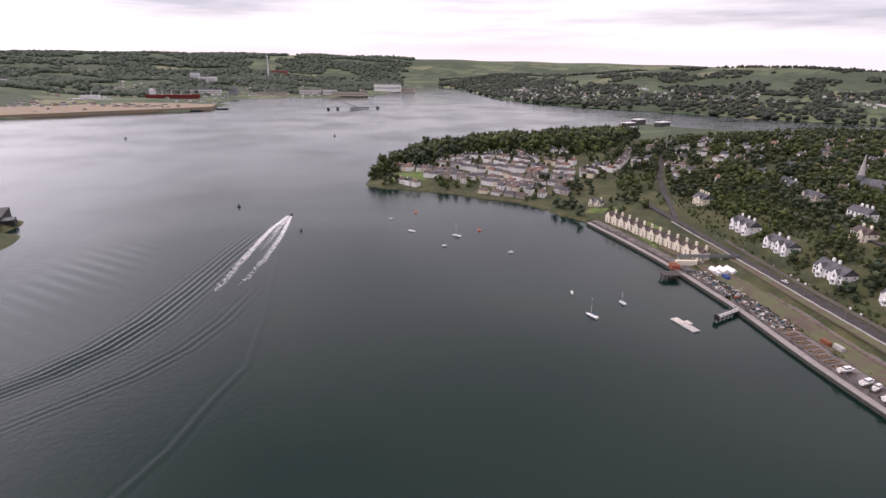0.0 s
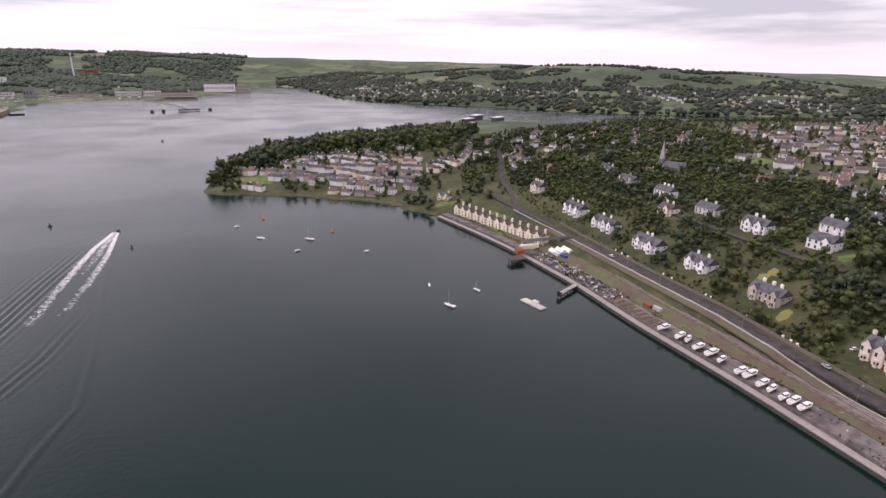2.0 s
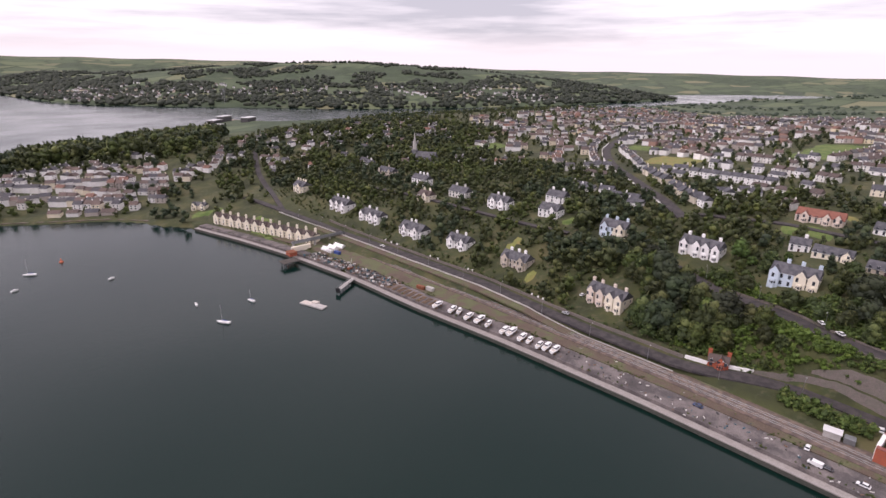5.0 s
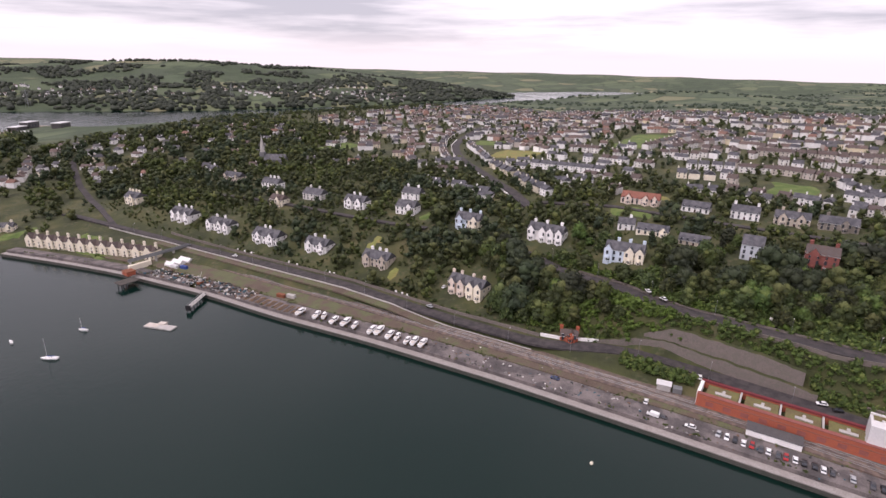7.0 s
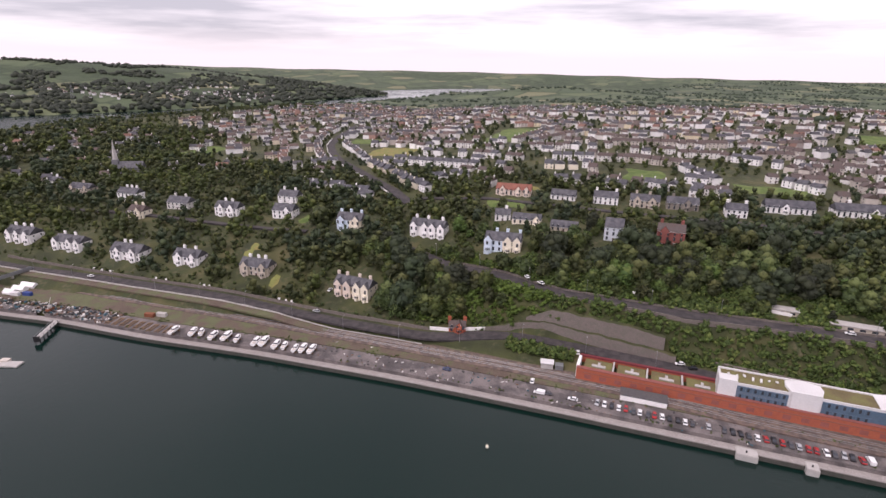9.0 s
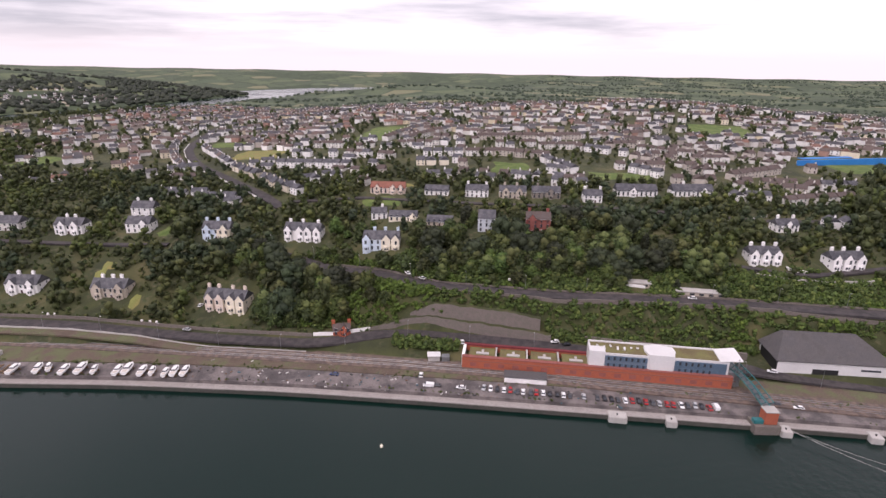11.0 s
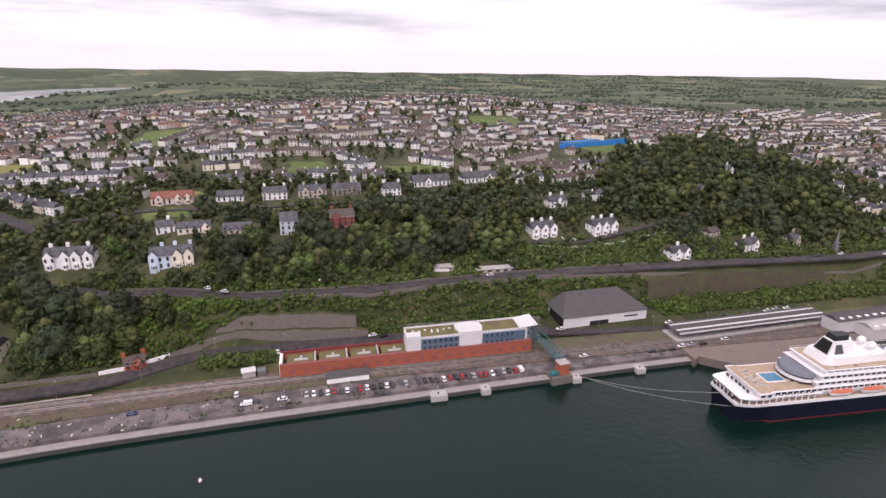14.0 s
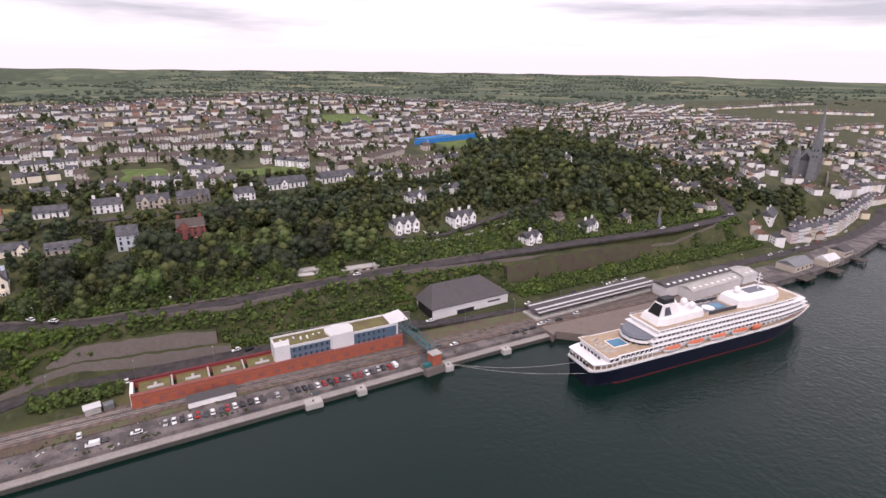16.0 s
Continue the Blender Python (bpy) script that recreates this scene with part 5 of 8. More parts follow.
# dense woods, some with clearings
WOOD_GAPS = (-0.25, -0.25, -0.12, -0.14, -0.25, 0.0, -0.25, 0.0)
for wi, w in enumerate(WOODS):
    wx, wy = [p_[0] for p_ in w], [p_[1] for p_ in w]
    n = int((max(wx) - min(wx)) * (max(wy) - min(wy)) / 9)
    xs, ys = g.uniform(min(wx), max(wx), n), g.uniform(min(wy), max(wy), n)
    ok = (inland(xs, ys, w) > 0) & (road_gap(xs, ys) > 3.5) & (house_gap(xs, ys, 12) > 2.5) & (inland(xs, ys, ISLAND) > 5) & lawn_free(xs, ys)
    ok &= plot_gap(xs, ys) > 9
    xs, ys = xs[ok], ys[ok]
    clump = np.array([noise.noise((x / 26, y / 26, 4.0)) for x, y in zip(xs, ys)])
    xs, ys = (xs[clump > WOOD_GAPS[wi]], ys[clump > WOOD_GAPS[wi]])
    k = thin(xs, ys, (6.2, 6.2, 6.0, 7.4, 7.0, 6.6, 7.0, 6.6)[wi])
    spots += [(x, y, (1.12, 1.12, 1.0, 1.3, 1.85, 1.05, 1.0, 1.05)[wi]) for x, y in zip(xs[k], ys[k])]
# gardens, hedgerows and street trees
xs, ys = g.uniform(255, 480, 9000), g.uniform(-560, 620, 9000)
clump = np.array([noise.noise((x / 22, y / 22, 5.0)) for x, y in zip(xs, ys)])
s_in = xs - np.interp(ys, COAST_Y, COAST_X)
ok = (clump > -0.32) & (road_gap(xs, ys) > 3) & (house_gap(xs, ys, 6) > 1.5) & (s_in > 52) & lawn_free(xs, ys) & (plot_gap(xs, ys) > 8)
ok &= ~((s_in < 84) & (ys < 70))
xs, ys = xs[ok], ys[ok]
k = thin(xs, ys, 5.8)
spots += [(x, y, 0.82) for x, y in zip(xs[k], ys[k])]
xs, ys = g.uniform(400, 1080, 9000), g.uniform(-900, 1000, 9000)
clump = np.array([noise.noise((x / 45, y / 45, 8.0)) for x, y in zip(xs, ys)])
ok = (clump > -0.3) & (road_gap(xs, ys) > 3) & (house_gap(xs, ys, 8) > 2) & lawn_free(xs, ys) & (plot_gap(xs, ys) > 6.3) & (inland(xs, ys, ISLAND) > 8)
xs, ys = xs[ok], ys[ok]
k = thin(xs, ys, 6.4)
spots += [(x, y, 0.66) for x, y in zip(xs[k], ys[k])]
xs, ys = g.uniform(-90, 300, 2600), g.uniform(530, 1000, 2600)
clump = np.array([noise.noise((x / 30, y / 30, 2.0)) for x, y in zip(xs, ys)])
ok = (clump > -0.02) & (road_gap(xs, ys) > 3) & (plot_gap(xs, ys) > 8) & lawn_free(xs, ys) & (inland(xs, ys, ISLAND) > 7) & (house_gap(xs, ys, 12) > 2)
xs, ys = xs[ok], ys[ok]
k = thin(xs, ys, 8)
spots += [(x, y, 0.95) for x, y in zip(xs[k], ys[k])]

arr = np.array(spots)
zz = land_height(arr[:, 0], arr[:, 1])
order = np.argsort(np.hypot(arr[:, 0] - 270, (arr[:, 1] - 20) * 0.7))
done = set()
for rank, i in enumerate(order[:290]):
    x, y, big = arr[i]
    kind_ = int(g.choice([0, 1, 2, 3, 4, 5], p=[0.3, 0.2, 0.2, 0.06, 0.14, 0.1] if big >= 1.0 else [0.2, 0.27, 0.08, 0.06, 0.2, 0.19]))
    sc_ = big * g.uniform(0.75, 1.2)
    m = pose(x, y, zz[i] - 0.2, 0, 0, g.uniform(0, 360))
    if kind_ not in done:
        done.add(kind_)
        TREE_KINDS[kind_].matrix_basis = m
        TREE_KINDS[kind_].scale = (sc_, sc_, sc_)
    else:
        ob = copy_thing(TREE_KINDS[kind_], m)
        ob.scale = (sc_, sc_, sc_ * g.uniform(0.85, 1.15))


def tree_mass(name, xs, ys, zs, sizes, shapes, mat, label, category, seed):
    """A wood or scrub of many crowns, joined."""
    q = np.random.RandomState(seed)
    vs, fs, n = [], [], 0
    for x, y, z, s_ in zip(xs, ys, zs, sizes):
        v, f = shapes[q.randint(len(shapes))]
        a = q.uniform(0, 6.28)
        c, s2 = math.cos(a) * s_, math.sin(a) * s_
        vs.append(np.stack([x + v[:, 0] * c - v[:, 1] * s2, y + v[:, 0] * s2 + v[:, 1] * c, z + v[:, 2] * s_ * q.uniform(0.85, 1.15)], 1))
        fs.append(f + n)
        n += len(v)
    return tagged(new(name, mesh_of(name, np.concatenate(vs), np.concatenate(fs), mat)), label, category, kind="stuff")


rest = order[290:]
q_dark = np.array([noise.noise((arr[i, 0] / 60, arr[i, 1] / 60, 1.0)) for i in rest]) + g.uniform(-0.25, 0.25, len(rest))
MID = [crown_shape(20 + k, 4.8, 11, 3, 62, base=0.12, leaf=1.35) for k in range(5)]
for sel, mat, label in ((q_dark > 0.24, M_DARKLEAF, "dark evergreen trees filling woods and gardens"), ((q_dark <= 0.24) & (q_dark > -0.2), M_LEAF, "leafy green trees in woods and gardens"),
                        (q_dark <= -0.2, M_SHRUB, "light green trees and bushes in gardens")):
    ids = rest[sel]
    tree_mass("woodland", arr[ids, 0], arr[ids, 1], zz[ids] - 0.5, arr[ids, 2] * g.uniform(0.6, 1.3, len(ids)), MID, mat, label, "trees", 3)

# scrub on the steep bank and along walls
BUSH = [crown_shape(40 + k, 1.7, 2.6, 2, 50, base=0.1, leaf=0.6) for k in range(4)]
xs, ys = g.uniform(248, 330, 40000), g.uniform(-440, 130, 40000)
s_in = xs - np.interp(ys, COAST_Y, COAST_X)
ok = ((s_in > 56) | (s_in > 45) & (ys < -196) | (s_in > 42) & (ys > 26) & (ys < 62)) & (s_in < 112) & (road_gap(xs, ys) > 1.2) & (house_gap(xs, ys, 3) > 1) & ~((ys < 62) & (ys > -20) & (s_in < 66.5) & (s_in > 50))
ok &= ~((xs < 282) & (ys > -190) & (ys < -128))
ok &= ~((s_in > 60) & (s_in < 69) & (ys < -196) & (np.sin(ys * 0.13) + np.sin(ys * 0.31) < 0.7))
xs, ys = xs[ok], ys[ok]
k = thin(xs, ys, 1.6)
lush = np.array([noise.noise((x / 16, y / 16, 3.0)) for x, y in zip(xs[k], ys[k])]) + np.exp(-((xs[k] - 283) / 12) ** 2 - ((ys[k] - 76) / 26) ** 2) * 1.2 > 0.3
for sel, mat, label in ((~lush, M_SHRUB, "green scrub and ivy on the steep bank"), (lush, M_FERN, "lush bright green bracken on the steep bank")):
    kk = k[sel]
    tree_mass("scrub", xs[kk], ys[kk], land_height(xs[kk], ys[kk]) - 0.4, g.uniform(0.7, 1.7, len(kk)), BUSH, mat, label, "bushes", 4)
xs, ys = g.uniform(235, 440, 16000), g.uniform(-420, 560, 16000)
s_in = xs - np.interp(ys, COAST_Y, COAST_X)
clump = np.array([noise.noise((x / 12, y / 12, 7.0)) for x, y in zip(xs, ys)])
ok = (clump > -0.3) & (s_in > 50) & (road_gap(xs, ys) > 1.2) & (house_gap(xs, ys, 1) > 0.5) & lawn_free(xs, ys) & ~((ys < 66) & (s_in < 110)) & (plot_gap(xs, ys) > 7)
xs, ys = xs[ok], ys[ok]
k = thin(xs, ys, 2.6)
half = g.uniform(0, 1, len(k)) < 0.5
for sel, mat, label in ((half, M_LEAF, "dark green garden shrubs and hedges"), (~half, M_SHRUB, "bright garden shrubs and hedges")):
    kk = k[sel]
    tree_mass("shrubs", xs[kk], ys[kk], land_height(xs[kk], ys[kk]) - 0.4, g.uniform(0.5, 1.1, len(kk)), BUSH, mat, label, "bushes", 5)
# weeds along the yard and railway
ys = g.uniform(-180, 500, 1400)
xs = np.interp(ys, COAST_Y, COAST_X) + np.where(g.uniform(0, 1, 1400) < 0.25, 8.2 + g.normal(0, 0.4, 1400), 20.5 + g.normal(0, 1.2, 1400))
clump = np.array([noise.noise((x / 8, y / 14, 11.0)) for x, y in zip(xs, ys)])
ok = clump > 0.05
tree_mass("weeds", xs[ok], ys[ok], np.full(ok.sum(), 4.2), g.uniform(0.18, 0.42, ok.sum()), BUSH, M_SHRUB, "low weeds and scrub along the quayside yard", "weeds", 6)

# far woods and hedgerow trees across the water and over the hill
FAR = [(BALL_V * (1 + np.random.RandomState(60 + k).uniform(-0.3, 0.3, (len(BALL_V), 1))) * np.array([1, 1, 0.8]) + np.array([0, 0, 0.3]), BALL_F) for k in range(5)]
xs, ys = g.uniform(0, 2700, 24000), g.uniform(1200, 4200, 24000)
clump = np.array([noise.noise((x / 150, y / 150, 3.0)) for x, y in zip(xs, ys)])
d = inland(xs, ys, WEST_BANK)
ok = (d > 4) & ((clump > 0.08) & (d < 900) | (d < 380) & (clump > -0.3) | (clump > 0.28)) & (ys < 3800)
tree_mass("far_wood", xs[ok], ys[ok], land_height(xs[ok], ys[ok]), g.uniform(6, 12, ok.sum()), FAR, M_HAZEDLEAF, "dark woods on the hills across the water", "trees", 7)
xs, ys = g.uniform(-3000, 100, 20000), g.uniform(2150, 4700, 20000)
clump = np.array([noise.noise((x / 260, y / 160, 6.0)) for x, y in zip(xs, ys)])
d = inland(xs, ys, SOUTH_BANK)
ok = (d > 150) & (clump > -0.14)
tree_mass("far_wood", xs[ok], ys[ok], land_height(xs[ok], ys[ok]), g.uniform(8, 17, ok.sum()), FAR, M_HAZEDLEAF, "woods and hedges on the far southern hills", "trees", 8)
xs, ys = g.uniform(900, 4600, 16000), g.uniform(-3200, 1200, 16000)
clump = np.array([noise.noise((x / 190, y / 190, 9.0)) for x, y in zip(xs, ys)])
ok = (inland(xs, ys, ISLAND) > 10) & (plot_gap(xs, ys) > 16) & (clump > 0.03)
tree_mass("hedgerows", xs[ok], ys[ok], land_height(xs[ok], ys[ok]), g.uniform(3, 7.5, ok.sum()), FAR, M_HAZEDLEAF, "hedgerow trees and copses among far fields", "trees", 9)


# ---- the quayside buildings ----
M_TEAL = material("teal_painted_steel", (0.03, 0.17, 0.18), 0.5, metal=0.2, spread=0.15)
M_GREENROOF = material("mossy_roof_felt", (0.15, 0.12, 0.058), 0.95, spread=0.3, scale=1.5, second=(0.14, 0.13, 0.05))
M_BLUEGLASS = material("blue_grey_glazing", (0.085, 0.135, 0.19), 0.3, spread=0.2)
M_CLAD = material("white_metal_cladding", (0.64, 0.63, 0.63), 0.5, spread=0.08)
M_DARKROOF = material("weathered_grey_roof_sheeting", (0.095, 0.088, 0.088), 0.85, spread=0.35, scale=1.5, second=(0.070, 0.066, 0.068))
M_REDTRIM = material("dark_red_trim", (0.16, 0.025, 0.03), 0.7, spread=0.15)


def from_box(name, x0, x1, y0, y1, z0, z1, mat, parent, label=""):
    bm = bmesh.new()
    box(bm, x0, x1, y0, y1, z0, z1)
    bmesh.ops.bevel(bm, geom=bm.edges[:], offset=min(0.08, (z1 - z0) / 8), segments=1, affect="EDGES")
    return part(name, bm, mat, parent, label)


def long_building():
    top = thing("brick_building", 243, -41, 4.7, 0, "long low red brick quayside building with mossy flat roof", "building")
    from_box("brick_wall", -1.0, 1.0, -64, 64, 0, 6.2, M_BRICK, top)
    from_box("brick_wall", 12.0, 13.0, -64, 64, 0, 5.8, M_BRICK, top)
    from_box("end_wall", 1.0, 12.0, 63, 64.4, 0, 6.4, M_WHITE, top, "whitewashed end wall")
    from_box("end_wall", 1.0, 12.0, -64, -63, 0, 6.0, M_BRICK, top)
    from_box("parapet", -1.15, 1.15, -64, 64, 6.2, 6.6, M_OLDBRICK, top)
    from_box("back_trim", 11.8, 13.3, 2, 64, 5.8, 6.8, M_REDTRIM, top, "dark red roof edge")
    for k in range(4):
        y1 = 62 - k * 15.5
        from_box("roof_panel", 1.2, 11.8, y1 - 14.0, y1 - 1.0, 4.6, 5.2, M_GREENROOF, top, "flat roof panel grown with moss")
        from_box("roof_wall", 1.0, 12.0, y1 - 15.0, y1 - 14.2, 0, 6.0, M_CONC, top)
        from_box("skylight", 4.5, 6.5, y1 - 11.0, y1 - 4.5, 5.2, 5.7, M_CONC, top, "pale raised roof light")
        from_box("skylight", 6.5, 9.0, y1 - 8.4, y1 - 7.2, 5.2, 5.7, M_CONC, top, "pale raised roof light")
    for k in range(18):
        from_box("arch_recess", -1.06, -0.9, 60 - k * 7.0 - 3.2, 60 - k * 7.0, 1.4, 3.6, M_OLDBRICK, top, "dark brick recess")
        from_box("string_course", -1.2, -0.98, 60 - k * 7.0 - 6.2, 60 - k * 7.0 + 0.7, 4.3, 4.7, M_REDTILE, top)
    return top


long_building()


def glazed_block():
    top = thing("office_block", 249.5, -70, 11.0, 0, "white modern block with blue glazing on the brick building", "building")
    from_box("body", -5.6, 6.0, -33, 31, -6, 6.6, M_CLAD, top)
    from_box("roof", -5.0, 5.4, -32, 30, 6.6, 7.0, M_GREENROOF, top, "mossy flat roof")
    from_box("roof_rail", 5.4, 6.1, -33, 31, 6.6, 7.7, M_CLAD, top)
    from_box("roof_rail", -5.7, -5.3, -33, 31, 6.6, 7.2, M_CLAD, top)
    from_box("stair_tower", -6.2, -1.0, 24, 31.4, -1.5, 8.2, M_CLAD, top, "white stair tower")
    bm = bmesh.new()
    prism(bm, [(-6.2, -8), (-1, -9.5), (3.5, -9), (5, -2), (3.5, 4.5), (-1, 5), (-6.2, 3.5)], 6.6, 8.0)
    part("roof_pavilion", bm, M_CLAD, top, "white curved roof pavilion")
    from_box("centre_bay", -6.3, -5.0, -8, 3, -1.5, 8.2, M_CLAD, top)
    bm = bmesh.new()
    v = [bm.verts.new(c) for c in ((-6.5, -38.5, 8.2), (-6, -28.6, 7.0), (6, -28.6, 7.2), (5.5, -38, 8.9), (-6.5, -38.5, 8.5), (-6, -28.6, 7.3), (6, -28.6, 7.5), (5.5, -38, 9.2))]
    for f in ((3, 2, 1, 0), (4, 5, 6, 7), (0, 1, 5, 4), (1, 2, 6, 5), (2, 3, 7, 6), (3, 0, 4, 7)):
        bm.faces.new([v[i] for i in f])
    part("canopy", bm, M_CLAD, top, "white tilted sail-like canopy")
    for sx, sy in ((-5.5, -37), (4.5, -37)):
        bm = bmesh.new()
        rod(bm, (sx, sy, -6), (sx, sy, 8.8), 0.25)
        part("canopy_post", bm, M_METAL, top)
    from_box("rear_hall", -5, 5, -39, -33, -6, 1.5, M_METAL, top, "grey glazed entrance hall")
    gm = bpy.data.meshes.new("window_panel")
    bm = bmesh.new()
    box(bm, -0.14, 0.0, -1.25, 1.25, 0, 2.4)
    bm.to_mesh(gm)
    bm.free()
    gm.materials.append(M_BLUEGLASS)
    bm = bmesh.new()
    box(bm, -0.2, 0.0, -0.45, 0.45, 0.3, 2.0)
    sm = bpy.data.meshes.new("window_sash")
    bm.to_mesh(sm)
    bm.free()
    sm.materials.append(M_GLASS)
    for fl in (-0.7, 2.9):
        for k in range(18):
            y = 21.8 - k * 2.75
            if -9 < y < 4:
                continue
            piece("window_panel", gm, top, pose(-5.78, y, fl + 0.4))
            piece("window_sash", sm, top, pose(-5.86, y + 0.3, fl + 0.5))
    from_box("spandrel", -5.75, -5.55, 4, 24, -1.4, 5.9, material("blue_panel", (0.13, 0.17, 0.22), 0.5, spread=0.15), top, "blue-grey facade panels")
    from_box("spandrel", -5.75, -5.55, -32, -8.5, -1.4, 5.9, M_BLUEGLASS, top, "blue-grey facade panels")
    for k in range(8):
        bm = bmesh.new()
        rod(bm, (random.Random(k).uniform(-3, 3), 27 - k * 3.2, 7), (0, 27 - k * 3.2, 7.9), 0.5, n=7)
        part("roof_vent", bm, M_CLAD, top)


glazed_block()
shed = thing("store_shed", 235.5, -8.5, 4.5, 1.5, "low white shed with a flat grey roof on the yard", "shed")
from_box("wall", -3.2, 3.2, -10, 10, 0, 2.8, M_WHITE, shed)
from_box("roof", -3.5, 3.5, -10.3, 10.3, 2.8, 3.1, M_DARKROOF, shed)
hut = thing("signal_hut", 247, 38, 5, 10, "small grey flat-roofed railway huts", "hut")
from_box("wall", -2, 2, -3, 3, 0, 3, M_CONC, hut)
from_box("roof", -2.4, 2.4, -3.4, 3.4, 3, 3.3, M_CLAD, hut)
from_box("annex", -2, 1.5, -8, -4, 0, 2.6, M_METAL, hut)
for x, y, w in ((216.6, -49, 4.2), (216.9, -72, 2.4), (217.2, -119, 2.4), (218.4, -155, 2.6)):
    d_ = thing("mooring_dolphin", x, y, 0, 0, "square pale concrete mooring block beside the quay", "mooring block", "mooring blocks along the quay")
    bm = bmesh.new()
    box(bm, -2.6, 2.6, -w, w * 0.9, -4, 2.9)
    bmesh.ops.bevel(bm, geom=bm.edges[:], offset=0.25, segments=2, affect="EDGES")
    part("block", bm, M_CONC, d_)
    bm = bmesh.new()
    rod(bm, (-0.5, 0, 2.8), (-0.5, 0, 3.6), 0.3, 0.38, n=8)
    part("bollard", bm, M_BLACK, d_)


def footbridge():
    top = thing("footbridge", 0, 0, 0, 0, "teal steel lattice footbridge down to the quay", "footbridge")
    a, b = Vector((254, -106, 12.0)), Vector((220, -112, 10.0))
    side = Vector((0.17, -1, 0)).normalized() * 1.7
    n = 12
    for s_ in (-1, 1):
        for h in (0, 3.2):
            bm = bmesh.new()
            for k in range(n):
                p, q_ = k / n, (k + 1) / n
                rise = lambda t_: 1.6 * math.sin(math.pi * t_)
                rod(bm, a.lerp(b, p) + side * s_ + Vector((0, 0, h + rise(p))), a.lerp(b, q_) + side * s_ + Vector((0, 0, h + rise(q_))), 0.22, n=5)
            part("chord", bm, M_TEAL, top)
        for k in range(n):
            p, q_ = k / n, (k + 1) / n
            bm = bmesh.new()
            rod(bm, a.lerp(b, p) + side * s_ + Vector((0, 0, 1.6 * math.sin(math.pi * p))), a.lerp(b, q_) + side * s_ + Vector((0, 0, 3.2 + 1.6 * math.sin(math.pi * q_))), 0.14, n=4)
            part("brace", bm, M_TEAL, top)
    bm = bmesh.new()
    last = None
    for k in range(n + 1):
        c0 = a.lerp(b, k / n) + Vector((0, 0, 1.6 * math.sin(math.pi * k / n)))
        pair = bm.verts.new(c0 - side), bm.verts.new(c0 + side)
        if last:
            bm.faces.new((last[0], last[1], pair[1], pair[0]))
        last = pair
    bmesh.ops.solidify(bm, geom=bm.faces[:], thickness=0.25)
    part("deck", bm, M_METAL, top)
    tower = thing("bridge_tower", 219, -112, 0, 6, "red brick stair tower at the quay edge", "tower")
    from_box("plinth", -3.5, 6, -4.5, 6.5, -3, 4.2, M_WALLSTONE, tower, "weathered stone plinth in the water")
    from_box("shaft", -2.4, 2.4, -3, 2.4, 4.4, 10.2, M_BRICK, tower)
    from_box("coping", -2.6, 2.6, -3.2, 2.6, 10.2, 10.6, M_CONC, tower)
    from_box("steps", -2, 0.5, 2.4, 6.5, 4.4, 6.2, M_TEAL, tower, "teal steel stair")


footbridge()
garage = thing("warehouse", 268, -157, 6.5, 2, "dark grey hipped-roof hall with a white front", "warehouse")
bm = bmesh.new()
box(bm, -9, 10, -27, 27, 0, 7)
part("wall", bm, M_CLAD, garage)
bm = bmesh.new()
prism(bm, [(-9.6, -27.6), (12, -27.6), (12, 27.6), (-9.6, 27.6)], 6.9, 7.3)
lo = [(-9.6, -27.6, 7.3), (12, -27.6, 7.3), (12, 27.6, 7.3), (-9.6, 27.6, 7.3), (6, -17, 15), (9, -17, 15), (9, 19, 15), (6, 19, 15)]
v = [bm.verts.new(c) for c in lo]
for f in ((0, 1, 5, 4), (1, 2, 6, 5), (2, 3, 7, 6), (3, 0, 4, 7), (4, 5, 6, 7)):
    bm.faces.new([v[i] for i in f])
part("roof", bm, M_DARKROOF, garage, "broad weathered grey roof")
from_box("door", -9.2, -8.9, -2, 10, 0, 3.4, M_BLACK, garage)
from_box("side_panel", -9.3, 8, 26.8, 27.3, 0.5, 6.6, M_BLACK, garage, "black side cladding")
from_box("window_band", -9.2, -8.9, -21, -12, 3.6, 4.6, M_GLASS, garage)
station = thing("station_canopy", 242, -239, 4.8, 1.5, "long station platform canopy with pale roof strips", "station")
from_box("platform", -7, 6.5, -52, 52, 0, 1.2, M_CONC, station)
from_box("roof", -6.5, 6.5, -51, 51, 5.0, 5.35, M_DARKROOF, station)
from_box("roof_light", -3.6, -2.2, -50, 50, 5.35, 5.6, M_CLAD, station, "white glazed roof strip")
from_box("roof_light", 3.0, 4.0, -50, 50, 5.35, 5.6, M_CLAD, station, "white glazed roof strip")
from_box("roof_edge", -6.9, -6.5, -51, 51, 4.7, 5.5, M_CLAD, station)
for k in range(16):
    for xx in (-5.8, 5.8):
        bm = bmesh.new()
        rod(bm, (xx, -48 + k * 6.4, 1.2), (xx, -48 + k * 6.4, 5.0), 0.14)
        part("post", bm, M_METAL, station)
hall = thing("terminal_hall", 222, -318, 4.6, 1.5, "pale metal-roofed passenger terminal sheds on the quay", "terminal")
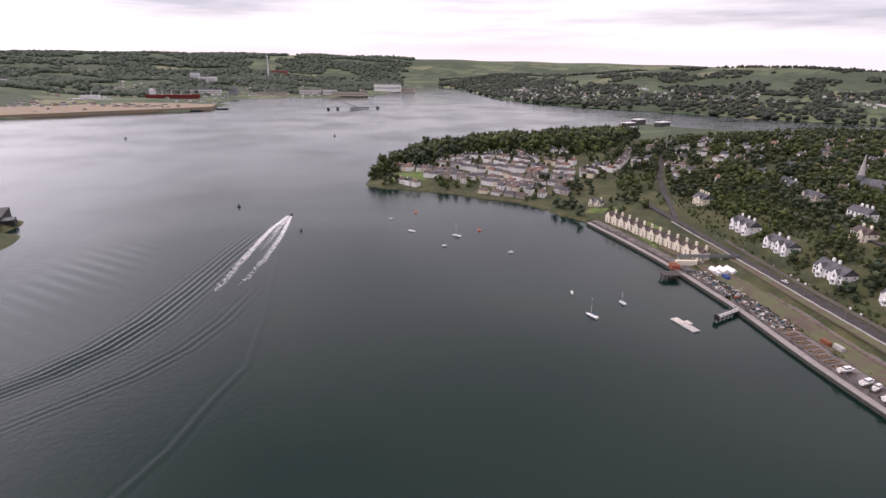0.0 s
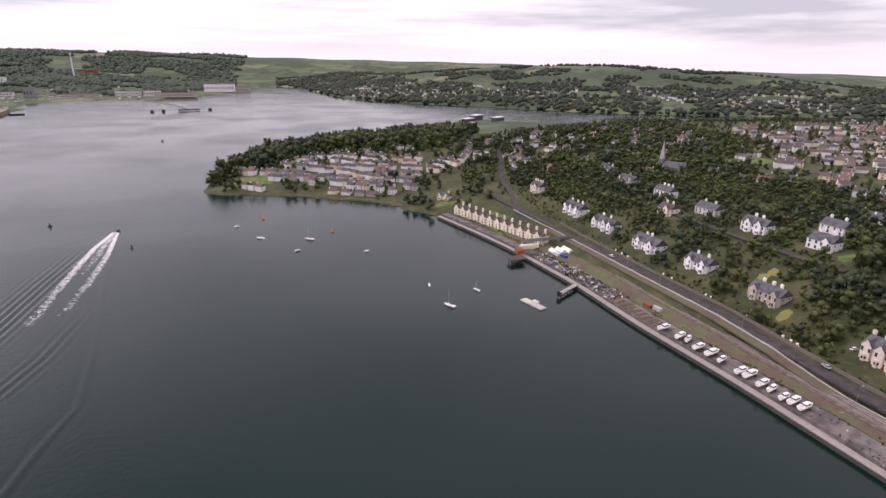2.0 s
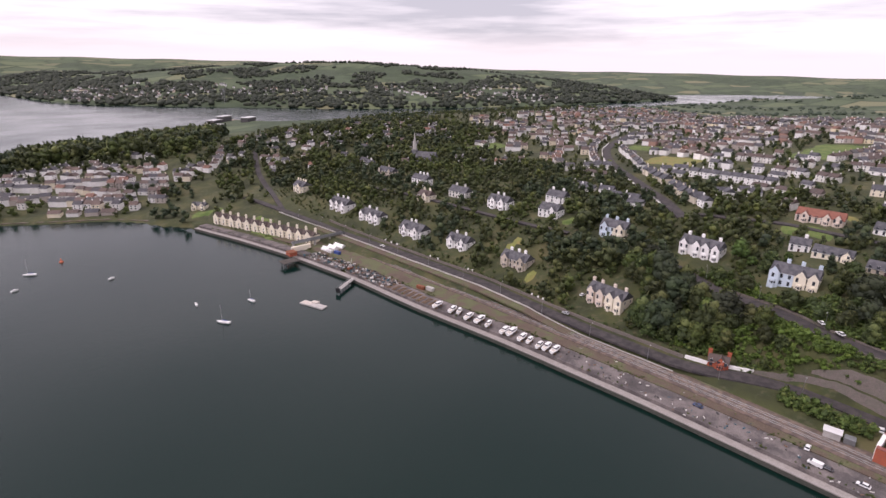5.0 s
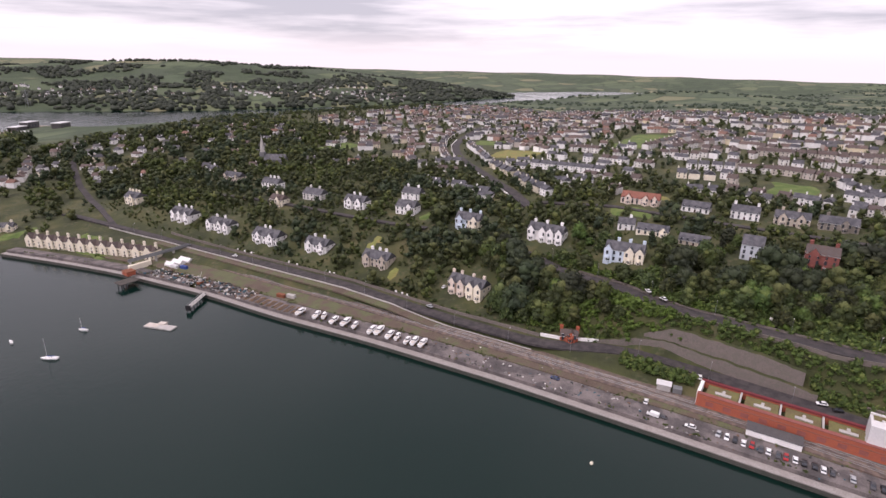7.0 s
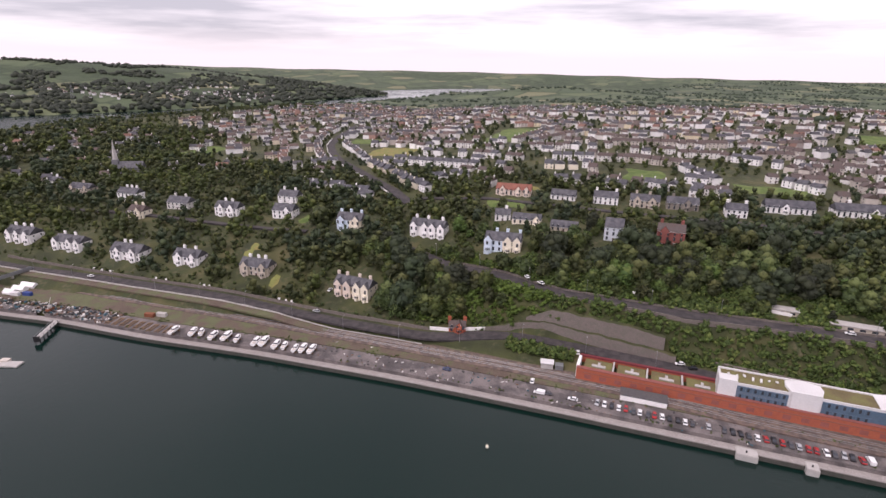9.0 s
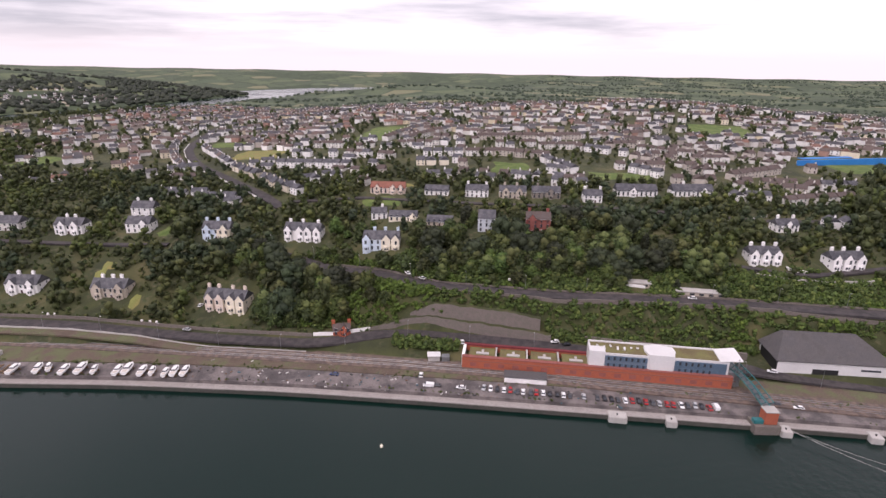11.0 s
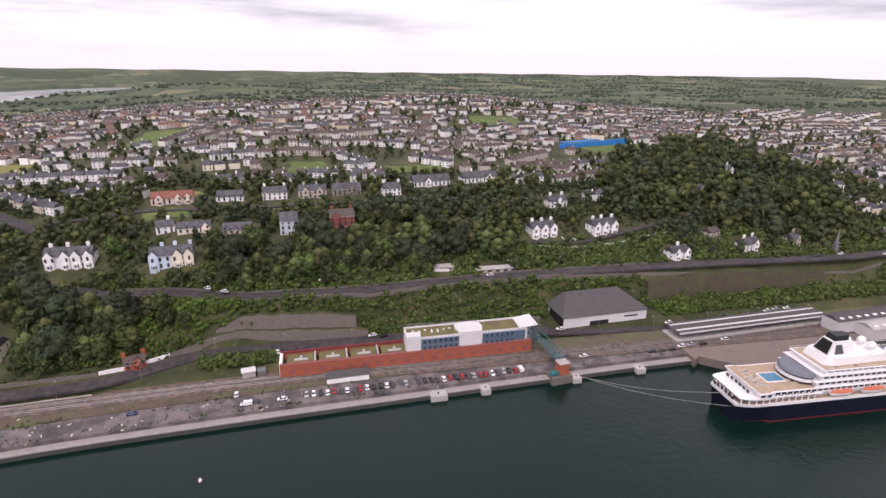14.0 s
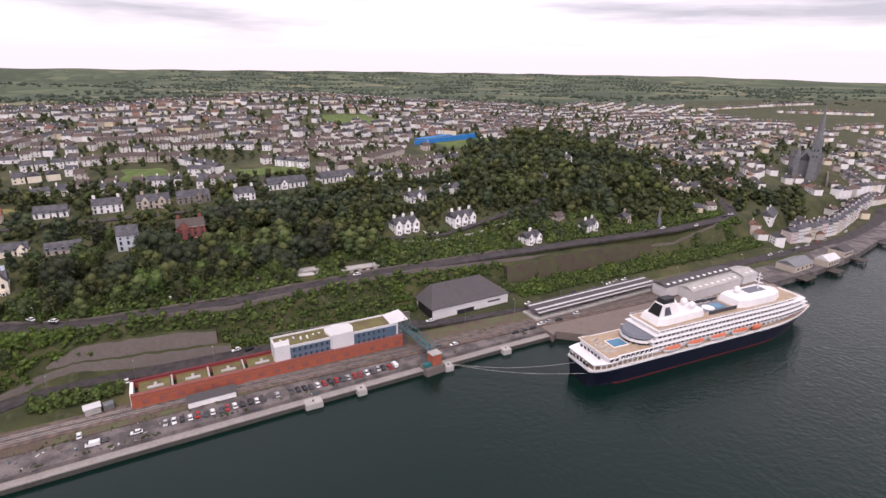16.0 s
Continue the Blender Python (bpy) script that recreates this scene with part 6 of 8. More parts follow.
for k, (x0, x1, y0, y1, h) in enumerate(((-8, 3, -28, 22, 6.5), (3, 14, -34, 34, 7.5), (-6, 10, -50, -34, 6.0))):
    from_box("wall", x0, x1, y0, y1, 0, h, M_CLAD, hall)
    bm = bmesh.new()
    gable(bm, x0, x1, y0 - 0.3, y1 + 0.3, h, h + 2.0, 0.4, along="y")
    part("roof", bm, (M_CONC, M_DARKROOF, M_CONC)[k], hall)
    for j in range(int((y1 - y0) / 6)):
        from_box("roof_light", x0 + 1.5, x0 + 3.2, y0 + 3 + j * 6, y0 + 5.2 + j * 6, h + 0.6, h + 1.25, M_FRAMEWHITE, hall)


# ---- cruise ship ----
M_NAVY = material("navy_hull_paint", (0.006, 0.008, 0.020), 0.3, spread=0.15)
M_SHIPWHITE = material("ship_white_paint", (0.80, 0.78, 0.78), 0.4, spread=0.06)
M_TEAK = material("teak_deck", (0.40, 0.30, 0.21), 0.8, spread=0.18, scale=3)
M_ORANGE = material("orange_lifeboat", (0.60, 0.17, 0.09), 0.5, spread=0.1)
M_POOL = material("pool_water", (0.06, 0.20, 0.32), 0.08, spread=0.15)
M_BOOT = material("red_boot_topping", (0.16, 0.02, 0.02), 0.5, spread=0.15)
M_SHIPGREY = material("grey_awning", (0.17, 0.18, 0.21), 0.8, spread=0.12)


def hull_half(x, z):
    """Half breadth of the hull at a station and height."""
    k = min(max(z / 9.0, 0), 1.6)
    bow_end = 76 + 13 * k
    if x > 30:
        t_ = (x - 30) / (bow_end - 30)
        return 11.2 * max(0.0, 1 - t_ ** (2.0 + 0.5 * k)) if t_ < 1 else 0.0
    if x < -72:
        t_ = (-72 - x) / (14.5 + 2 * k)
        return 11.2 * math.sqrt(max(0.02, 1 - 0.62 * min(t_, 1) ** 3)) * (0.86 + 0.14 * k)
    return 11.2


def loft(bm, x0, x1, zs, steps, clear=0.0, close=True):
    rows = []
    for z in zs:
        bow_end = 76 + 13 * min(max(z / 9.0, 0), 1.6)
        e = min(x1, bow_end - 0.02)
        xs_ = [x0 + (e - x0) * k / steps for k in range(steps + 1)]
        port = [(x, max(hull_half(x, z) - clear, 0.05), z) for x in xs_]
        rows.append([bm.verts.new(c) for c in port] + [bm.verts.new((x, -y, z_)) for x, y, z_ in reversed(port)])
    n = len(rows[0])
    for a, b in zip(rows, rows[1:]):
        for i in range(n):
            j = (i + 1) % n
            bm.faces.new((a[i], a[j], b[j], b[i]))
    if close:
        bm.faces.new(rows[-1])
        bm.faces.new(rows[0][::-1])
    bmesh.ops.recalc_face_normals(bm, faces=bm.faces)


def cruise_ship():
    top = thing("cruise_ship", 175.2, -259, 0, -93.4, "white cruise ship with a navy hull moored at the quay", "ship")
    bm = bmesh.new()
    loft(bm, -86, 92, [-2.5, 0.9, 4, 8.4], 50)
    part("hull", bm, M_NAVY, top, "navy blue painted hull")
    bm = bmesh.new()
    loft(bm, -86, 92, [0.1, 0.55], 50, clear=-0.06)
    part("boot_stripe", bm, M_BOOT, top, "dark red waterline stripe")
    bm = bmesh.new()
    loft(bm, -70, 60, [2.1, 2.35], 40, clear=-0.12)
    part("rubbing_strake", bm, M_NAVY, top)
    bm = bmesh.new()
    loft(bm, -86.5, 93, [8.4, 9.6], 50, clear=-0.1)
    part("bulwark", bm, M_SHIPWHITE, top, "white rail band above the hull")
    bm = bmesh.new()
    loft(bm, -85, 93, [9.55, 9.75], 50, clear=0.6)
    part("promenade_deck", bm, M_TEAK, top, "tan teak deck")
    # white decks stepping back
    levels = [(-80, 74, 9.7, 12.4, 2.6), (-77, 72, 12.7, 15.2, 0.5), (-50, 70, 15.5, 18.0, 0.6), (-48, 67, 18.3, 20.8, 0.8), (-46, 60, 21.0, 23.0, 1.4)]
    for x0, x1, z0, z1, c in levels:
        bm = bmesh.new()
        loft(bm, x0, x1, [z0, z1], 40, clear=c)
        part("deckhouse", bm, M_SHIPWHITE, top)
        bm = bmesh.new()
        loft(bm, x0 - 1.2, x1 + 2.5, [z1, z1 + 0.32], 40, clear=c - 0.7)
        part("deck_edge", bm, M_SHIPWHITE, top)
    # window and balcony openings
    wm = bpy.data.meshes.new("cabin_window")
    bm = bmesh.new()
    box(bm, -0.95, 0.95, -0.06, 0.06, 0, 1.45)
    bm.to_mesh(wm)
    bm.free()
    wm.materials.append(M_GLASS)
    dm = bpy.data.meshes.new("balcony_divider")
    bm = bmesh.new()
    box(bm, -0.28, 0.28, -0.14, 0.14, 0, 1.7)
    bm.to_mesh(dm)
    bm.free()
    dm.materials.append(M_SHIPWHITE)
    for x0, x1, z0, z1, c in levels[1:]:
        bm = bmesh.new()
        loft(bm, x0 + 1.5, x1 - 2.5, [z0 + 1.05, z1 - 0.25], 40, clear=c - 0.07)
        part("window_band", bm, M_GLASS, top, "dark recessed band of cabin windows")
    for li, (x0, x1, z0, z1, c) in enumerate(levels):
        step = 3.0 if li else 4.0
        for k in range(int((x1 - x0 - 8) / step)):
            x = x0 + 4 + k * step
            if li == 0 and -46 < x < 34:
                continue
            h0, h1 = hull_half(x - 1, z0) - c, hull_half(x + 1, z0) - c
            if h0 < 1.5:
                continue
            ang = math.degrees(math.atan2(h1 - h0, 2))
            for s_ in (-1, 1):
                if li:
                    piece("balcony_divider", dm, top, pose(x, s_ * ((h0 + h1) / 2 + 0.16), z0 + 0.75, 0, 0, ang * s_))
                else:
                    piece("cabin_window", wm, top, pose(x, s_ * ((h0 + h1) / 2 + 0.05), z0 + 0.55, 0, 0, ang * s_))
    # open gallery round the stern, its deck edge carried on white posts
    bm = bmesh.new()
    loft(bm, -85.6, -46, [12.3, 12.75], 30, clear=0.1)
    part("gallery_roof", bm, M_SHIPWHITE, top)
    bm = bmesh.new()
    loft(bm, -80.3, -46, [10.2, 12.1], 20, clear=2.5)
    part("gallery_glazing", bm, M_GLASS, top, "dark windows in the stern gallery")
    pm = bpy.data.meshes.new("gallery_post")
    bm = bmesh.new()
    box(bm, -0.22, 0.22, -0.22, 0.22, 0, 2.9)
    bm.to_mesh(pm)
    bm.free()
    pm.materials.append(M_SHIPWHITE)
    for k in range(12):
        x = -84.5 + k * 3.2
        for s_ in (-1, 1):
            piece("gallery_post", pm, top, pose(x, s_ * (hull_half(x, 10) - 0.4), 9.5))
    for k in range(5):
        piece("gallery_post", pm, top, pose(-86.0, -5.6 + k * 2.8, 9.5, 0, -8, 0))
    for k in range(9):
        for s_ in (-1, 1):
            piece("cabin_window", wm, top, pose(-76 + k * 3.1, s_ * (hull_half(-76 + k * 3.1, 13) - 0.42), 13.2, 0, 0, 0))
    # stern terraces
    for z, x, w in ((10.4, -86.3, 8.2), (13.4, -79.9, 9.0)):
        for k in range(6):
            piece("cabin_window", wm, top, pose(x + 0.2 - 0.15 * abs(k - 2.5), -w * 0.75 + k * w * 0.3, z, 0, 0, 90))
    bm = bmesh.new()
    loft(bm, -77.8, -46, [15.4, 15.62], 20, clear=0.6)
    part("aft_deck", bm, M_TEAK, top, "tan teak aft deck")
    from_box("pool", -68, -59.5, -3.6, 3.0, 15.7, 15.86, M_POOL, top, "blue swimming pool on the aft deck")
    from_box("pool_rim", -68.6, -58.9, -4.2, 3.6, 15.5, 15.8, M_SHIPWHITE, top)
    bm = bmesh.new()
    for k in range(12):
        a0 = math.pi * 0.5 + math.pi * k / 11
        bm.verts.new((-50 + 8.5 * math.cos(a0), 9.3 * math.sin(a0), 19.2))
    ring = list(bm.verts)
    up = [bm.verts.new((v.co.x * 0.985, v.co.y * 0.93, 20.6)) for v in ring]
    for a, b, c, d_ in zip(ring, ring[1:], up[1:], up):
        bm.faces.new((a, b, c, d_))
    bm.faces.new(up)
    part("awning", bm, M_SHIPGREY, top, "grey rounded awning over the aft terrace")
    bm = bmesh.new()
    prism(bm, [(-50 + 8.0 * math.cos(math.pi * (0.5 + k / 11)), 8.7 * math.sin(math.pi * (0.5 + k / 11))) for k in range(12)], 15.4, 19.1)
    part("aft_lounge", bm, M_GLASS, top, "dark glazed rounded lounge")
    bm = bmesh.new()
    prism(bm, [(-50 + 8.8 * math.cos(math.pi * (0.5 + k / 11)), 9.5 * math.sin(math.pi * (0.5 + k / 11))) for k in range(12)], 17.1, 18.3)
    part("lounge_band", bm, M_SHIPWHITE, top)
    bm = bmesh.new()
    loft(bm, -46, 62, [23.3, 23.5], 40, clear=1.4)
    part("sun_deck", bm, M_TEAK, top, "tan teak sun deck")
    # rails round the sun deck
    bm = bmesh.new()
    loft(bm, -47, 63, [24.3, 24.45], 40, clear=0.9, close=False)
    part("rail", bm, M_SHIPWHITE, top)
    # funnel and its house
    bm = bmesh.new()
    prism(bm, [(-44, -6), (-39, -7.5), (-12, -6.5), (-9, -4.5), (-9, 4.5), (-12, 6.5), (-39, 7.5), (-44, 6)], 23.5, 26.8, inset=0.08)
    part("funnel_house", bm, M_SHIPWHITE, top)
    bm = bmesh.new()
    prism(bm, [(-41, -4.6), (-27, -4.2), (-24, 0), (-27, 4.2), (-41, 4.6)], 26.8, 33.0, inset=0.34)
    part("funnel", bm, M_SHIPWHITE, top, "white tapered funnel")
    bm = bmesh.new()
    v = [bm.verts.new(c) for c in ((-41.15, -3.9, 27.3), (-41.15, 3.9, 27.3), (-38.4, 2.7, 32.6), (-38.4, -2.7, 32.6))]
    bm.faces.new(v)
    bmesh.ops.solidify(bm, geom=bm.faces[:], thickness=0.2)
    part("funnel_panel", bm, M_BLACK, top, "black funnel back panel")
    for s_ in (-1, 1):
        bm = bmesh.new()
        v = [bm.verts.new(c) for c in ((-38, s_ * 4.6, 27.4), (-33, s_ * 4.5, 27.4), (-34, s_ * 3.4, 31.5), (-37, s_ * 3.4, 31.5))]
        bm.faces.new(v)
        bmesh.ops.solidify(bm, geom=bm.faces[:], thickness=0.2)
        part("funnel_vent", bm, M_SHIPGREY, top)
    bm = bmesh.new()
    prism(bm, [(-37.5, -2.6), (-30, -2.4), (-28.5, 0), (-30, 2.4), (-37.5, 2.6)], 33.0, 35.4, inset=0.1)
    part("funnel_cap", bm, M_BLACK, top, "black funnel cap")
    for x, y in ((-17, -2.6), (-17, 2.8), (24, 3.0)):
        bm = bmesh.new()
        bmesh.ops.create_uvsphere(bm, u_segments=14, v_segments=9, radius=1.9, matrix=Matrix.Translation((x, y, 29.4)))
        rod(bm, (x, y, 26), (x, y, 28), 0.9, 0.7, n=8)
        part("radome", bm, M_SHIPWHITE, top, "white radar dome", smooth=True)
    # pool deck between the houses
    from_box("pool_well", -7, 12, -6.5, 6.5, 23.3, 23.62, M_SHIPGREY, top, "grey midship pool deck")
    bm = bmesh.new()
    rod(bm, (-1, 0, 23.55), (-1, 0, 24.0), 3.4, 3.4, n=20)
    part("spa_pool", bm, M_SHIPWHITE, top)
    from_box("pool", 3, 9, -3, 3, 23.6, 23.9, M_POOL, top, "small midship pool")
    for s_ in (-1, 1):
        from_box("screen", -8, 13, s_ * 6.6 - 0.15, s_ * 6.6 + 0.15, 23.5, 25.6, M_GLASS, top, "dark glass wind screen")
    # forward house with the bridge
    bm = bmesh.new()
    prism(bm, [(14, -6.5), (20, -8), (42, -8), (50, -5), (53, 0), (50, 5), (42, 8), (20, 8), (14, 6.5)], 23.5, 27.2, inset=0.06)
    part("forward_house", bm, M_SHIPWHITE, top)
    bm = bmesh.new()
    prism(bm, [(24, -5), (42, -6), (48, 0), (42, 6), (24, 5)], 27.2, 29.0, inset=0.12)
    part("upper_house", bm, M_SHIPWHITE, top)
    from_box("roof_panel", 26, 40, -3, 3, 29.0, 29.2, M_SHIPGREY, top)
    bm = bmesh.new()
    rod(bm, (37, 0, 29), (36.4, 0, 39), 0.6, 0.18, n=8)
    for z, w in ((33, 2.6), (35.5, 1.8), (37.5, 1.0)):
        box(bm, 36.2, 37.2, -w, w, z, z + 0.25)
    part("radar_mast", bm, M_SHIPWHITE, top, "white radar mast")
    bm = bmesh.new()
    loft(bm, 55, 67, [20.9, 21.3], 10, clear=-0.4)
    part("bridge_wing", bm, M_SHIPWHITE, top)
    bm = bmesh.new()
    loft(bm, 60, 91, [9.9, 10.1], 20, clear=0.9)
    part("foredeck", bm, material("foredeck_paint", (0.42, 0.30, 0.27), 0.8, spread=0.15), top, "reddish foredeck at the bow")
    for x in (76, 80):
        bm = bmesh.new()
        rod(bm, (x, -1.2, 10), (x, 1.2, 10.9), 0.6, n=8)
        part("winch", bm, M_METAL, top)
    # lifeboats with their davits
    for x in (-36, -19.5, -3, 13.5, 27):
        for s_ in (-1, 1):
            boat = new("lifeboat")
            boat.parent = top
            boat.matrix_basis = pose(x, s_ * 10.6, 11.0)
            L_ = 12.0 if x < 20 else 7.5
            bm = bmesh.new()
            rows = []
            for z, w, l in ((-0.9, 0.4, 0.8), (0.3, 1.6, 0.96), (1.2, 1.75, 1.0)):
                rows.append([bm.verts.new((L_ / 2 * l * math.cos(a), w * math.sin(a) * (1 if abs(math.cos(a)) < 0.9 else 0.85), z)) for a in [2 * math.pi * k / 14 for k in range(14)]])
            for a, b in zip(rows, rows[1:]):
                for i in range(14):
                    bm.faces.new((a[i], a[(i + 1) % 14], b[(i + 1) % 14], b[i]))
            bm.faces.new(rows[0][::-1]), bm.faces.new(rows[-1])
            part("boat_hull", bm, M_SHIPWHITE if x < 20 else M_ORANGE, boat, smooth=False)
            bm = bmesh.new()
            rows = []
            for z, w, l in ((1.2, 1.75, 1.0), (1.9, 1.5, 0.9), (2.5, 0.8, 0.7)):
                rows.append([bm.verts.new((L_ / 2 * l * math.cos(a), w * math.sin(a), z)) for a in [2 * math.pi * k / 14 for k in range(14)]])
            for a, b in zip(rows, rows[1:]):
                for i in range(14):
                    bm.faces.new((a[i], a[(i + 1) % 14], b[(i + 1) % 14], b[i]))
            bm.faces.new(rows[-1])
            part("boat_cover", bm, M_ORANGE, boat, "orange enclosed lifeboat canopy")
            for dx in (-3.6, 3.6):
                bm = bmesh.new()
                rod(bm, (x + dx, s_ * 8.8, 9.8), (x + dx, s_ * 10.8, 14.4), 0.25, 0.2, n=5)
                part("davit", bm, M_SHIPWHITE, top)
    # deck chairs in rows, too small to count
    bm = bmesh.new()
    q_ = random.Random(3)
    for k in range(120):
        x, y, z = q_.choice(((q_.uniform(-76, -70), q_.uniform(-7, 7), 15.62), (q_.uniform(-58, -52), q_.uniform(-8, 8), 15.62), (q_.uniform(-8, 12), q_.choice((-5.6, 5.6)) + q_.uniform(-0.6, 0.6), 23.62),
                             (q_.uniform(-45, 55), q_.choice((-8.6, 8.6)), 23.5)))
        if abs(y) < hull_half(x, z) - 2.2:
            box(bm, x - 0.9, x + 0.9, y - 0.3, y + 0.3, z, z + 0.4)
    part("deck_clutter", bm, M_BEIGE, top, "rows of small deck chairs", kind="stuff")


cruise_ship()
for a, b in (((216.7, -119, 3.3), (183, -173, 7.8)), ((216.7, -119, 3.3), (172, -176, 7.0))):
    bm = bmesh.new()
    pts_ = [Vector(a).lerp(Vector(b), k / 10) - Vector((0, 0, 2.6 * math.sin(math.pi * k / 10))) for k in range(11)]
    for p, q_ in zip(pts_, pts_[1:]):
        rod(bm, p, q_, 0.07, n=5)
    finish("mooring_rope", bm, M_CONC, None, "pale slack mooring rope from ship to quay", "rope", "mooring ropes")


# ---- cars ----
PAINTS = [material("car_paint_" + n, c, 0.3, spread=0.05) for n, c in (("white", (0.75, 0.75, 0.75)), ("silver", (0.38, 0.39, 0.40)), ("black", (0.015, 0.015, 0.018)), ("red", (0.35, 0.02, 0.02)), ("blue", (0.03, 0.05, 0.12)), ("dark_grey", (0.06, 0.06, 0.065)))]
M_TYRE = material("tyre_rubber", (0.015, 0.015, 0.015), 0.9)


def car_kind(paint, label, van=False):
    top = thing("van" if van else "car", 0, 0, 0, 0, label, "van" if van else "car", "parked cars")
    L_, W_, H_ = (5.2, 2.0, 2.1) if van else (4.5, 1.85, 1.5)
    bm = bmesh.new()
    prof = [(-L_ / 2, 0.35), (-L_ / 2, 0.85), (-L_ / 2 + 0.25, 0.98), (L_ / 2 - 0.9, 0.92), (L_ / 2 - 0.05, 0.75), (L_ / 2, 0.35)]
    if van:
        prof = [(-L_ / 2, 0.35), (-L_ / 2, H_), (L_ / 2 - 1.5, H_), (L_ / 2 - 0.7, 1.15), (L_ / 2, 0.95), (L_ / 2, 0.35)]
    l = [bm.verts.new((x, -W_ / 2, z)) for x, z in prof]
    r = [bm.verts.new((x, W_ / 2, z)) for x, z in prof]
    n = len(prof)
    for i in range(n):
        bm.faces.new((l[i], l[(i + 1) % n], r[(i + 1) % n], r[i]))
    bm.faces.new(l[::-1]), bm.faces.new(r)
    bmesh.ops.recalc_face_normals(bm, faces=bm.faces)
    bmesh.ops.bevel(bm, geom=bm.edges[:], offset=0.07, segments=1, affect="EDGES")
    part("body", bm, paint, top)
    if not van:
        bm = bmesh.new()
        prof = [(-L_ / 2 + 0.35, 0.95, 0.86), (-L_ / 2 + 0.85, H_, 0.66), (0.35, H_, 0.66), (1.15, 0.92, 0.84)]
        l = [bm.verts.new((x, -w, z)) for x, z, w in prof]
        r = [bm.verts.new((x, w, z)) for x, z, w in prof]
        for i in range(4):
            bm.faces.new((l[i], l[(i + 1) % 4], r[(i + 1) % 4], r[i]))
        bm.faces.new(l[::-1]), bm.faces.new(r)
        bmesh.ops.recalc_face_normals(bm, faces=bm.faces)
        part("glasshouse", bm, M_GLASS, top, "dark car glass")
        from_box("roof", -L_ / 2 + 0.85, 0.4, -0.68, 0.68, H_ - 0.03, H_ + 0.06, paint, top)
    else:
        from_box("windscreen", L_ / 2 - 1.42, L_ / 2 - 0.72, -0.85, 0.85, 1.3, 1.95, M_GLASS, top)
    for x in (-L_ * 0.31, L_ * 0.31):
        for s_ in (-1, 1):
            bm = bmesh.new()
            rod(bm, (x, s_ * (W_ / 2 - 0.2), 0.33), (x, s_ * (W_ / 2 + 0.02), 0.33), 0.33, n=10)
            part("wheel", bm, M_TYRE, top)
    return top


CARS = [car_kind(PAINTS[0], "white parked hatchback car"), car_kind(PAINTS[1], "silver parked saloon car"), car_kind(PAINTS[2], "black parked saloon car"), car_kind(PAINTS[3], "red parked hatchback car"),
        car_kind(PAINTS[4], "dark blue parked car"), car_kind(PAINTS[5], "dark grey parked car"), car_kind(PAINTS[0], "white parked delivery van", True)]
spots = [(223.2, 36.8, 88, 6), (224.0, 33.2, 90, 5), (224, 21.5, 92, 0), (232, 42, 5, 0)]
row = [1, 0, 2, 0, 3, 5, 0, 5, 3, 0, 2, 2, 0, 5, None, 1, None, 5, 2, 2, 5, 0, 3, 2, 3, 5, 1, 3, 3, 0, 5, 1, 2, 3, 6]
rq = random.Random(2)
for k, c in enumerate(row):
    if c is not None:
        spots.append((225.0 + 0.012 * k + rq.uniform(-0.4, 0.4), 10.5 - k * 3.05 + rq.uniform(-0.25, 0.25), 90 - 90 + rq.uniform(-5, 5) + (180 if rq.random() < 0.4 else 0), c))
spots += [(231, -130, 88, 0), (232.5, -121, 95, 5), (228, -168, 92, 2), (228, -174, 92, 5), (228, -180, 92, 2), (229.5, -187, 92, 0), (230, -193, 92, 1), (229, -200, 92, 2), (232, -216, 80, 0),
          (252, -164 - 30, 92, 0), (252.5, -230, 92, 2), (252, -247, 92, 5), (253, -262, 92, 0), (254, -269, 92, 1), (254, -277, 92, 0), (250, -290, 92, 2), (256, -128, 80, 0), (268, -24, 105, 0), (266.5, -30, 105, 2)]
ROADCARS = [(250, 176, 88, 1), (237, 346, 97, 0), (294, -98, 89, 0), (296, 53, 60, 0), (299, 62, 40, 0), (262, 25, 10, 0), (288, -330, 85, 5), (290, -352, 95, 0), (284, -384, 100, 0), (293, -430, 70, 2), (296, -443, 65, 0), (308, -458, 35, 5),
            (247, -430, 90, 0), (248, -445, 90, 1), (247, -460, 90, 2), (249, -470, 92, 0), (249, -484, 92, 0), (250, -500, 92, 3), (252, -515, 92, 1), (258, -560, 110, 0), (272, 168 + 12, 0, 0), (262, 405, 20, 1)]


def top_at(x, y):
    """Height of the yard, verge or road surface at a place."""
    s_ = x - coast_x(y)
    z = ground_at(x, y)
    if s_ < 21.5:
        return max(z, 4.3)
    return max(z, 4.7) if s_ < 53.5 and -345 < y < 440 else z


first = set()
for x, y, turn, c in spots + ROADCARS:
    on = on_road(x, y, 0)
    z = max(top_at(x, y), ground_at(x + 5, y) + 0.35, ground_at(x - 5, y) + 0.35) if on else top_at(x, y)
    if 186 < x < 236 and -372 < y < -186 and x < 232:
        z = 4.75 if x > 228 else 4.6
    m = pose(x, y, z, 0, 0, turn)
    if c in first:
        copy_thing(CARS[c], m)
    else:
        first.add(c)
        CARS[c].matrix_basis = m
for i, ob in enumerate(CARS):
    if i not in first:
        ob.matrix_basis = pose(226, 60 + 6 * i, 4.3, 0, 0, 90)


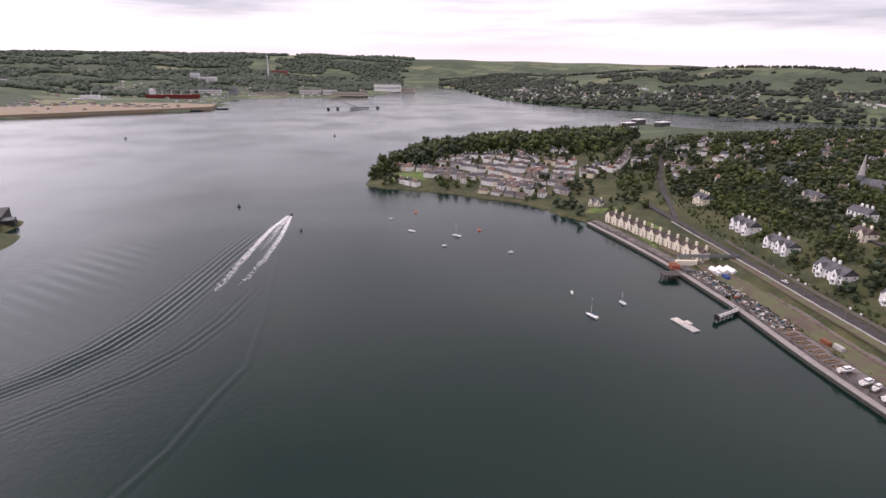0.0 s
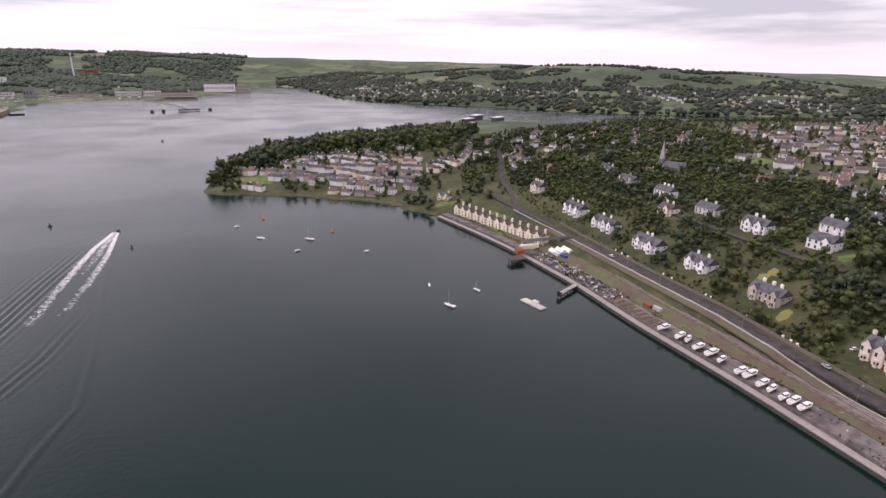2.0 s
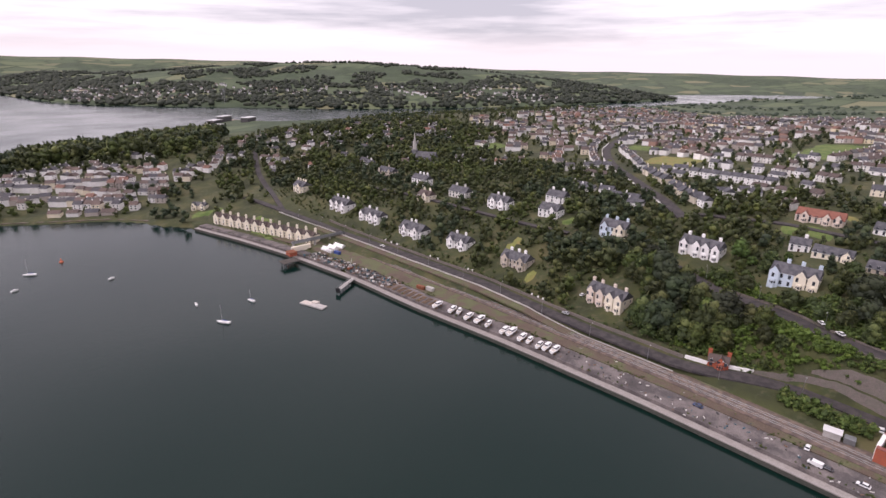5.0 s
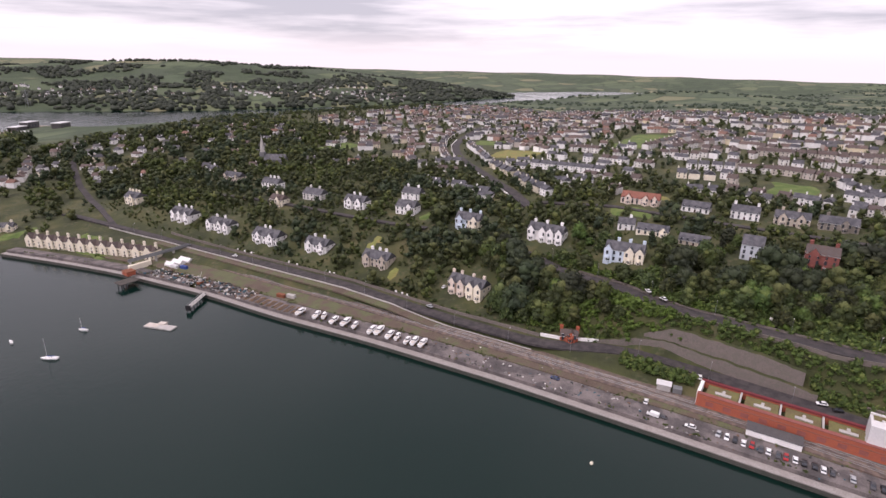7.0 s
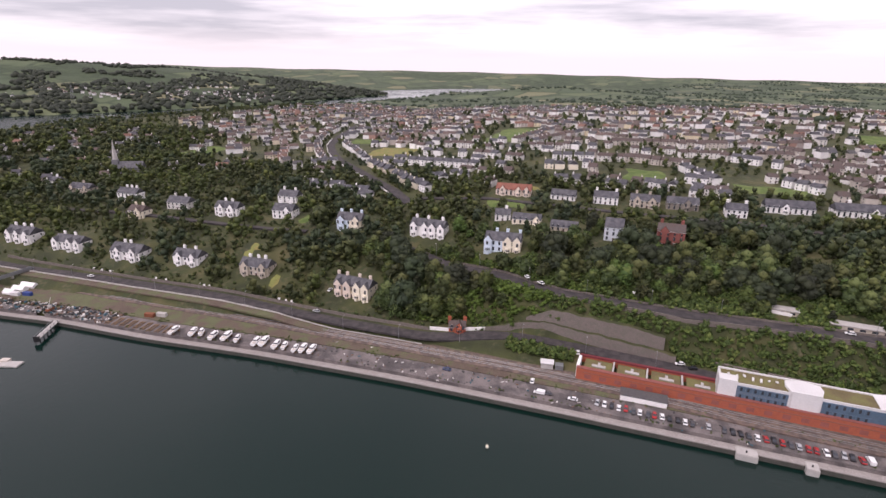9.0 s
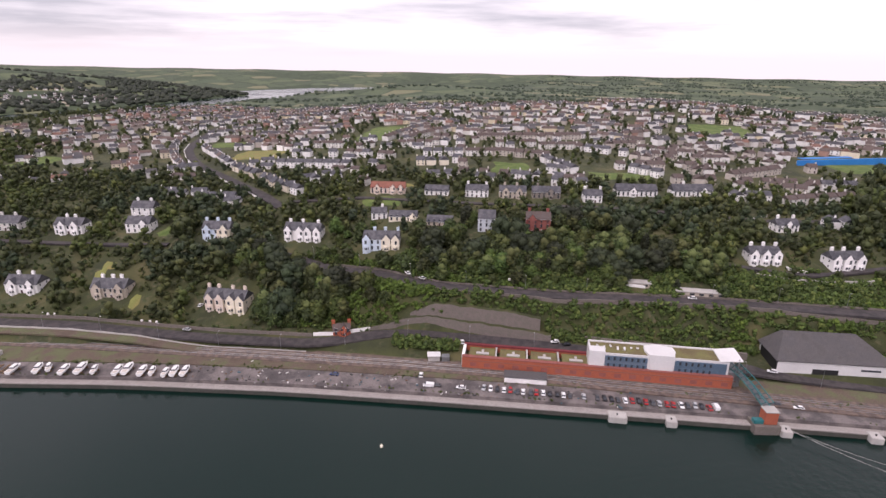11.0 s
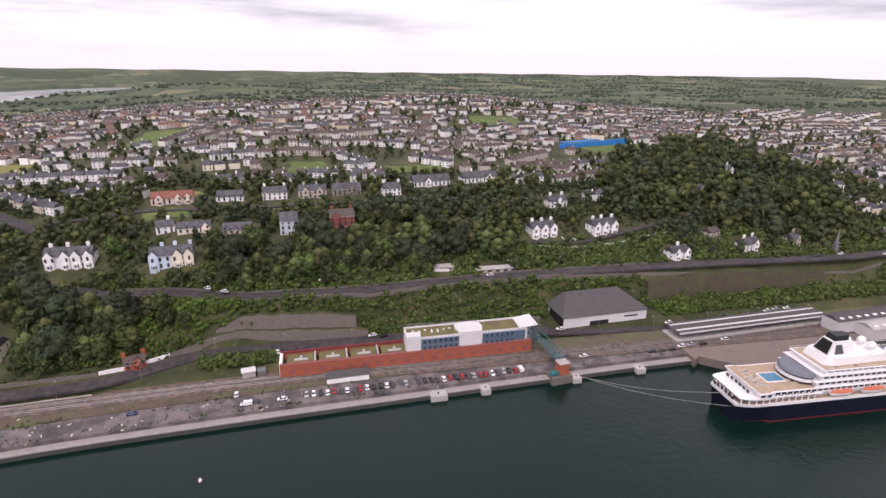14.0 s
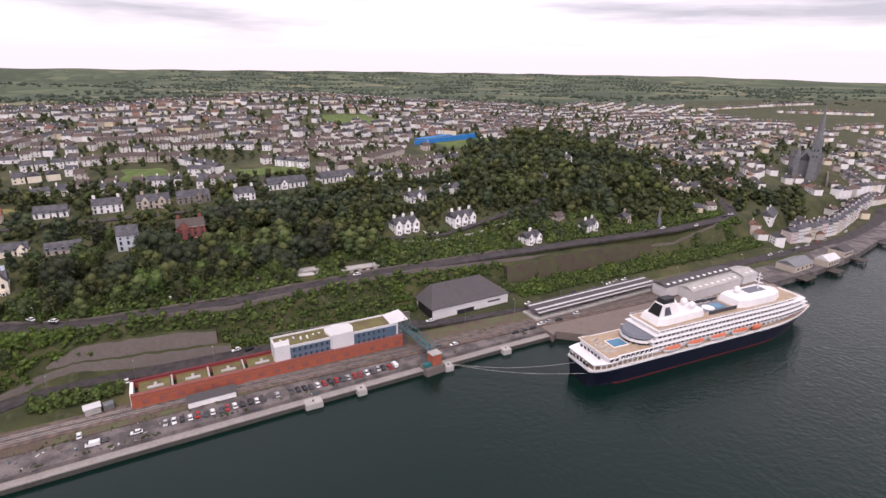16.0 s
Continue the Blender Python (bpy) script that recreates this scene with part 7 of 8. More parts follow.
# ---- boatyard ----
M_GRP = material("white_boat_gelcoat", (0.78, 0.77, 0.76), 0.3, spread=0.06)
M_TIMBER = material("weathered_timber", (0.20, 0.13, 0.08), 0.9, spread=0.3, scale=3)
M_DARKTIMBER = material("wet_dark_timber", (0.07, 0.06, 0.052), 0.85, spread=0.3, scale=3)
M_RUST = material("rusty_steel", (0.20, 0.07, 0.035), 0.85, spread=0.3, scale=3)
M_SAILBLUE = material("blue_sail_cover", (0.03, 0.06, 0.22), 0.7, spread=0.1)


def boat_hull(bm, L_, W_, H_, z0=0.0, mi=0):
    """A small boat's hull, bow towards +x."""
    rows = []
    for z, w, f in ((0, 0.45, 0.86), (0.45, 0.85, 0.95), (1.0, 1.0, 1.0)):
        half = [(-L_ / 2, W_ / 2 * w * 0.9), (-L_ / 4, W_ / 2 * w), (L_ * 0.1, W_ / 2 * w * 0.97), (L_ * 0.3 * f, W_ / 2 * w * 0.65), (L_ / 2 * f, 0.03)]
        ring = half + [(x, -y) for x, y in reversed(half)]
        rows.append([bm.verts.new((x, y, z0 + z * H_)) for x, y in ring])
    n = len(rows[0])
    for a, b in zip(rows, rows[1:]):
        for i in range(n):
            bm.faces.new((a[i], a[(i + 1) % n], b[(i + 1) % n], b[i])).material_index = mi
    bm.faces.new(rows[0][::-1]), bm.faces.new(rows[-1])
    bmesh.ops.recalc_face_normals(bm, faces=bm.faces)


def cruiser(L_, label, cradle=True):
    top = thing("motor_boat", 0, 0, 0, 0, label, "boat", "boats on the quayside yard")
    up = 0.9 if cradle else -0.4
    bm = bmesh.new()
    boat_hull(bm, L_, L_ * 0.36, 1.5, up)
    part("hull", bm, M_GRP, top)
    bm = bmesh.new()
    prism(bm, [(-L_ * 0.2, -L_ * 0.13), (L_ * 0.2, -L_ * 0.12), (L_ * 0.3, 0), (L_ * 0.2, L_ * 0.12), (-L_ * 0.2, L_ * 0.13)], up + 1.45, up + 2.6, inset=0.15)
    part("cabin", bm, M_GRP, top)
    bm = bmesh.new()
    prism(bm, [(-L_ * 0.205, -L_ * 0.132), (L_ * 0.2, -L_ * 0.124), (L_ * 0.295, 0), (L_ * 0.2, L_ * 0.124), (-L_ * 0.205, L_ * 0.132)], up + 1.8, up + 2.3, inset=0.07)
    part("cabin_window", bm, M_GLASS, top, "dark cabin windows")
    from_box("cockpit", -L_ * 0.46, -L_ * 0.22, -L_ * 0.12, L_ * 0.12, up + 1.48, up + 1.56, M_BEIGE, top)
    if cradle:
        for x in (-L_ * 0.28, L_ * 0.2):
            from_box("cradle", x - 0.2, x + 0.2, -L_ * 0.17, L_ * 0.17, 0, up + 0.15, M_TIMBER, top, "timber boat cradle")
    return top


KINDS = [cruiser(9.0, "white cabin cruiser on a timber cradle"), cruiser(7.2, "small white motor boat laid up ashore"), cruiser(10.5, "large white cabin cruiser laid up ashore")]
rows_ = [(203.5, 239, 8, 0), (206.0, 228, 20, 0), (207.5, 223.5, 30, 1), (207.0, 214.5, 12, 0), (209.5, 207.5, 12, 2), (209.0, 200, 18, 1), (210.5, 188.5, 10, 0), (212.5, 184.8, 12, 2), (211.8, 176.5, 12, 0), (212.2, 171.5, 15, 1),
         (212.0, 164.5, 10, 1), (214.0, 161, 12, 0), (214.8, 156, 8, 0)]
seen_ = set()
for x, y, turn, k in rows_:
    m = pose(x + 1.2, y, 4.3, 0, 0, turn)
    if k in seen_:
        copy_thing(KINDS[k], m)
    else:
        seen_.add(k)
        KINDS[k].matrix_basis = m
# empty cradles and timber between the boats
for k in range(9):
    y = 284 - k * 5.0
    c = thing("boat_cradle", coast_x(y) + 12 + 0.3 * (k % 3), y, 4.3, 12, "empty brown timber boat cradle on the yard", "cradle", "empty cradles")
    from_box("beam", -4.5, 4.5, -0.25, 0.25, 0, 0.5, M_TIMBER, c)
    from_box("beam", -4.5, 4.5, 1.6, 2.1, 0, 0.5, M_TIMBER, c)
    from_box("cross_beam", -3, -2.5, -0.3, 2.2, 0.5, 0.8, M_TIMBER, c)
    from_box("cross_beam", 2.5, 3, -0.3, 2.2, 0.5, 0.8, M_TIMBER, c)
for x, y, m_, l in ((214, 268, M_RUST, "rust red shipping container on the yard"), (217, 262, M_CONC, "pale grey shipping container on the yard"), (204, 372, M_CLAD, "white storage container by the boatyard"), (207, 365, M_SAILBLUE, "blue storage container by the boatyard")):
    c = thing("container", x, y, 4.4, 100, l, "container")
    from_box("box", -3, 3, -1.2, 1.2, 0, 2.5, m_, c)
    for k in range(8):
        from_box("rib", -2.8 + k * 0.78, -2.6 + k * 0.78, -1.26, 1.26, 0.1, 2.4, m_, c)
tent = thing("boat_shelter", 212, 378, 4.4, 98, "white sheeted boat shelters beside the railway", "shelter")
for k in range(3):
    bm = bmesh.new()
    gable(bm, -6 + k * 1.5, 5, -7 + k * 6, -2.5 + k * 6, 1.5, 3.6, 0.3)
    box(bm, -6 + k * 1.5, 5, -7 + k * 6, -2.5 + k * 6, 0, 1.6)
    part("shelter_roof", bm, M_GRP, tent)
q_ = random.Random(8)
bm = bmesh.new()
for k in range(420):
    y = q_.uniform(285, 378)
    x = coast_x(y) + q_.uniform(7, 20)
    w, l, h = q_.uniform(0.3, 1.3), q_.uniform(0.4, 2.4), q_.uniform(0.2, 1.2)
    box(bm, -w / 2, w / 2, -l / 2, l / 2, 0, h, pose(x, y, 4.3, 0, 0, q_.uniform(0, 180)))
for k in range(260):
    y = q_.uniform(-60, 155)
    x = coast_x(y) + q_.uniform(6, 28)
    w, l, h = q_.uniform(0.2, 0.7), q_.uniform(0.3, 1.6), q_.uniform(0.1, 0.5)
    box(bm, -w / 2, w / 2, -l / 2, l / 2, 0, h, pose(x, y, 4.3, 0, 0, q_.uniform(0, 180)))
finish("yard_clutter", bm, ramp_material("yard_clutter_mix", [(0.0, (0.05, 0.05, 0.05)), (0.35, (0.16, 0.10, 0.07)), (0.55, (0.25, 0.24, 0.23)), (0.75, (0.04, 0.10, 0.13)), (0.85, (0.6, 0.58, 0.55))]), None,
       "heaps of dinghies, gear and scrap on the yard", "clutter", kind="stuff")
c = thing("yard_crane", 197, 330, 4.4, 20, "small rusty mobile boatyard crane", "crane")
from_box("chassis", -2.5, 2.5, -1.2, 1.2, 0.4, 1.6, M_RUST, c)
from_box("cab", -0.5, 1.2, -1, 1, 1.6, 3.4, M_CONC, c)
bm = bmesh.new()
rod(bm, (-1.5, 0, 1.6), (3.5, 0.5, 7.5), 0.3, 0.15, n=5)
part("jib", bm, M_CONC, c)

# slipway pier, jetty, pontoon
pier = thing("slip_pier", 170, 386, 0, 0, "dark timber landing stage below a red shelter", "pier")
for x, y in ((-4, -13), (-1, -14), (-4, -8), (-1, -9)):
    bm = bmesh.new()
    rod(bm, (x, y, -4), (x, y, 4), 0.35, n=7)
    part("pile", bm, M_BLACK, pier)
from_box("stage", -5.5, 8, -15, -6, 3.6, 4.2, M_DARKTIMBER, pier, "dark plank stage")
from_box("shelter", 5, 11, -4, 3, 4.4, 7.2, M_BRICK, pier, "small red brick shelter")
from_box("shelter_roof", 4.6, 11.4, -4.4, 3.4, 7.2, 7.5, M_RUST, pier)
jetty = thing("jetty", 182, 311, 0, 31, "grey steel jetty reaching from the quay wall", "jetty")
from_box("deck", -12, 11, -1.5, 1.5, 2.6, 3.1, M_CONC, jetty)
for k in range(6):
    for s_ in (-1.3, 1.3):
        bm = bmesh.new()
        rod(bm, (-11 + k * 4, s_, -4), (-11 + k * 4, s_, 4.2), 0.16, n=6)
        part("post", bm, M_BLACK, jetty)
for s_ in (-1.4, 1.4):
    from_box("handrail", -12, 11, s_ - 0.06, s_ + 0.06, 4.1, 4.25, M_METAL, jetty)
from_box("gate", -12.3, -11.8, -1.6, 1.6, 1.0, 4.4, M_BLACK, jetty)
pont = thing("pontoon", 150, 299, 0, -70, "moored grey work pontoon with pale decking", "pontoon")
from_box("float", -9.5, 9.5, -2.6, 2.6, -0.5, 0.8, M_CONC, pont)
from_box("deck_plate", -9, -1, -2.2, 2.2, 0.8, 0.95, M_BEIGE, pont)
from_box("winch_house", -3, 1.5, 1.4, 4.6, -0.3, 1.4, M_BEIGE, pont)


def yacht(x, y, turn, L_, label, mast=True):
    top = thing("yacht" if mast else "moored_boat", x, y, 0, turn, label, "boat", "boats at moorings")
    bm = bmesh.new()
    boat_hull(bm, L_, L_ * 0.3, 1.4, -0.4)
    part("hull", bm, M_GRP, top)
    bm = bmesh.new()
    prism(bm, [(-L_ * 0.15, -L_ * 0.08), (L_ * 0.2, -L_ * 0.06), (L_ * 0.2, L_ * 0.06), (-L_ * 0.15, L_ * 0.08)], 0.95, 1.5, inset=0.1)
    part("cabin", bm, M_GRP, top)
    if mast:
        bm = bmesh.new()
        rod(bm, (L_ * 0.08, 0, 1), (L_ * 0.08, 0, L_ * 1.35), 0.11, 0.07, n=6)
        part("mast", bm, M_CLAD, top)
        bm = bmesh.new()
        rod(bm, (L_ * 0.08, 0, 1.9), (-L_ * 0.36, 0, 1.8), 0.22, 0.16, n=6)
        part("boom_cover", bm, M_SAILBLUE, top, "blue furled sail cover")


yacht(96.6, 310.8, 125, 9, "white sailing yacht at its mooring")
yacht(122, 330.6, 115, 6, "small white sailing boat at its mooring")
yacht(17.3, 474.8, 150, 9, "white sailing yacht on the calm bay")
yacht(-24.1, 487.7, 150, 8, "white cabin boat at its mooring", False)
yacht(92.5, 346.9, 80, 5, "small white open boat at its mooring", False)
for x, y in ((-45.8, 529.3), (6.3, 445.7), (61, 430)):
    yacht(x, y, 20, 4.5, "small pale dinghy at its mooring", False)
for x, y, m_, r_, l in ((-22.5, 553.7, M_ORANGE, 1.6, "orange mooring buoy on the bay"), (39.1, 492.9, M_ORANGE, 1.6, "orange mooring buoy on the bay"), (182.9, 49.7, M_CREAM, 0.7, "small yellow mooring buoy off the quay"),
                        (-212.3, 573.2, M_BLACK, 2.2, "dark channel buoy in the harbour"), (-125.2, 485.0, M_BLACK, 2.0, "dark channel buoy in the harbour"), (-606.5, 1084.2, M_BLACK, 3.0, "dark channel buoy far off"), (-214.4, 1155.4, M_BLACK, 2.6, "dark channel buoy far off")):
    b_ = thing("buoy", x, y, 0, 0, l, "buoy", "buoys")
    bm = bmesh.new()
    rod(bm, (0, 0, -0.6), (0, 0, 0.8), r_, r_ * 0.9, n=12)
    part("float", bm, m_, b_)
    bm = bmesh.new()
    rod(bm, (0, 0, 0.8), (0, 0, 0.8 + r_ * 1.4), r_ * 0.35, r_ * 0.12, n=8)
    part("topmark", bm, m_, b_)

# speedboat with its foam trail
sb = thing("speedboat", -148, 541, 0.1, 100, "dark speedboat under way with a foaming wake", "boat")
bm = bmesh.new()
boat_hull(bm, 9, 3, 1.6, 0.0)
part("hull", bm, M_BLACK, sb)
from_box("console", -1, 1, -0.7, 0.7, 1.5, 2.6, M_METAL, sb)


def wake_height(x, y):
    """Diverging waves spreading behind the boat's curved track."""
    yy = np.clip(541 - y, 0, 400)
    arm = np.interp(y, [150, 200, 221, 239, 266, 300, 347, 416, 494, 541], [-262, -219, -202, -188, -175, -167, -163, -160, -155, -150])
    d = x - arm
    h = 0.46 * np.exp(-((d + 3) / 12) ** 2) * np.sin(d * 1.3) * ease(30, 120, yy)
    h += 0.20 * np.exp(-((d - 39) / 7) ** 2) * np.sin(d * 1.2) * ease(150, 230, yy)
    far_line = np.interp(y, [110, 160, 184, 219, 249, 308, 437, 541], [-128, -114, -107, -103, -97, -106, -132, -147])
    h += 0.16 * np.exp(-((x - far_line) / 3.5) ** 2) * np.cos((x - far_line) * 0.9) * ease(60, 140, yy)
    h += 0.15 * np.sin((y * 0.8 + x * 0.45) * 0.55) * np.exp(-((x + 262) / 34) ** 2) * ease(60, 160, yy)
    edge = ease(-318, -240, x) * (1 - ease(-75, -2, x)) * ease(110, 170, y) * (1 - ease(478, 560, y))
    return h * edge + 0.03 + 0.62 * edge


wx, wy = np.arange(-320, 0, 1.4), np.arange(108, 562, 1.7)
wake, *_ = sheet("wake_water", wx, wy, wake_height, M_WATER, "water ruffled by the spreading bow waves", "water")
foam = bpy.data.materials.new("white_foam")
foam.use_nodes = True
fn, fl_ = foam.node_tree.nodes, foam.node_tree.links.new
fb = fn["Principled BSDF"]
fb.inputs["Base Color"].default_value, fb.inputs["Roughness"].default_value = (0.62, 0.62, 0.62, 1), 0.7
fg, fz, fr = fn.new("ShaderNodeNewGeometry"), fn.new("ShaderNodeTexNoise"), fn.new("ShaderNodeMapRange")
fz.inputs["Scale"].default_value, fz.inputs["Detail"].default_value = 0.55, 5.0
fa = fn.new("ShaderNodeAttribute")
fa.attribute_name = "froth"
fs_ = fn.new("ShaderNodeMath")
fs_.operation = "SUBTRACT"
fr.inputs[1].default_value, fr.inputs[2].default_value = -0.05, 0.35
fl_(fg.outputs["Position"], fz.inputs["Vector"])
fl_(fa.outputs["Fac"], fs_.inputs[0]), fl_(fz.outputs["Fac"], fs_.inputs[1])
fl_(fs_.outputs[0], fr.inputs[0]), fl_(fr.outputs[0], fb.inputs["Alpha"])


def foam_trail(x_of, y0, y1, half, strength, label):
    """A strip of froth that thins out with distance."""
    ys_ = np.arange(y1, y0 + 0.1, 3.0)
    verts, vals, faces = [], [], []
    for j, y in enumerate(ys_):
        t_ = (y0 - y) / (y0 - y1)
        w = half(t_)
        for i in range(9):
            u = i / 4 - 1
            x = x_of(y) + u * w
            verts.append((x, y, float(wake_height(np.array([x]), np.array([y]))[0]) + 0.12))
            vals.append(strength(t_) * (1 - u * u) ** 0.5 if abs(u) < 1 else 0.0)
        if j:
            faces += [(9 * (j - 1) + i, 9 * (j - 1) + i + 1, 9 * j + i + 1, 9 * j + i) for i in range(8)]
    me = bpy.data.meshes.new("foam")
    me.from_pydata(verts, [], faces)
    me.materials.append(foam)
    at = me.attributes.new("froth", "FLOAT", "POINT")
    at.data.foreach_set("value", np.array(vals, np.float32))
    tagged(new("foam", me), label, "foam", kind="stuff")


left_trail = lambda y: float(np.interp(y, [320, 338, 373, 423, 489, 537], [-149, -150, -151, -153, -154, -150.5]))
right_trail = lambda y: float(np.interp(y, [340, 358, 410, 468, 533], [-136, -136, -136, -139, -147]))
foam_trail(left_trail, 538, 345, lambda t_: 2.4 + 3.2 * t_, lambda t_: 1.0 - 0.52 * t_, "white foam streak behind the speedboat")
foam_trail(right_trail, 536, 355, lambda t_: 2.2 + 3.0 * t_, lambda t_: 0.95 - 0.5 * t_, "white foam streak behind the speedboat")
foam_trail(lambda y: (left_trail(y) + right_trail(y)) / 2, 540, 430, lambda t_: 2.0 + 4.0 * t_, lambda t_: 0.82 - 0.4 * t_, "white churned wash behind the speedboat")

# ---- cream terrace by the shore ----
for k in range(12):
    t_ = k / 11
    x, y = 166 + 38 * t_, 512 - 106 * t_
    h_ = thing("terrace_house", x + 3, y, 4.6, -70, "cream gabled terrace house with a tall chimney", "house", "cream terrace beside the railway")
    KEEP.append((x + 3, y, 6))
    bm = bmesh.new()
    box(bm, -4.9, 4.9, -4.5, 4.5, -1, 6.4)
    box(bm, -3.0, 3.0, -5.6, -4.5, -1, 6.5)
    bm.faces.new([bm.verts.new(c) for c in ((-3.0, -5.6, 6.5), (3.0, -5.6, 6.5), (0, -5.6, 10.2))])
    part("wall", bm, M_CREAM, h_)
    bm = bmesh.new()
    gable(bm, -4.9, 4.9, -4.5, 4.5, 6.3, 9.4, 0.3)
    gable(bm, -3.0, 3.0, -5.4, 0, 6.45, 10.3, 0.3, along="y")
    part("roof", bm, M_BROWNTILE, h_)
    bm = bmesh.new()
    chimney(bm, 4.2, 0, 7, 12.2, 1.7, 1.2, 3)
    part("chimney", bm, M_CREAM, h_)
    for xx, zz_ in ((-3.5, 1), (3.5, 1), (-3.5, 3.4), (3.5, 3.4)):
        piece("window", WIN_SMALL, h_, pose(xx, -4.52, zz_))
    piece("window", WIN_SMALL, h_, pose(0, -5.62, 3.2))
    piece("door", DOOR, h_, pose(0, -5.62, 0))
fb_ = thing("railway_footbridge", 206, 396, 0, 0, "grey-green footbridge over the railway", "footbridge")
from_box("deck", -22, 26, -1.4, 1.4, 9.4, 9.9, M_METAL, fb_)
for s_ in (-1.4, 1.4):
    from_box("side", -22, 26, s_ - 0.1, s_ + 0.1, 9.9, 11.2, M_METAL, fb_)
for x in (-21, -2, 12, 25):
    from_box("pier", x - 0.5, x + 0.5, -1, 1, 3, 9.4, M_CONC, fb_)
from_box("ramp_wall", -24, -8, -4.5, -1.6, 4, 8.0, M_CREAM, fb_, "cream ramp wall")

# ---- churches ----
M_GREYSTONE = material("grey_church_stone", (0.175, 0.175, 0.185), 0.9, spread=0.25, scale=2)


def church():
    z = ground_at(412, 505) - 0.5
    top = thing("church", 412, 505, z, -60, "grey stone church with a slender spire", "church")
    bm = bmesh.new()
    box(bm, -12, 12, -5, 5, -2, 7)
    bm.faces.new([bm.verts.new(c) for c in ((12, -5, 7), (12, 5, 7), (12, 0, 13))])
    part("nave", bm, M_GREYSTONE, top)
    bm = bmesh.new()
    gable(bm, -12.2, 12.2, -5, 5, 6.9, 13, 0.4)
    part("roof", bm, M_SLATE, top)
    from_box("tower", -17.5, -12, -2.8, 2.8, -2, 15, M_GREYSTONE, top)
    bm = bmesh.new()
    prism(bm, [(-14.75 + 2.9 * math.cos(math.pi / 4 * k), 2.9 * math.sin(math.pi / 4 * k)) for k in range(8)], 15, 35, inset=0.97)
    part("spire", bm, M_CONC, top, "pale tapering spire")
    for k in range(5):
        piece("window", WIN_TALL, top, pose(-9 + k * 4.5, -5.02, 2.5))
    KEEP.append((412, 505, 16))


church()


def cathedral():
    x, y = 376, -684
    z = ground_at(x, y) - 1
    top = thing("cathedral", x, y, z, -62, "large grey gothic cathedral with a tall spire", "cathedral")
    bm = bmesh.new()
    box(bm, -26, 26, -6, 6, -4, 19)
    part("nave", bm, M_GREYSTONE, top)
    bm = bmesh.new()
    gable(bm, -26, 26, -6, 6, 18.9, 28, 0.5)
    part("roof", bm, M_SLATE, top)
    for s_ in (-1, 1):
        from_box("aisle", -24, 22, s_ * 10 - 4, s_ * 10 + 4, -4, 10, M_GREYSTONE, top)
        for k in range(8):
            bm = bmesh.new()
            box(bm, -22 + k * 6, -21 + k * 6, s_ * 14 - 0.8, s_ * 14 + 0.8, -4, 12)
            rod(bm, (-21.5 + k * 6, s_ * 14, 12), (-21.5 + k * 6, s_ * 14, 16), 0.8, 0.05, n=4)
            rod(bm, (-21.5 + k * 6, s_ * 14, 11), (-21.5 + k * 6, s_ * 6, 18), 0.5, n=4)
            part("buttress", bm, M_GREYSTONE, top)
            piece("window", WIN_TALL, top, pose(-18.5 + k * 6, s_ * 14.02, 3, 0, 0, 0 if s_ < 0 else 180))
    from_box("transept", 8, 18, -17, 17, -4, 17, M_GREYSTONE, top)
    bm = bmesh.new()
    gable(bm, 8, 18, -17, 17, 16.9, 25, 0.4, along="y")
    part("transept_roof", bm, M_SLATE, top)
    from_box("tower", -33.2, -23.8, -13.2, -3.8, -4, 38, M_GREYSTONE, top)
    for z in (24, 31):
        for k in range(2):
            piece("window", WIN_TALL, top, pose(-30.2 + k * 3.4, -13.24, z))
            piece("window", WIN_TALL, top, pose(-33.24, -10.2 + k * 3.4, z, 0, 0, -90))
    bm = bmesh.new()
    prism(bm, [(-28.5 + 4.5 * math.cos(math.pi / 4 * k), -8.5 + 4.5 * math.sin(math.pi / 4 * k)) for k in range(8)], 38, 84, inset=0.97)
    part("spire", bm, M_GREYSTONE, top, "tall grey stone spire")
    for dx, dy in ((-33, -13), (-24, -13), (-33, -4), (-24, -4)):
        bm = bmesh.new()
        rod(bm, (dx, dy, 38), (dx, dy, 50), 1.2, 0.05, n=6)
        part("pinnacle", bm, M_GREYSTONE, top)
    from_box("west_tower", -31, -26, 5, 10, -4, 24, M_GREYSTONE, top)
    bm = bmesh.new()
    prism(bm, [(-28.5 + 2.6 * math.cos(math.pi / 4 * k), 7.5 + 2.6 * math.sin(math.pi / 4 * k)) for k in range(8)], 24, 38, inset=0.97)
    part("small_spire", bm, M_GREYSTONE, top)
    from_box("terrace_wall", -44, 34, -26, -24, -14, 1, M_WALLSTONE, top, "stone terrace wall below the church")
    KEEP.append((x, y, 40))


cathedral()
sp = thing("memorial_spire", 296, -353, ground_at(296, -353), 0, "small grey chapel spire beside the road", "spire")
from_box("base", -1.5, 1.5, -1.5, 1.5, -1, 5, M_GREYSTONE, sp)
bm = bmesh.new()
prism(bm, [(1.5 * math.cos(math.pi / 4 * k), 1.5 * math.sin(math.pi / 4 * k)) for k in range(8)], 5, 17, inset=0.97)
part("spire", bm, M_GREYSTONE, sp)

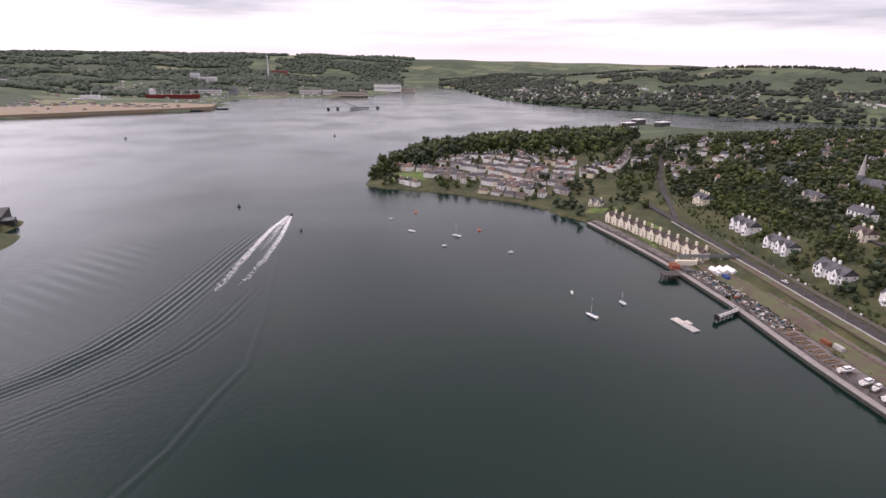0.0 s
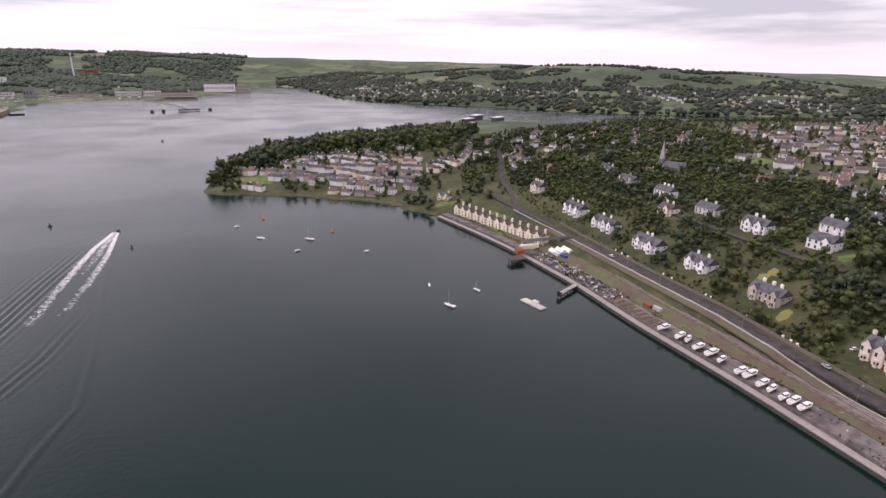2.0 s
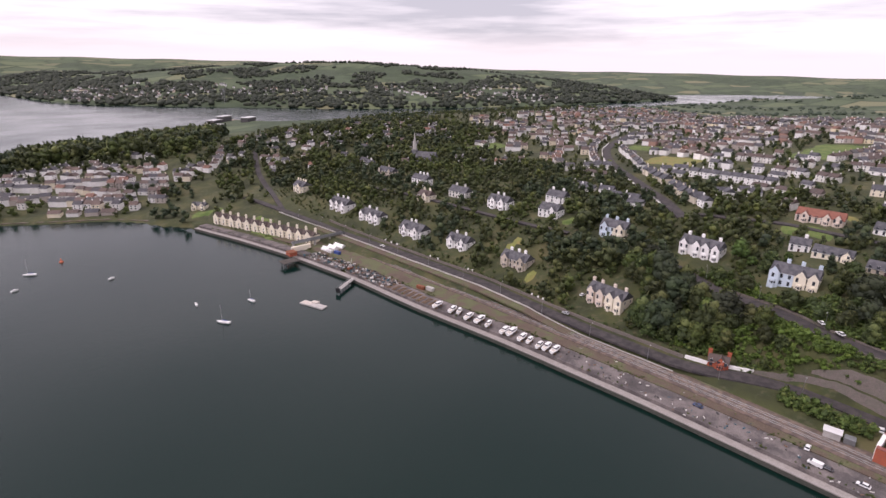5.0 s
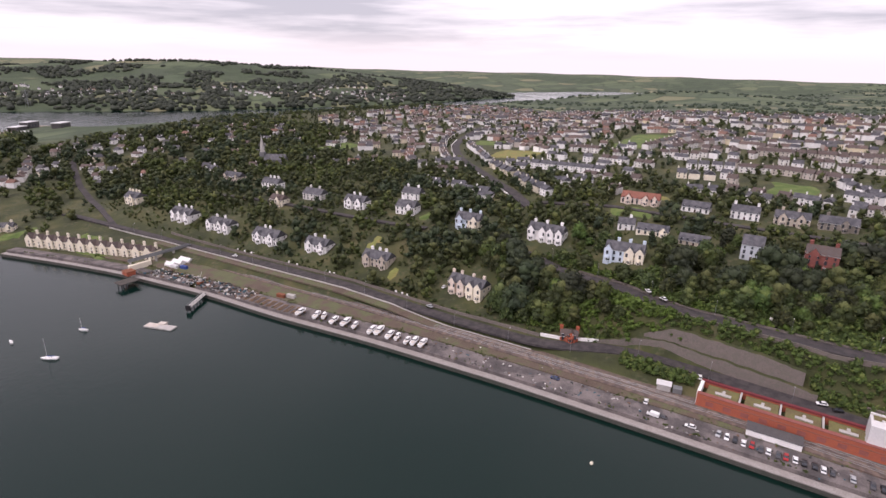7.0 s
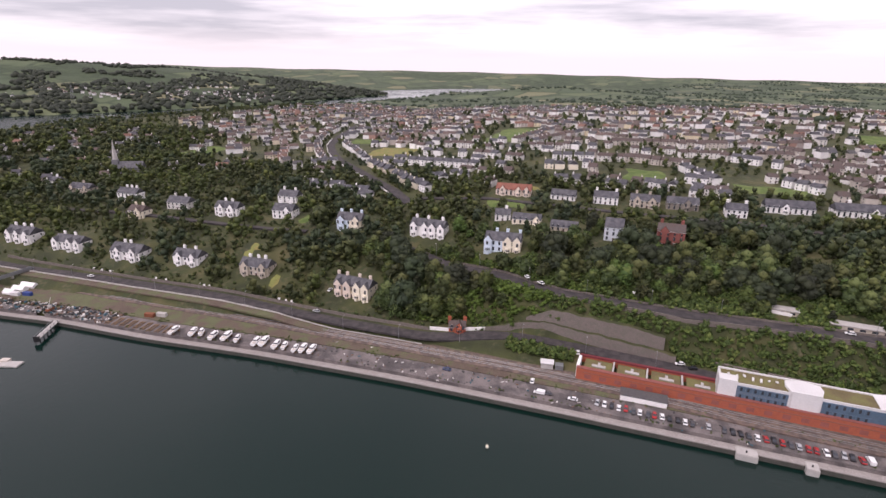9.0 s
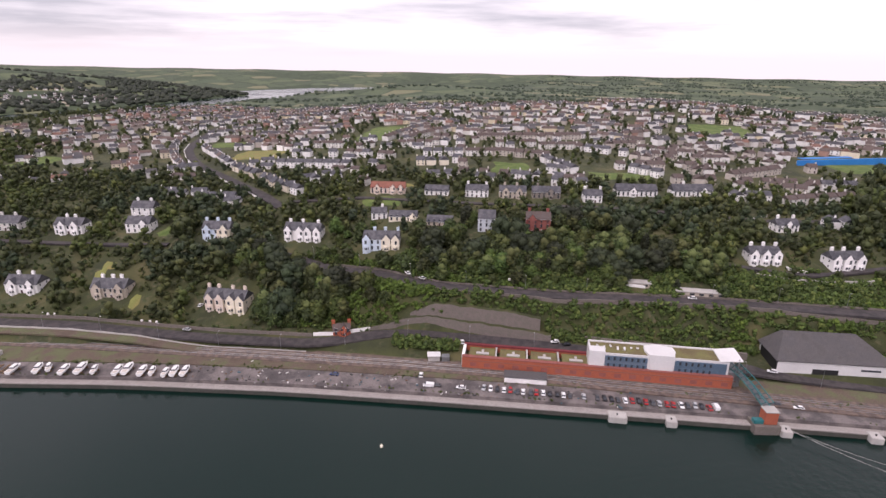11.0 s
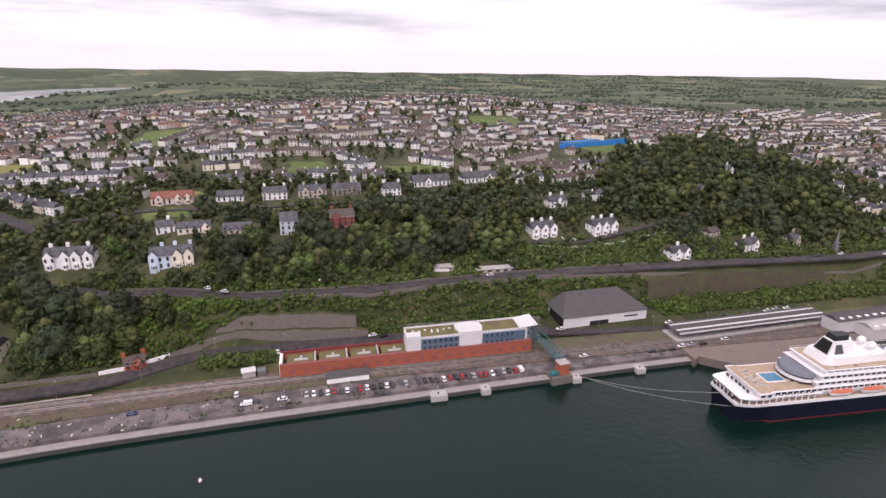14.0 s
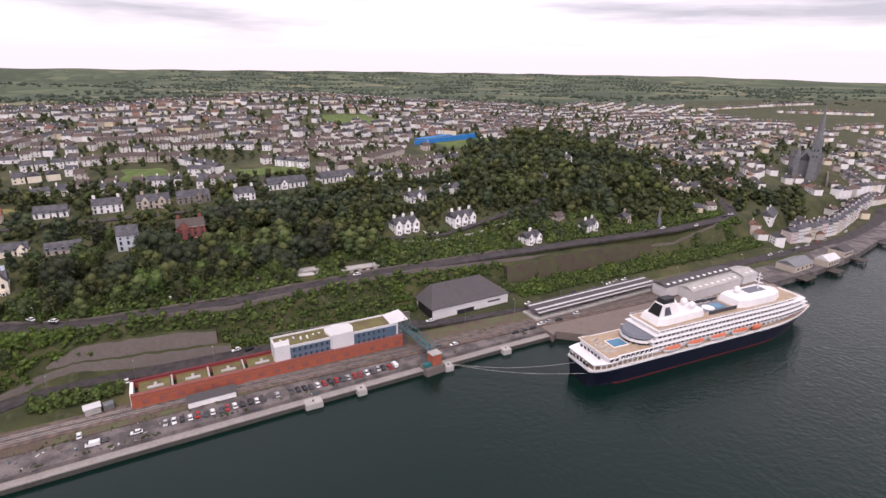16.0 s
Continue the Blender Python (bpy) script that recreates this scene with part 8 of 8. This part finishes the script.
# blue-sided sports ground
st = thing("sports_stand", 602, -325, ground_at(602, -325), 20, "long blue sports ground fence and stand", "stand")
M_STANDBLUE = material("bright_blue_cladding", (0.02, 0.20, 0.55), 0.6, spread=0.12)
from_box("fence", -1.2, 1.2, -58, 58, -1, 6.0, M_STANDBLUE, st)
from_box("stand_roof", 1.2, 8, -8, 52, 6.8, 7.4, M_STANDBLUE, st)
from_box("stand", 1.2, 8, -8, 52, -2, 4, M_CONC, st)

# waterfront rows beyond the ship
FRONT = [material("front_" + n, c, 0.8, spread=0.1) for n, c in (("rose", (0.58, 0.49, 0.48)), ("ivory", (0.68, 0.65, 0.60)), ("mint", (0.52, 0.54, 0.52)), ("pearl", (0.66, 0.66, 0.66)), ("ochre", (0.56, 0.49, 0.40)))]
for k in range(26):
    y = -478 - k * 8.6
    x = 262 + max(0, (-y - 540)) * 0.28
    z = 6.2 + 0.3 * (k % 2)
    h_ = thing("waterfront_house", x, y, z, -96, "tall painted waterfront terrace house", "house", "waterfront terrace")
    e = 9.0 + 1.1 * ((k * 7) % 3)
    bm = bmesh.new()
    box(bm, -4.2, 4.2, -5, 5, -4, e)
    part("wall", bm, FRONT[(k * 3) % 5], h_)
    bm = bmesh.new()
    gable(bm, -4.25, 4.25, -5, 5, e - 0.1, e + 3.2, 0.3)
    part("roof", bm, M_SLATE, h_)
    bm = bmesh.new()
    chimney(bm, 3.6, 0, e + 2, e + 4.6, 1.1, 0.9)
    part("chimney", bm, FRONT[(k * 3) % 5], h_)
    for fl in range(3):
        for xx in (-2.4, 0, 2.4):
            piece("window", WIN_SMALL, h_, pose(xx, -5.03, 1.0 + fl * 2.9))
quay_town = ribbon("promenade", [(coast_x(y) + 8, y) for y in range(-374, -800, -20)], 24, M_GRAVEL, "broad paved town waterfront", "pavement", level=4.4, thick=6)
for x, y, t_, w, l, m_, lab in ((222, -420, 4, 14, 26, M_METAL, "grey-roofed ferry shed on piles"), (216, -452, 4, 10, 18, M_CLAD, "pale-roofed pier building over the water"), (224, -486, 6, 12, 16, M_DARKROOF, "low grey waterside store")):
    s_ = thing("pier_building", x, y, 4.4, t_, lab, "building")
    from_box("wall", -w / 2, w / 2, -l / 2, l / 2, 0, 5, M_STONEWALL, s_)
    bm = bmesh.new()
    gable(bm, -w / 2, w / 2, -l / 2, l / 2, 4.9, 8, 0.5, along="y")
    part("roof", bm, m_, s_)
    for k in range(4):
        from_box("window", -w / 2 - 0.08, -w / 2 + 0.02, -l / 2 + 2 + k * l / 4.4, -l / 2 + 4 + k * l / 4.4, 1.4, 3.2, M_GLASS, s_)
for x, y, w, l in ((208, -412, 9, 16), (206, -447, 8, 12), (212, -492, 10, 9), (222, -560, 16, 8)):
    p_ = thing("timber_pier", x, y, 0, 5, "dark weathered timber pier on piles", "pier", "town piers")
    from_box("deck", -w / 2, w / 2, -l / 2, l / 2, 2.6, 3.2, M_DARKTIMBER, p_)
    for dx in (-0.4, 0, 0.4):
        for dy in (-0.4, 0.4):
            bm = bmesh.new()
            rod(bm, (w * dx, l * dy, -4), (w * dx, l * dy, 2.7), 0.3, n=6)
            part("pile", bm, M_BLACK, p_)

# lamp posts along the two roads
lamp = thing("street_lamp", 0, 0, 0, 0, "slim grey steel street lamp by the road", "street lamp", "street lamps")
bm = bmesh.new()
rod(bm, (0, 0, -0.5), (0, 0, 8.5), 0.12, 0.07, n=6)
part("pole", bm, M_METAL, lamp)
bm = bmesh.new()
rod(bm, (0, 0, 8.4), (-1.4, 0, 8.9), 0.06, n=5)
part("arm", bm, M_METAL, lamp)
from_box("lantern", -2.0, -1.3, -0.15, 0.15, 8.85, 9.02, M_CLAD, lamp)
lamp_spots = []
for line, off, a0 in ((HIGH_ROAD, 5.0, 0), (LOWER_ROAD, -5.2, 180)):
    acc = 0
    pl = offset_line(line, off)
    for (ax, ay), (bx, by) in zip(pl, pl[1:]):
        d = math.hypot(bx - ax, by - ay)
        while acc < d:
            x, y = ax + (bx - ax) * acc / d, ay + (by - ay) * acc / d
            if -480 < y < 470:
                lamp_spots.append((x, y, a0))
            acc += 34
        acc -= d
for i, (x, y, a0) in enumerate(lamp_spots):
    m = pose(x, y, ground_at(x, y) + 0.3, 0, 0, a0)
    if i:
        copy_thing(lamp, m)
    else:
        lamp.matrix_basis = m
for x, y in ((299, 2), (300, -1)):
    g_ = thing("gate_pillar", x, y, ground_at(x, y), 0, "white painted gate pillar beside the upper road", "pillar", "white gate pillars")
    from_box("shaft", -0.5, 0.5, -0.5, 0.5, -0.5, 3.4, M_WHITE, g_)
    from_box("cap", -0.7, 0.7, -0.7, 0.7, 3.4, 3.7, M_WHITE, g_)
for x, y, l_ in ((301, -104, 26), (307, -71, 14)):
    h_ = thing("roadside_shelter", x, y, ground_at(x - 3, y), -2, "long low pale flat-roofed shed above the road", "shed", "pale sheds above the road")
    from_box("wall", -2.6, 2.6, -l_ / 2, l_ / 2, -2, 2.6, M_STONEWALL, h_)
    from_box("roof", -3.2, 3.0, -l_ / 2 - 0.4, l_ / 2 + 0.4, 2.6, 3.0, M_CONC, h_)
    for k in range(int(l_ / 5)):
        from_box("window", -2.68, -2.58, -l_ / 2 + 1.5 + k * 5, -l_ / 2 + 4 + k * 5, 0.8, 2.0, M_GLASS, h_)
for line, a, b in ((offset_line(LOWER_ROAD, 6.6), 168, 380),):
    for k, y in enumerate((352, 345, 338, 300, 292, 262, 258, 205, 200, 196)):
        x = float(np.interp(-y, [-p_[1] for p_ in line], [p_[0] for p_ in line]))
        g_ = thing("gate_pillar", x, y, ground_at(x, y), 0, "white painted garden gate pillar beside the road", "pillar", "white gate pillars")
        from_box("shaft", -0.5, 0.5, -0.5, 0.5, -0.5, 2.6, M_WHITE, g_)

# ---- far shores ----
M_SANDY = material("bare_brown_dockland", (0.30, 0.22, 0.15), 0.95, spread=0.25, scale=0.3, second=(0.24, 0.2, 0.15))
bm = bmesh.new()
prism(bm, [(-2600, 1150), (-1500, 1215), (-1150, 1385), (-900, 1575), (-695, 1740), (-720, 1850), (-960, 1880), (-1300, 1800), (-2600, 1700)], -3, 9)
finish("dockland", bm, M_SANDY, None, "bare brown reclaimed dockland with pale stores", "ground", kind="structure")


def far_block(name, x, y, turn, w, d, h, mat, label, category="building"):
    t_ = thing(name, x, y, max(ground_at(x, y), 0) - 1, turn, label, category)
    from_box("wall", -w / 2, w / 2, -d / 2, d / 2, 0, h, mat, t_)
    from_box("roof", -w / 2 - 0.5, w / 2 + 0.5, -d / 2 - 0.5, d / 2 + 0.5, h, h + 1.2, M_DARKROOF if mat != M_DARKROOF else M_CLAD, t_)
    for k in range(int(w / 9)):
        from_box("window", -w / 2 + 3 + k * 9, -w / 2 + 6.5 + k * 9, -d / 2 - 0.15, -d / 2 + 0.05, h * 0.35, h * 0.7, M_GLASS, t_)


for x, y, tn, w, d, h, m_, l in ((-1280, 2300, 20, 120, 40, 14, M_CLAD, "long white warehouse on the far shore"), (-1150, 2900, 10, 70, 40, 30, M_CLAD, "white factory block on the far shore"), (-1240, 2950, 10, 40, 40, 40, M_CLAD, "white plant tower on the far shore"),
                                 (-560, 2500, 5, 90, 30, 18, M_CLAD, "white office block on the far shore"), (-470, 2480, 5, 60, 30, 22, M_CLAD, "pale office block on the far shore"), (-380, 2450, 0, 150, 40, 16, M_STONEWALL, "long buff shed on the far shore"),
                                 (-250, 2820, 0, 130, 50, 34, M_WHITE, "pale college building over the far trees"), (-150, 2860, 0, 60, 40, 20, M_STONEWALL, "buff wing of the far college"), (-860, 2400, 15, 34, 24, 34, M_METAL, "grey dockside silo tower"),
                                 (-1000, 2450, 15, 140, 40, 14, M_CLAD, "long grey transit shed at the far dock"), (-700, 2420, 10, 120, 36, 12, M_STONEWALL, "low pale transit shed at the far dock"), (-1900, 2500, 20, 90, 40, 16, M_CLAD, "white farm-side warehouse far inland"),
                                 (-1000, 3600, 10, 120, 50, 24, M_OLDBRICK, "reddish plant building on the far hills")):
    far_block("warehouse", x, y, tn, w, d, h, m_, l)
tanker = thing("cargo_ship", -985, 2130, 0, 8, "red cargo ship at the far dock", "ship")
bm = bmesh.new()
boat_hull(bm, 190, 28, 24, -3)
part("hull", bm, M_BOOT, tanker)
from_box("bridge_house", -80, -64, -12, 12, 20, 40, M_CLAD, tanker)
for k in range(4):
    bm = bmesh.new()
    rod(bm, (-40 + k * 34, 0, 20), (-40 + k * 34, 0, 36), 1.2, 0.8)
    part("deck_crane", bm, M_CLAD, tanker)
navy = thing("naval_ship", -1190, 1960, 0, 5, "pale grey naval vessels at the far dock", "ship")
bm = bmesh.new()
boat_hull(bm, 150, 18, 16, -2)
part("hull", bm, M_CLAD, navy)
from_box("superstructure", -34, 30, -6, 6, 13, 26, M_CLAD, navy)
bm = bmesh.new()
rod(bm, (4, 0, 26), (4, 0, 42), 1.2, 0.4)
part("mast", bm, M_CLAD, navy)
wt_ = thing("wind_turbine", -985, 3350, ground_at(-985, 3350), 20, "tall white wind turbine mast on the far shore", "wind turbine")
bm = bmesh.new()
rod(bm, (0, 0, -2), (0, 0, 112), 4.5, 2.6, n=10)
part("tower", bm, M_CLAD, wt_)
from_box("nacelle", -5, 5, -2.5, 2.5, 111, 116, M_CLAD, wt_)
jet = thing("loading_jetty", -255, 1830, 0, 20, "dark loading jetty with a conveyor out in the water", "jetty")
from_box("stage", -30, 30, -6, 6, 2, 5, M_BLACK, jet)
bm = bmesh.new()
rod(bm, (0, 0, 5), (-55, 60, 22), 2.0, n=5)
part("conveyor", bm, M_METAL, jet)
for x in (-100, -70, 60):
    from_box("dolphin", x - 4, x + 4, -4, 4, -2, 6, M_BLACK, jet)
for x, y in ((-670, 1760), (-720, 1690)):
    b_ = thing("barge", x, y, 0, 10, "dark low barge off the far dock", "barge", "barges")
    bm = bmesh.new()
    boat_hull(bm, 36, 10, 4, -1)
    part("hull", bm, M_BLACK, b_)
isl = thing("island_pier", -402, 462, 0, 28, "dark stone pier head of an island", "pier")
from_box("wall", -14, 14, -75, 70, -3, 9, material("dark_wet_stone", (0.06, 0.055, 0.055), 0.8, spread=0.3), isl)
from_box("block", 14, 24, 20, 34, -1, 7, M_BLACK, isl)
for x, y in ((690, 1910), (1180, 1640)):
    p_ = thing("pylon", x, y, ground_at(x, y), 30, "grey lattice electricity pylon by the far shore", "pylon", "pylons")
    bm = bmesh.new()
    for sx, sy in ((-1, -1), (1, -1), (1, 1), (-1, 1)):
        rod(bm, (sx * 5, sy * 5, -1), (sx * 0.8, sy * 0.8, 48), 0.5, 0.3, n=4)
    for z in (30, 37, 44):
        box(bm, -9, 9, -0.4, 0.4, z, z + 0.7)
    part("lattice", bm, M_METAL, p_)
spit = ribbon("spit", [(330, 1180), (420, 1290), (485, 1400), (545, 1430)], 46, M_SANDY, "low bare spit at the shipyard", "ground", level=2.5, thick=3)
for x, y, h in ((470, 1380, 9), (500, 1400, 14), (520, 1300, 10), (430, 1260, 8)):
    far_block("shipyard_shed", x, y, 35, 34, 18, h, M_DARKROOF, "grey shipyard shed on the low spit", "shed")
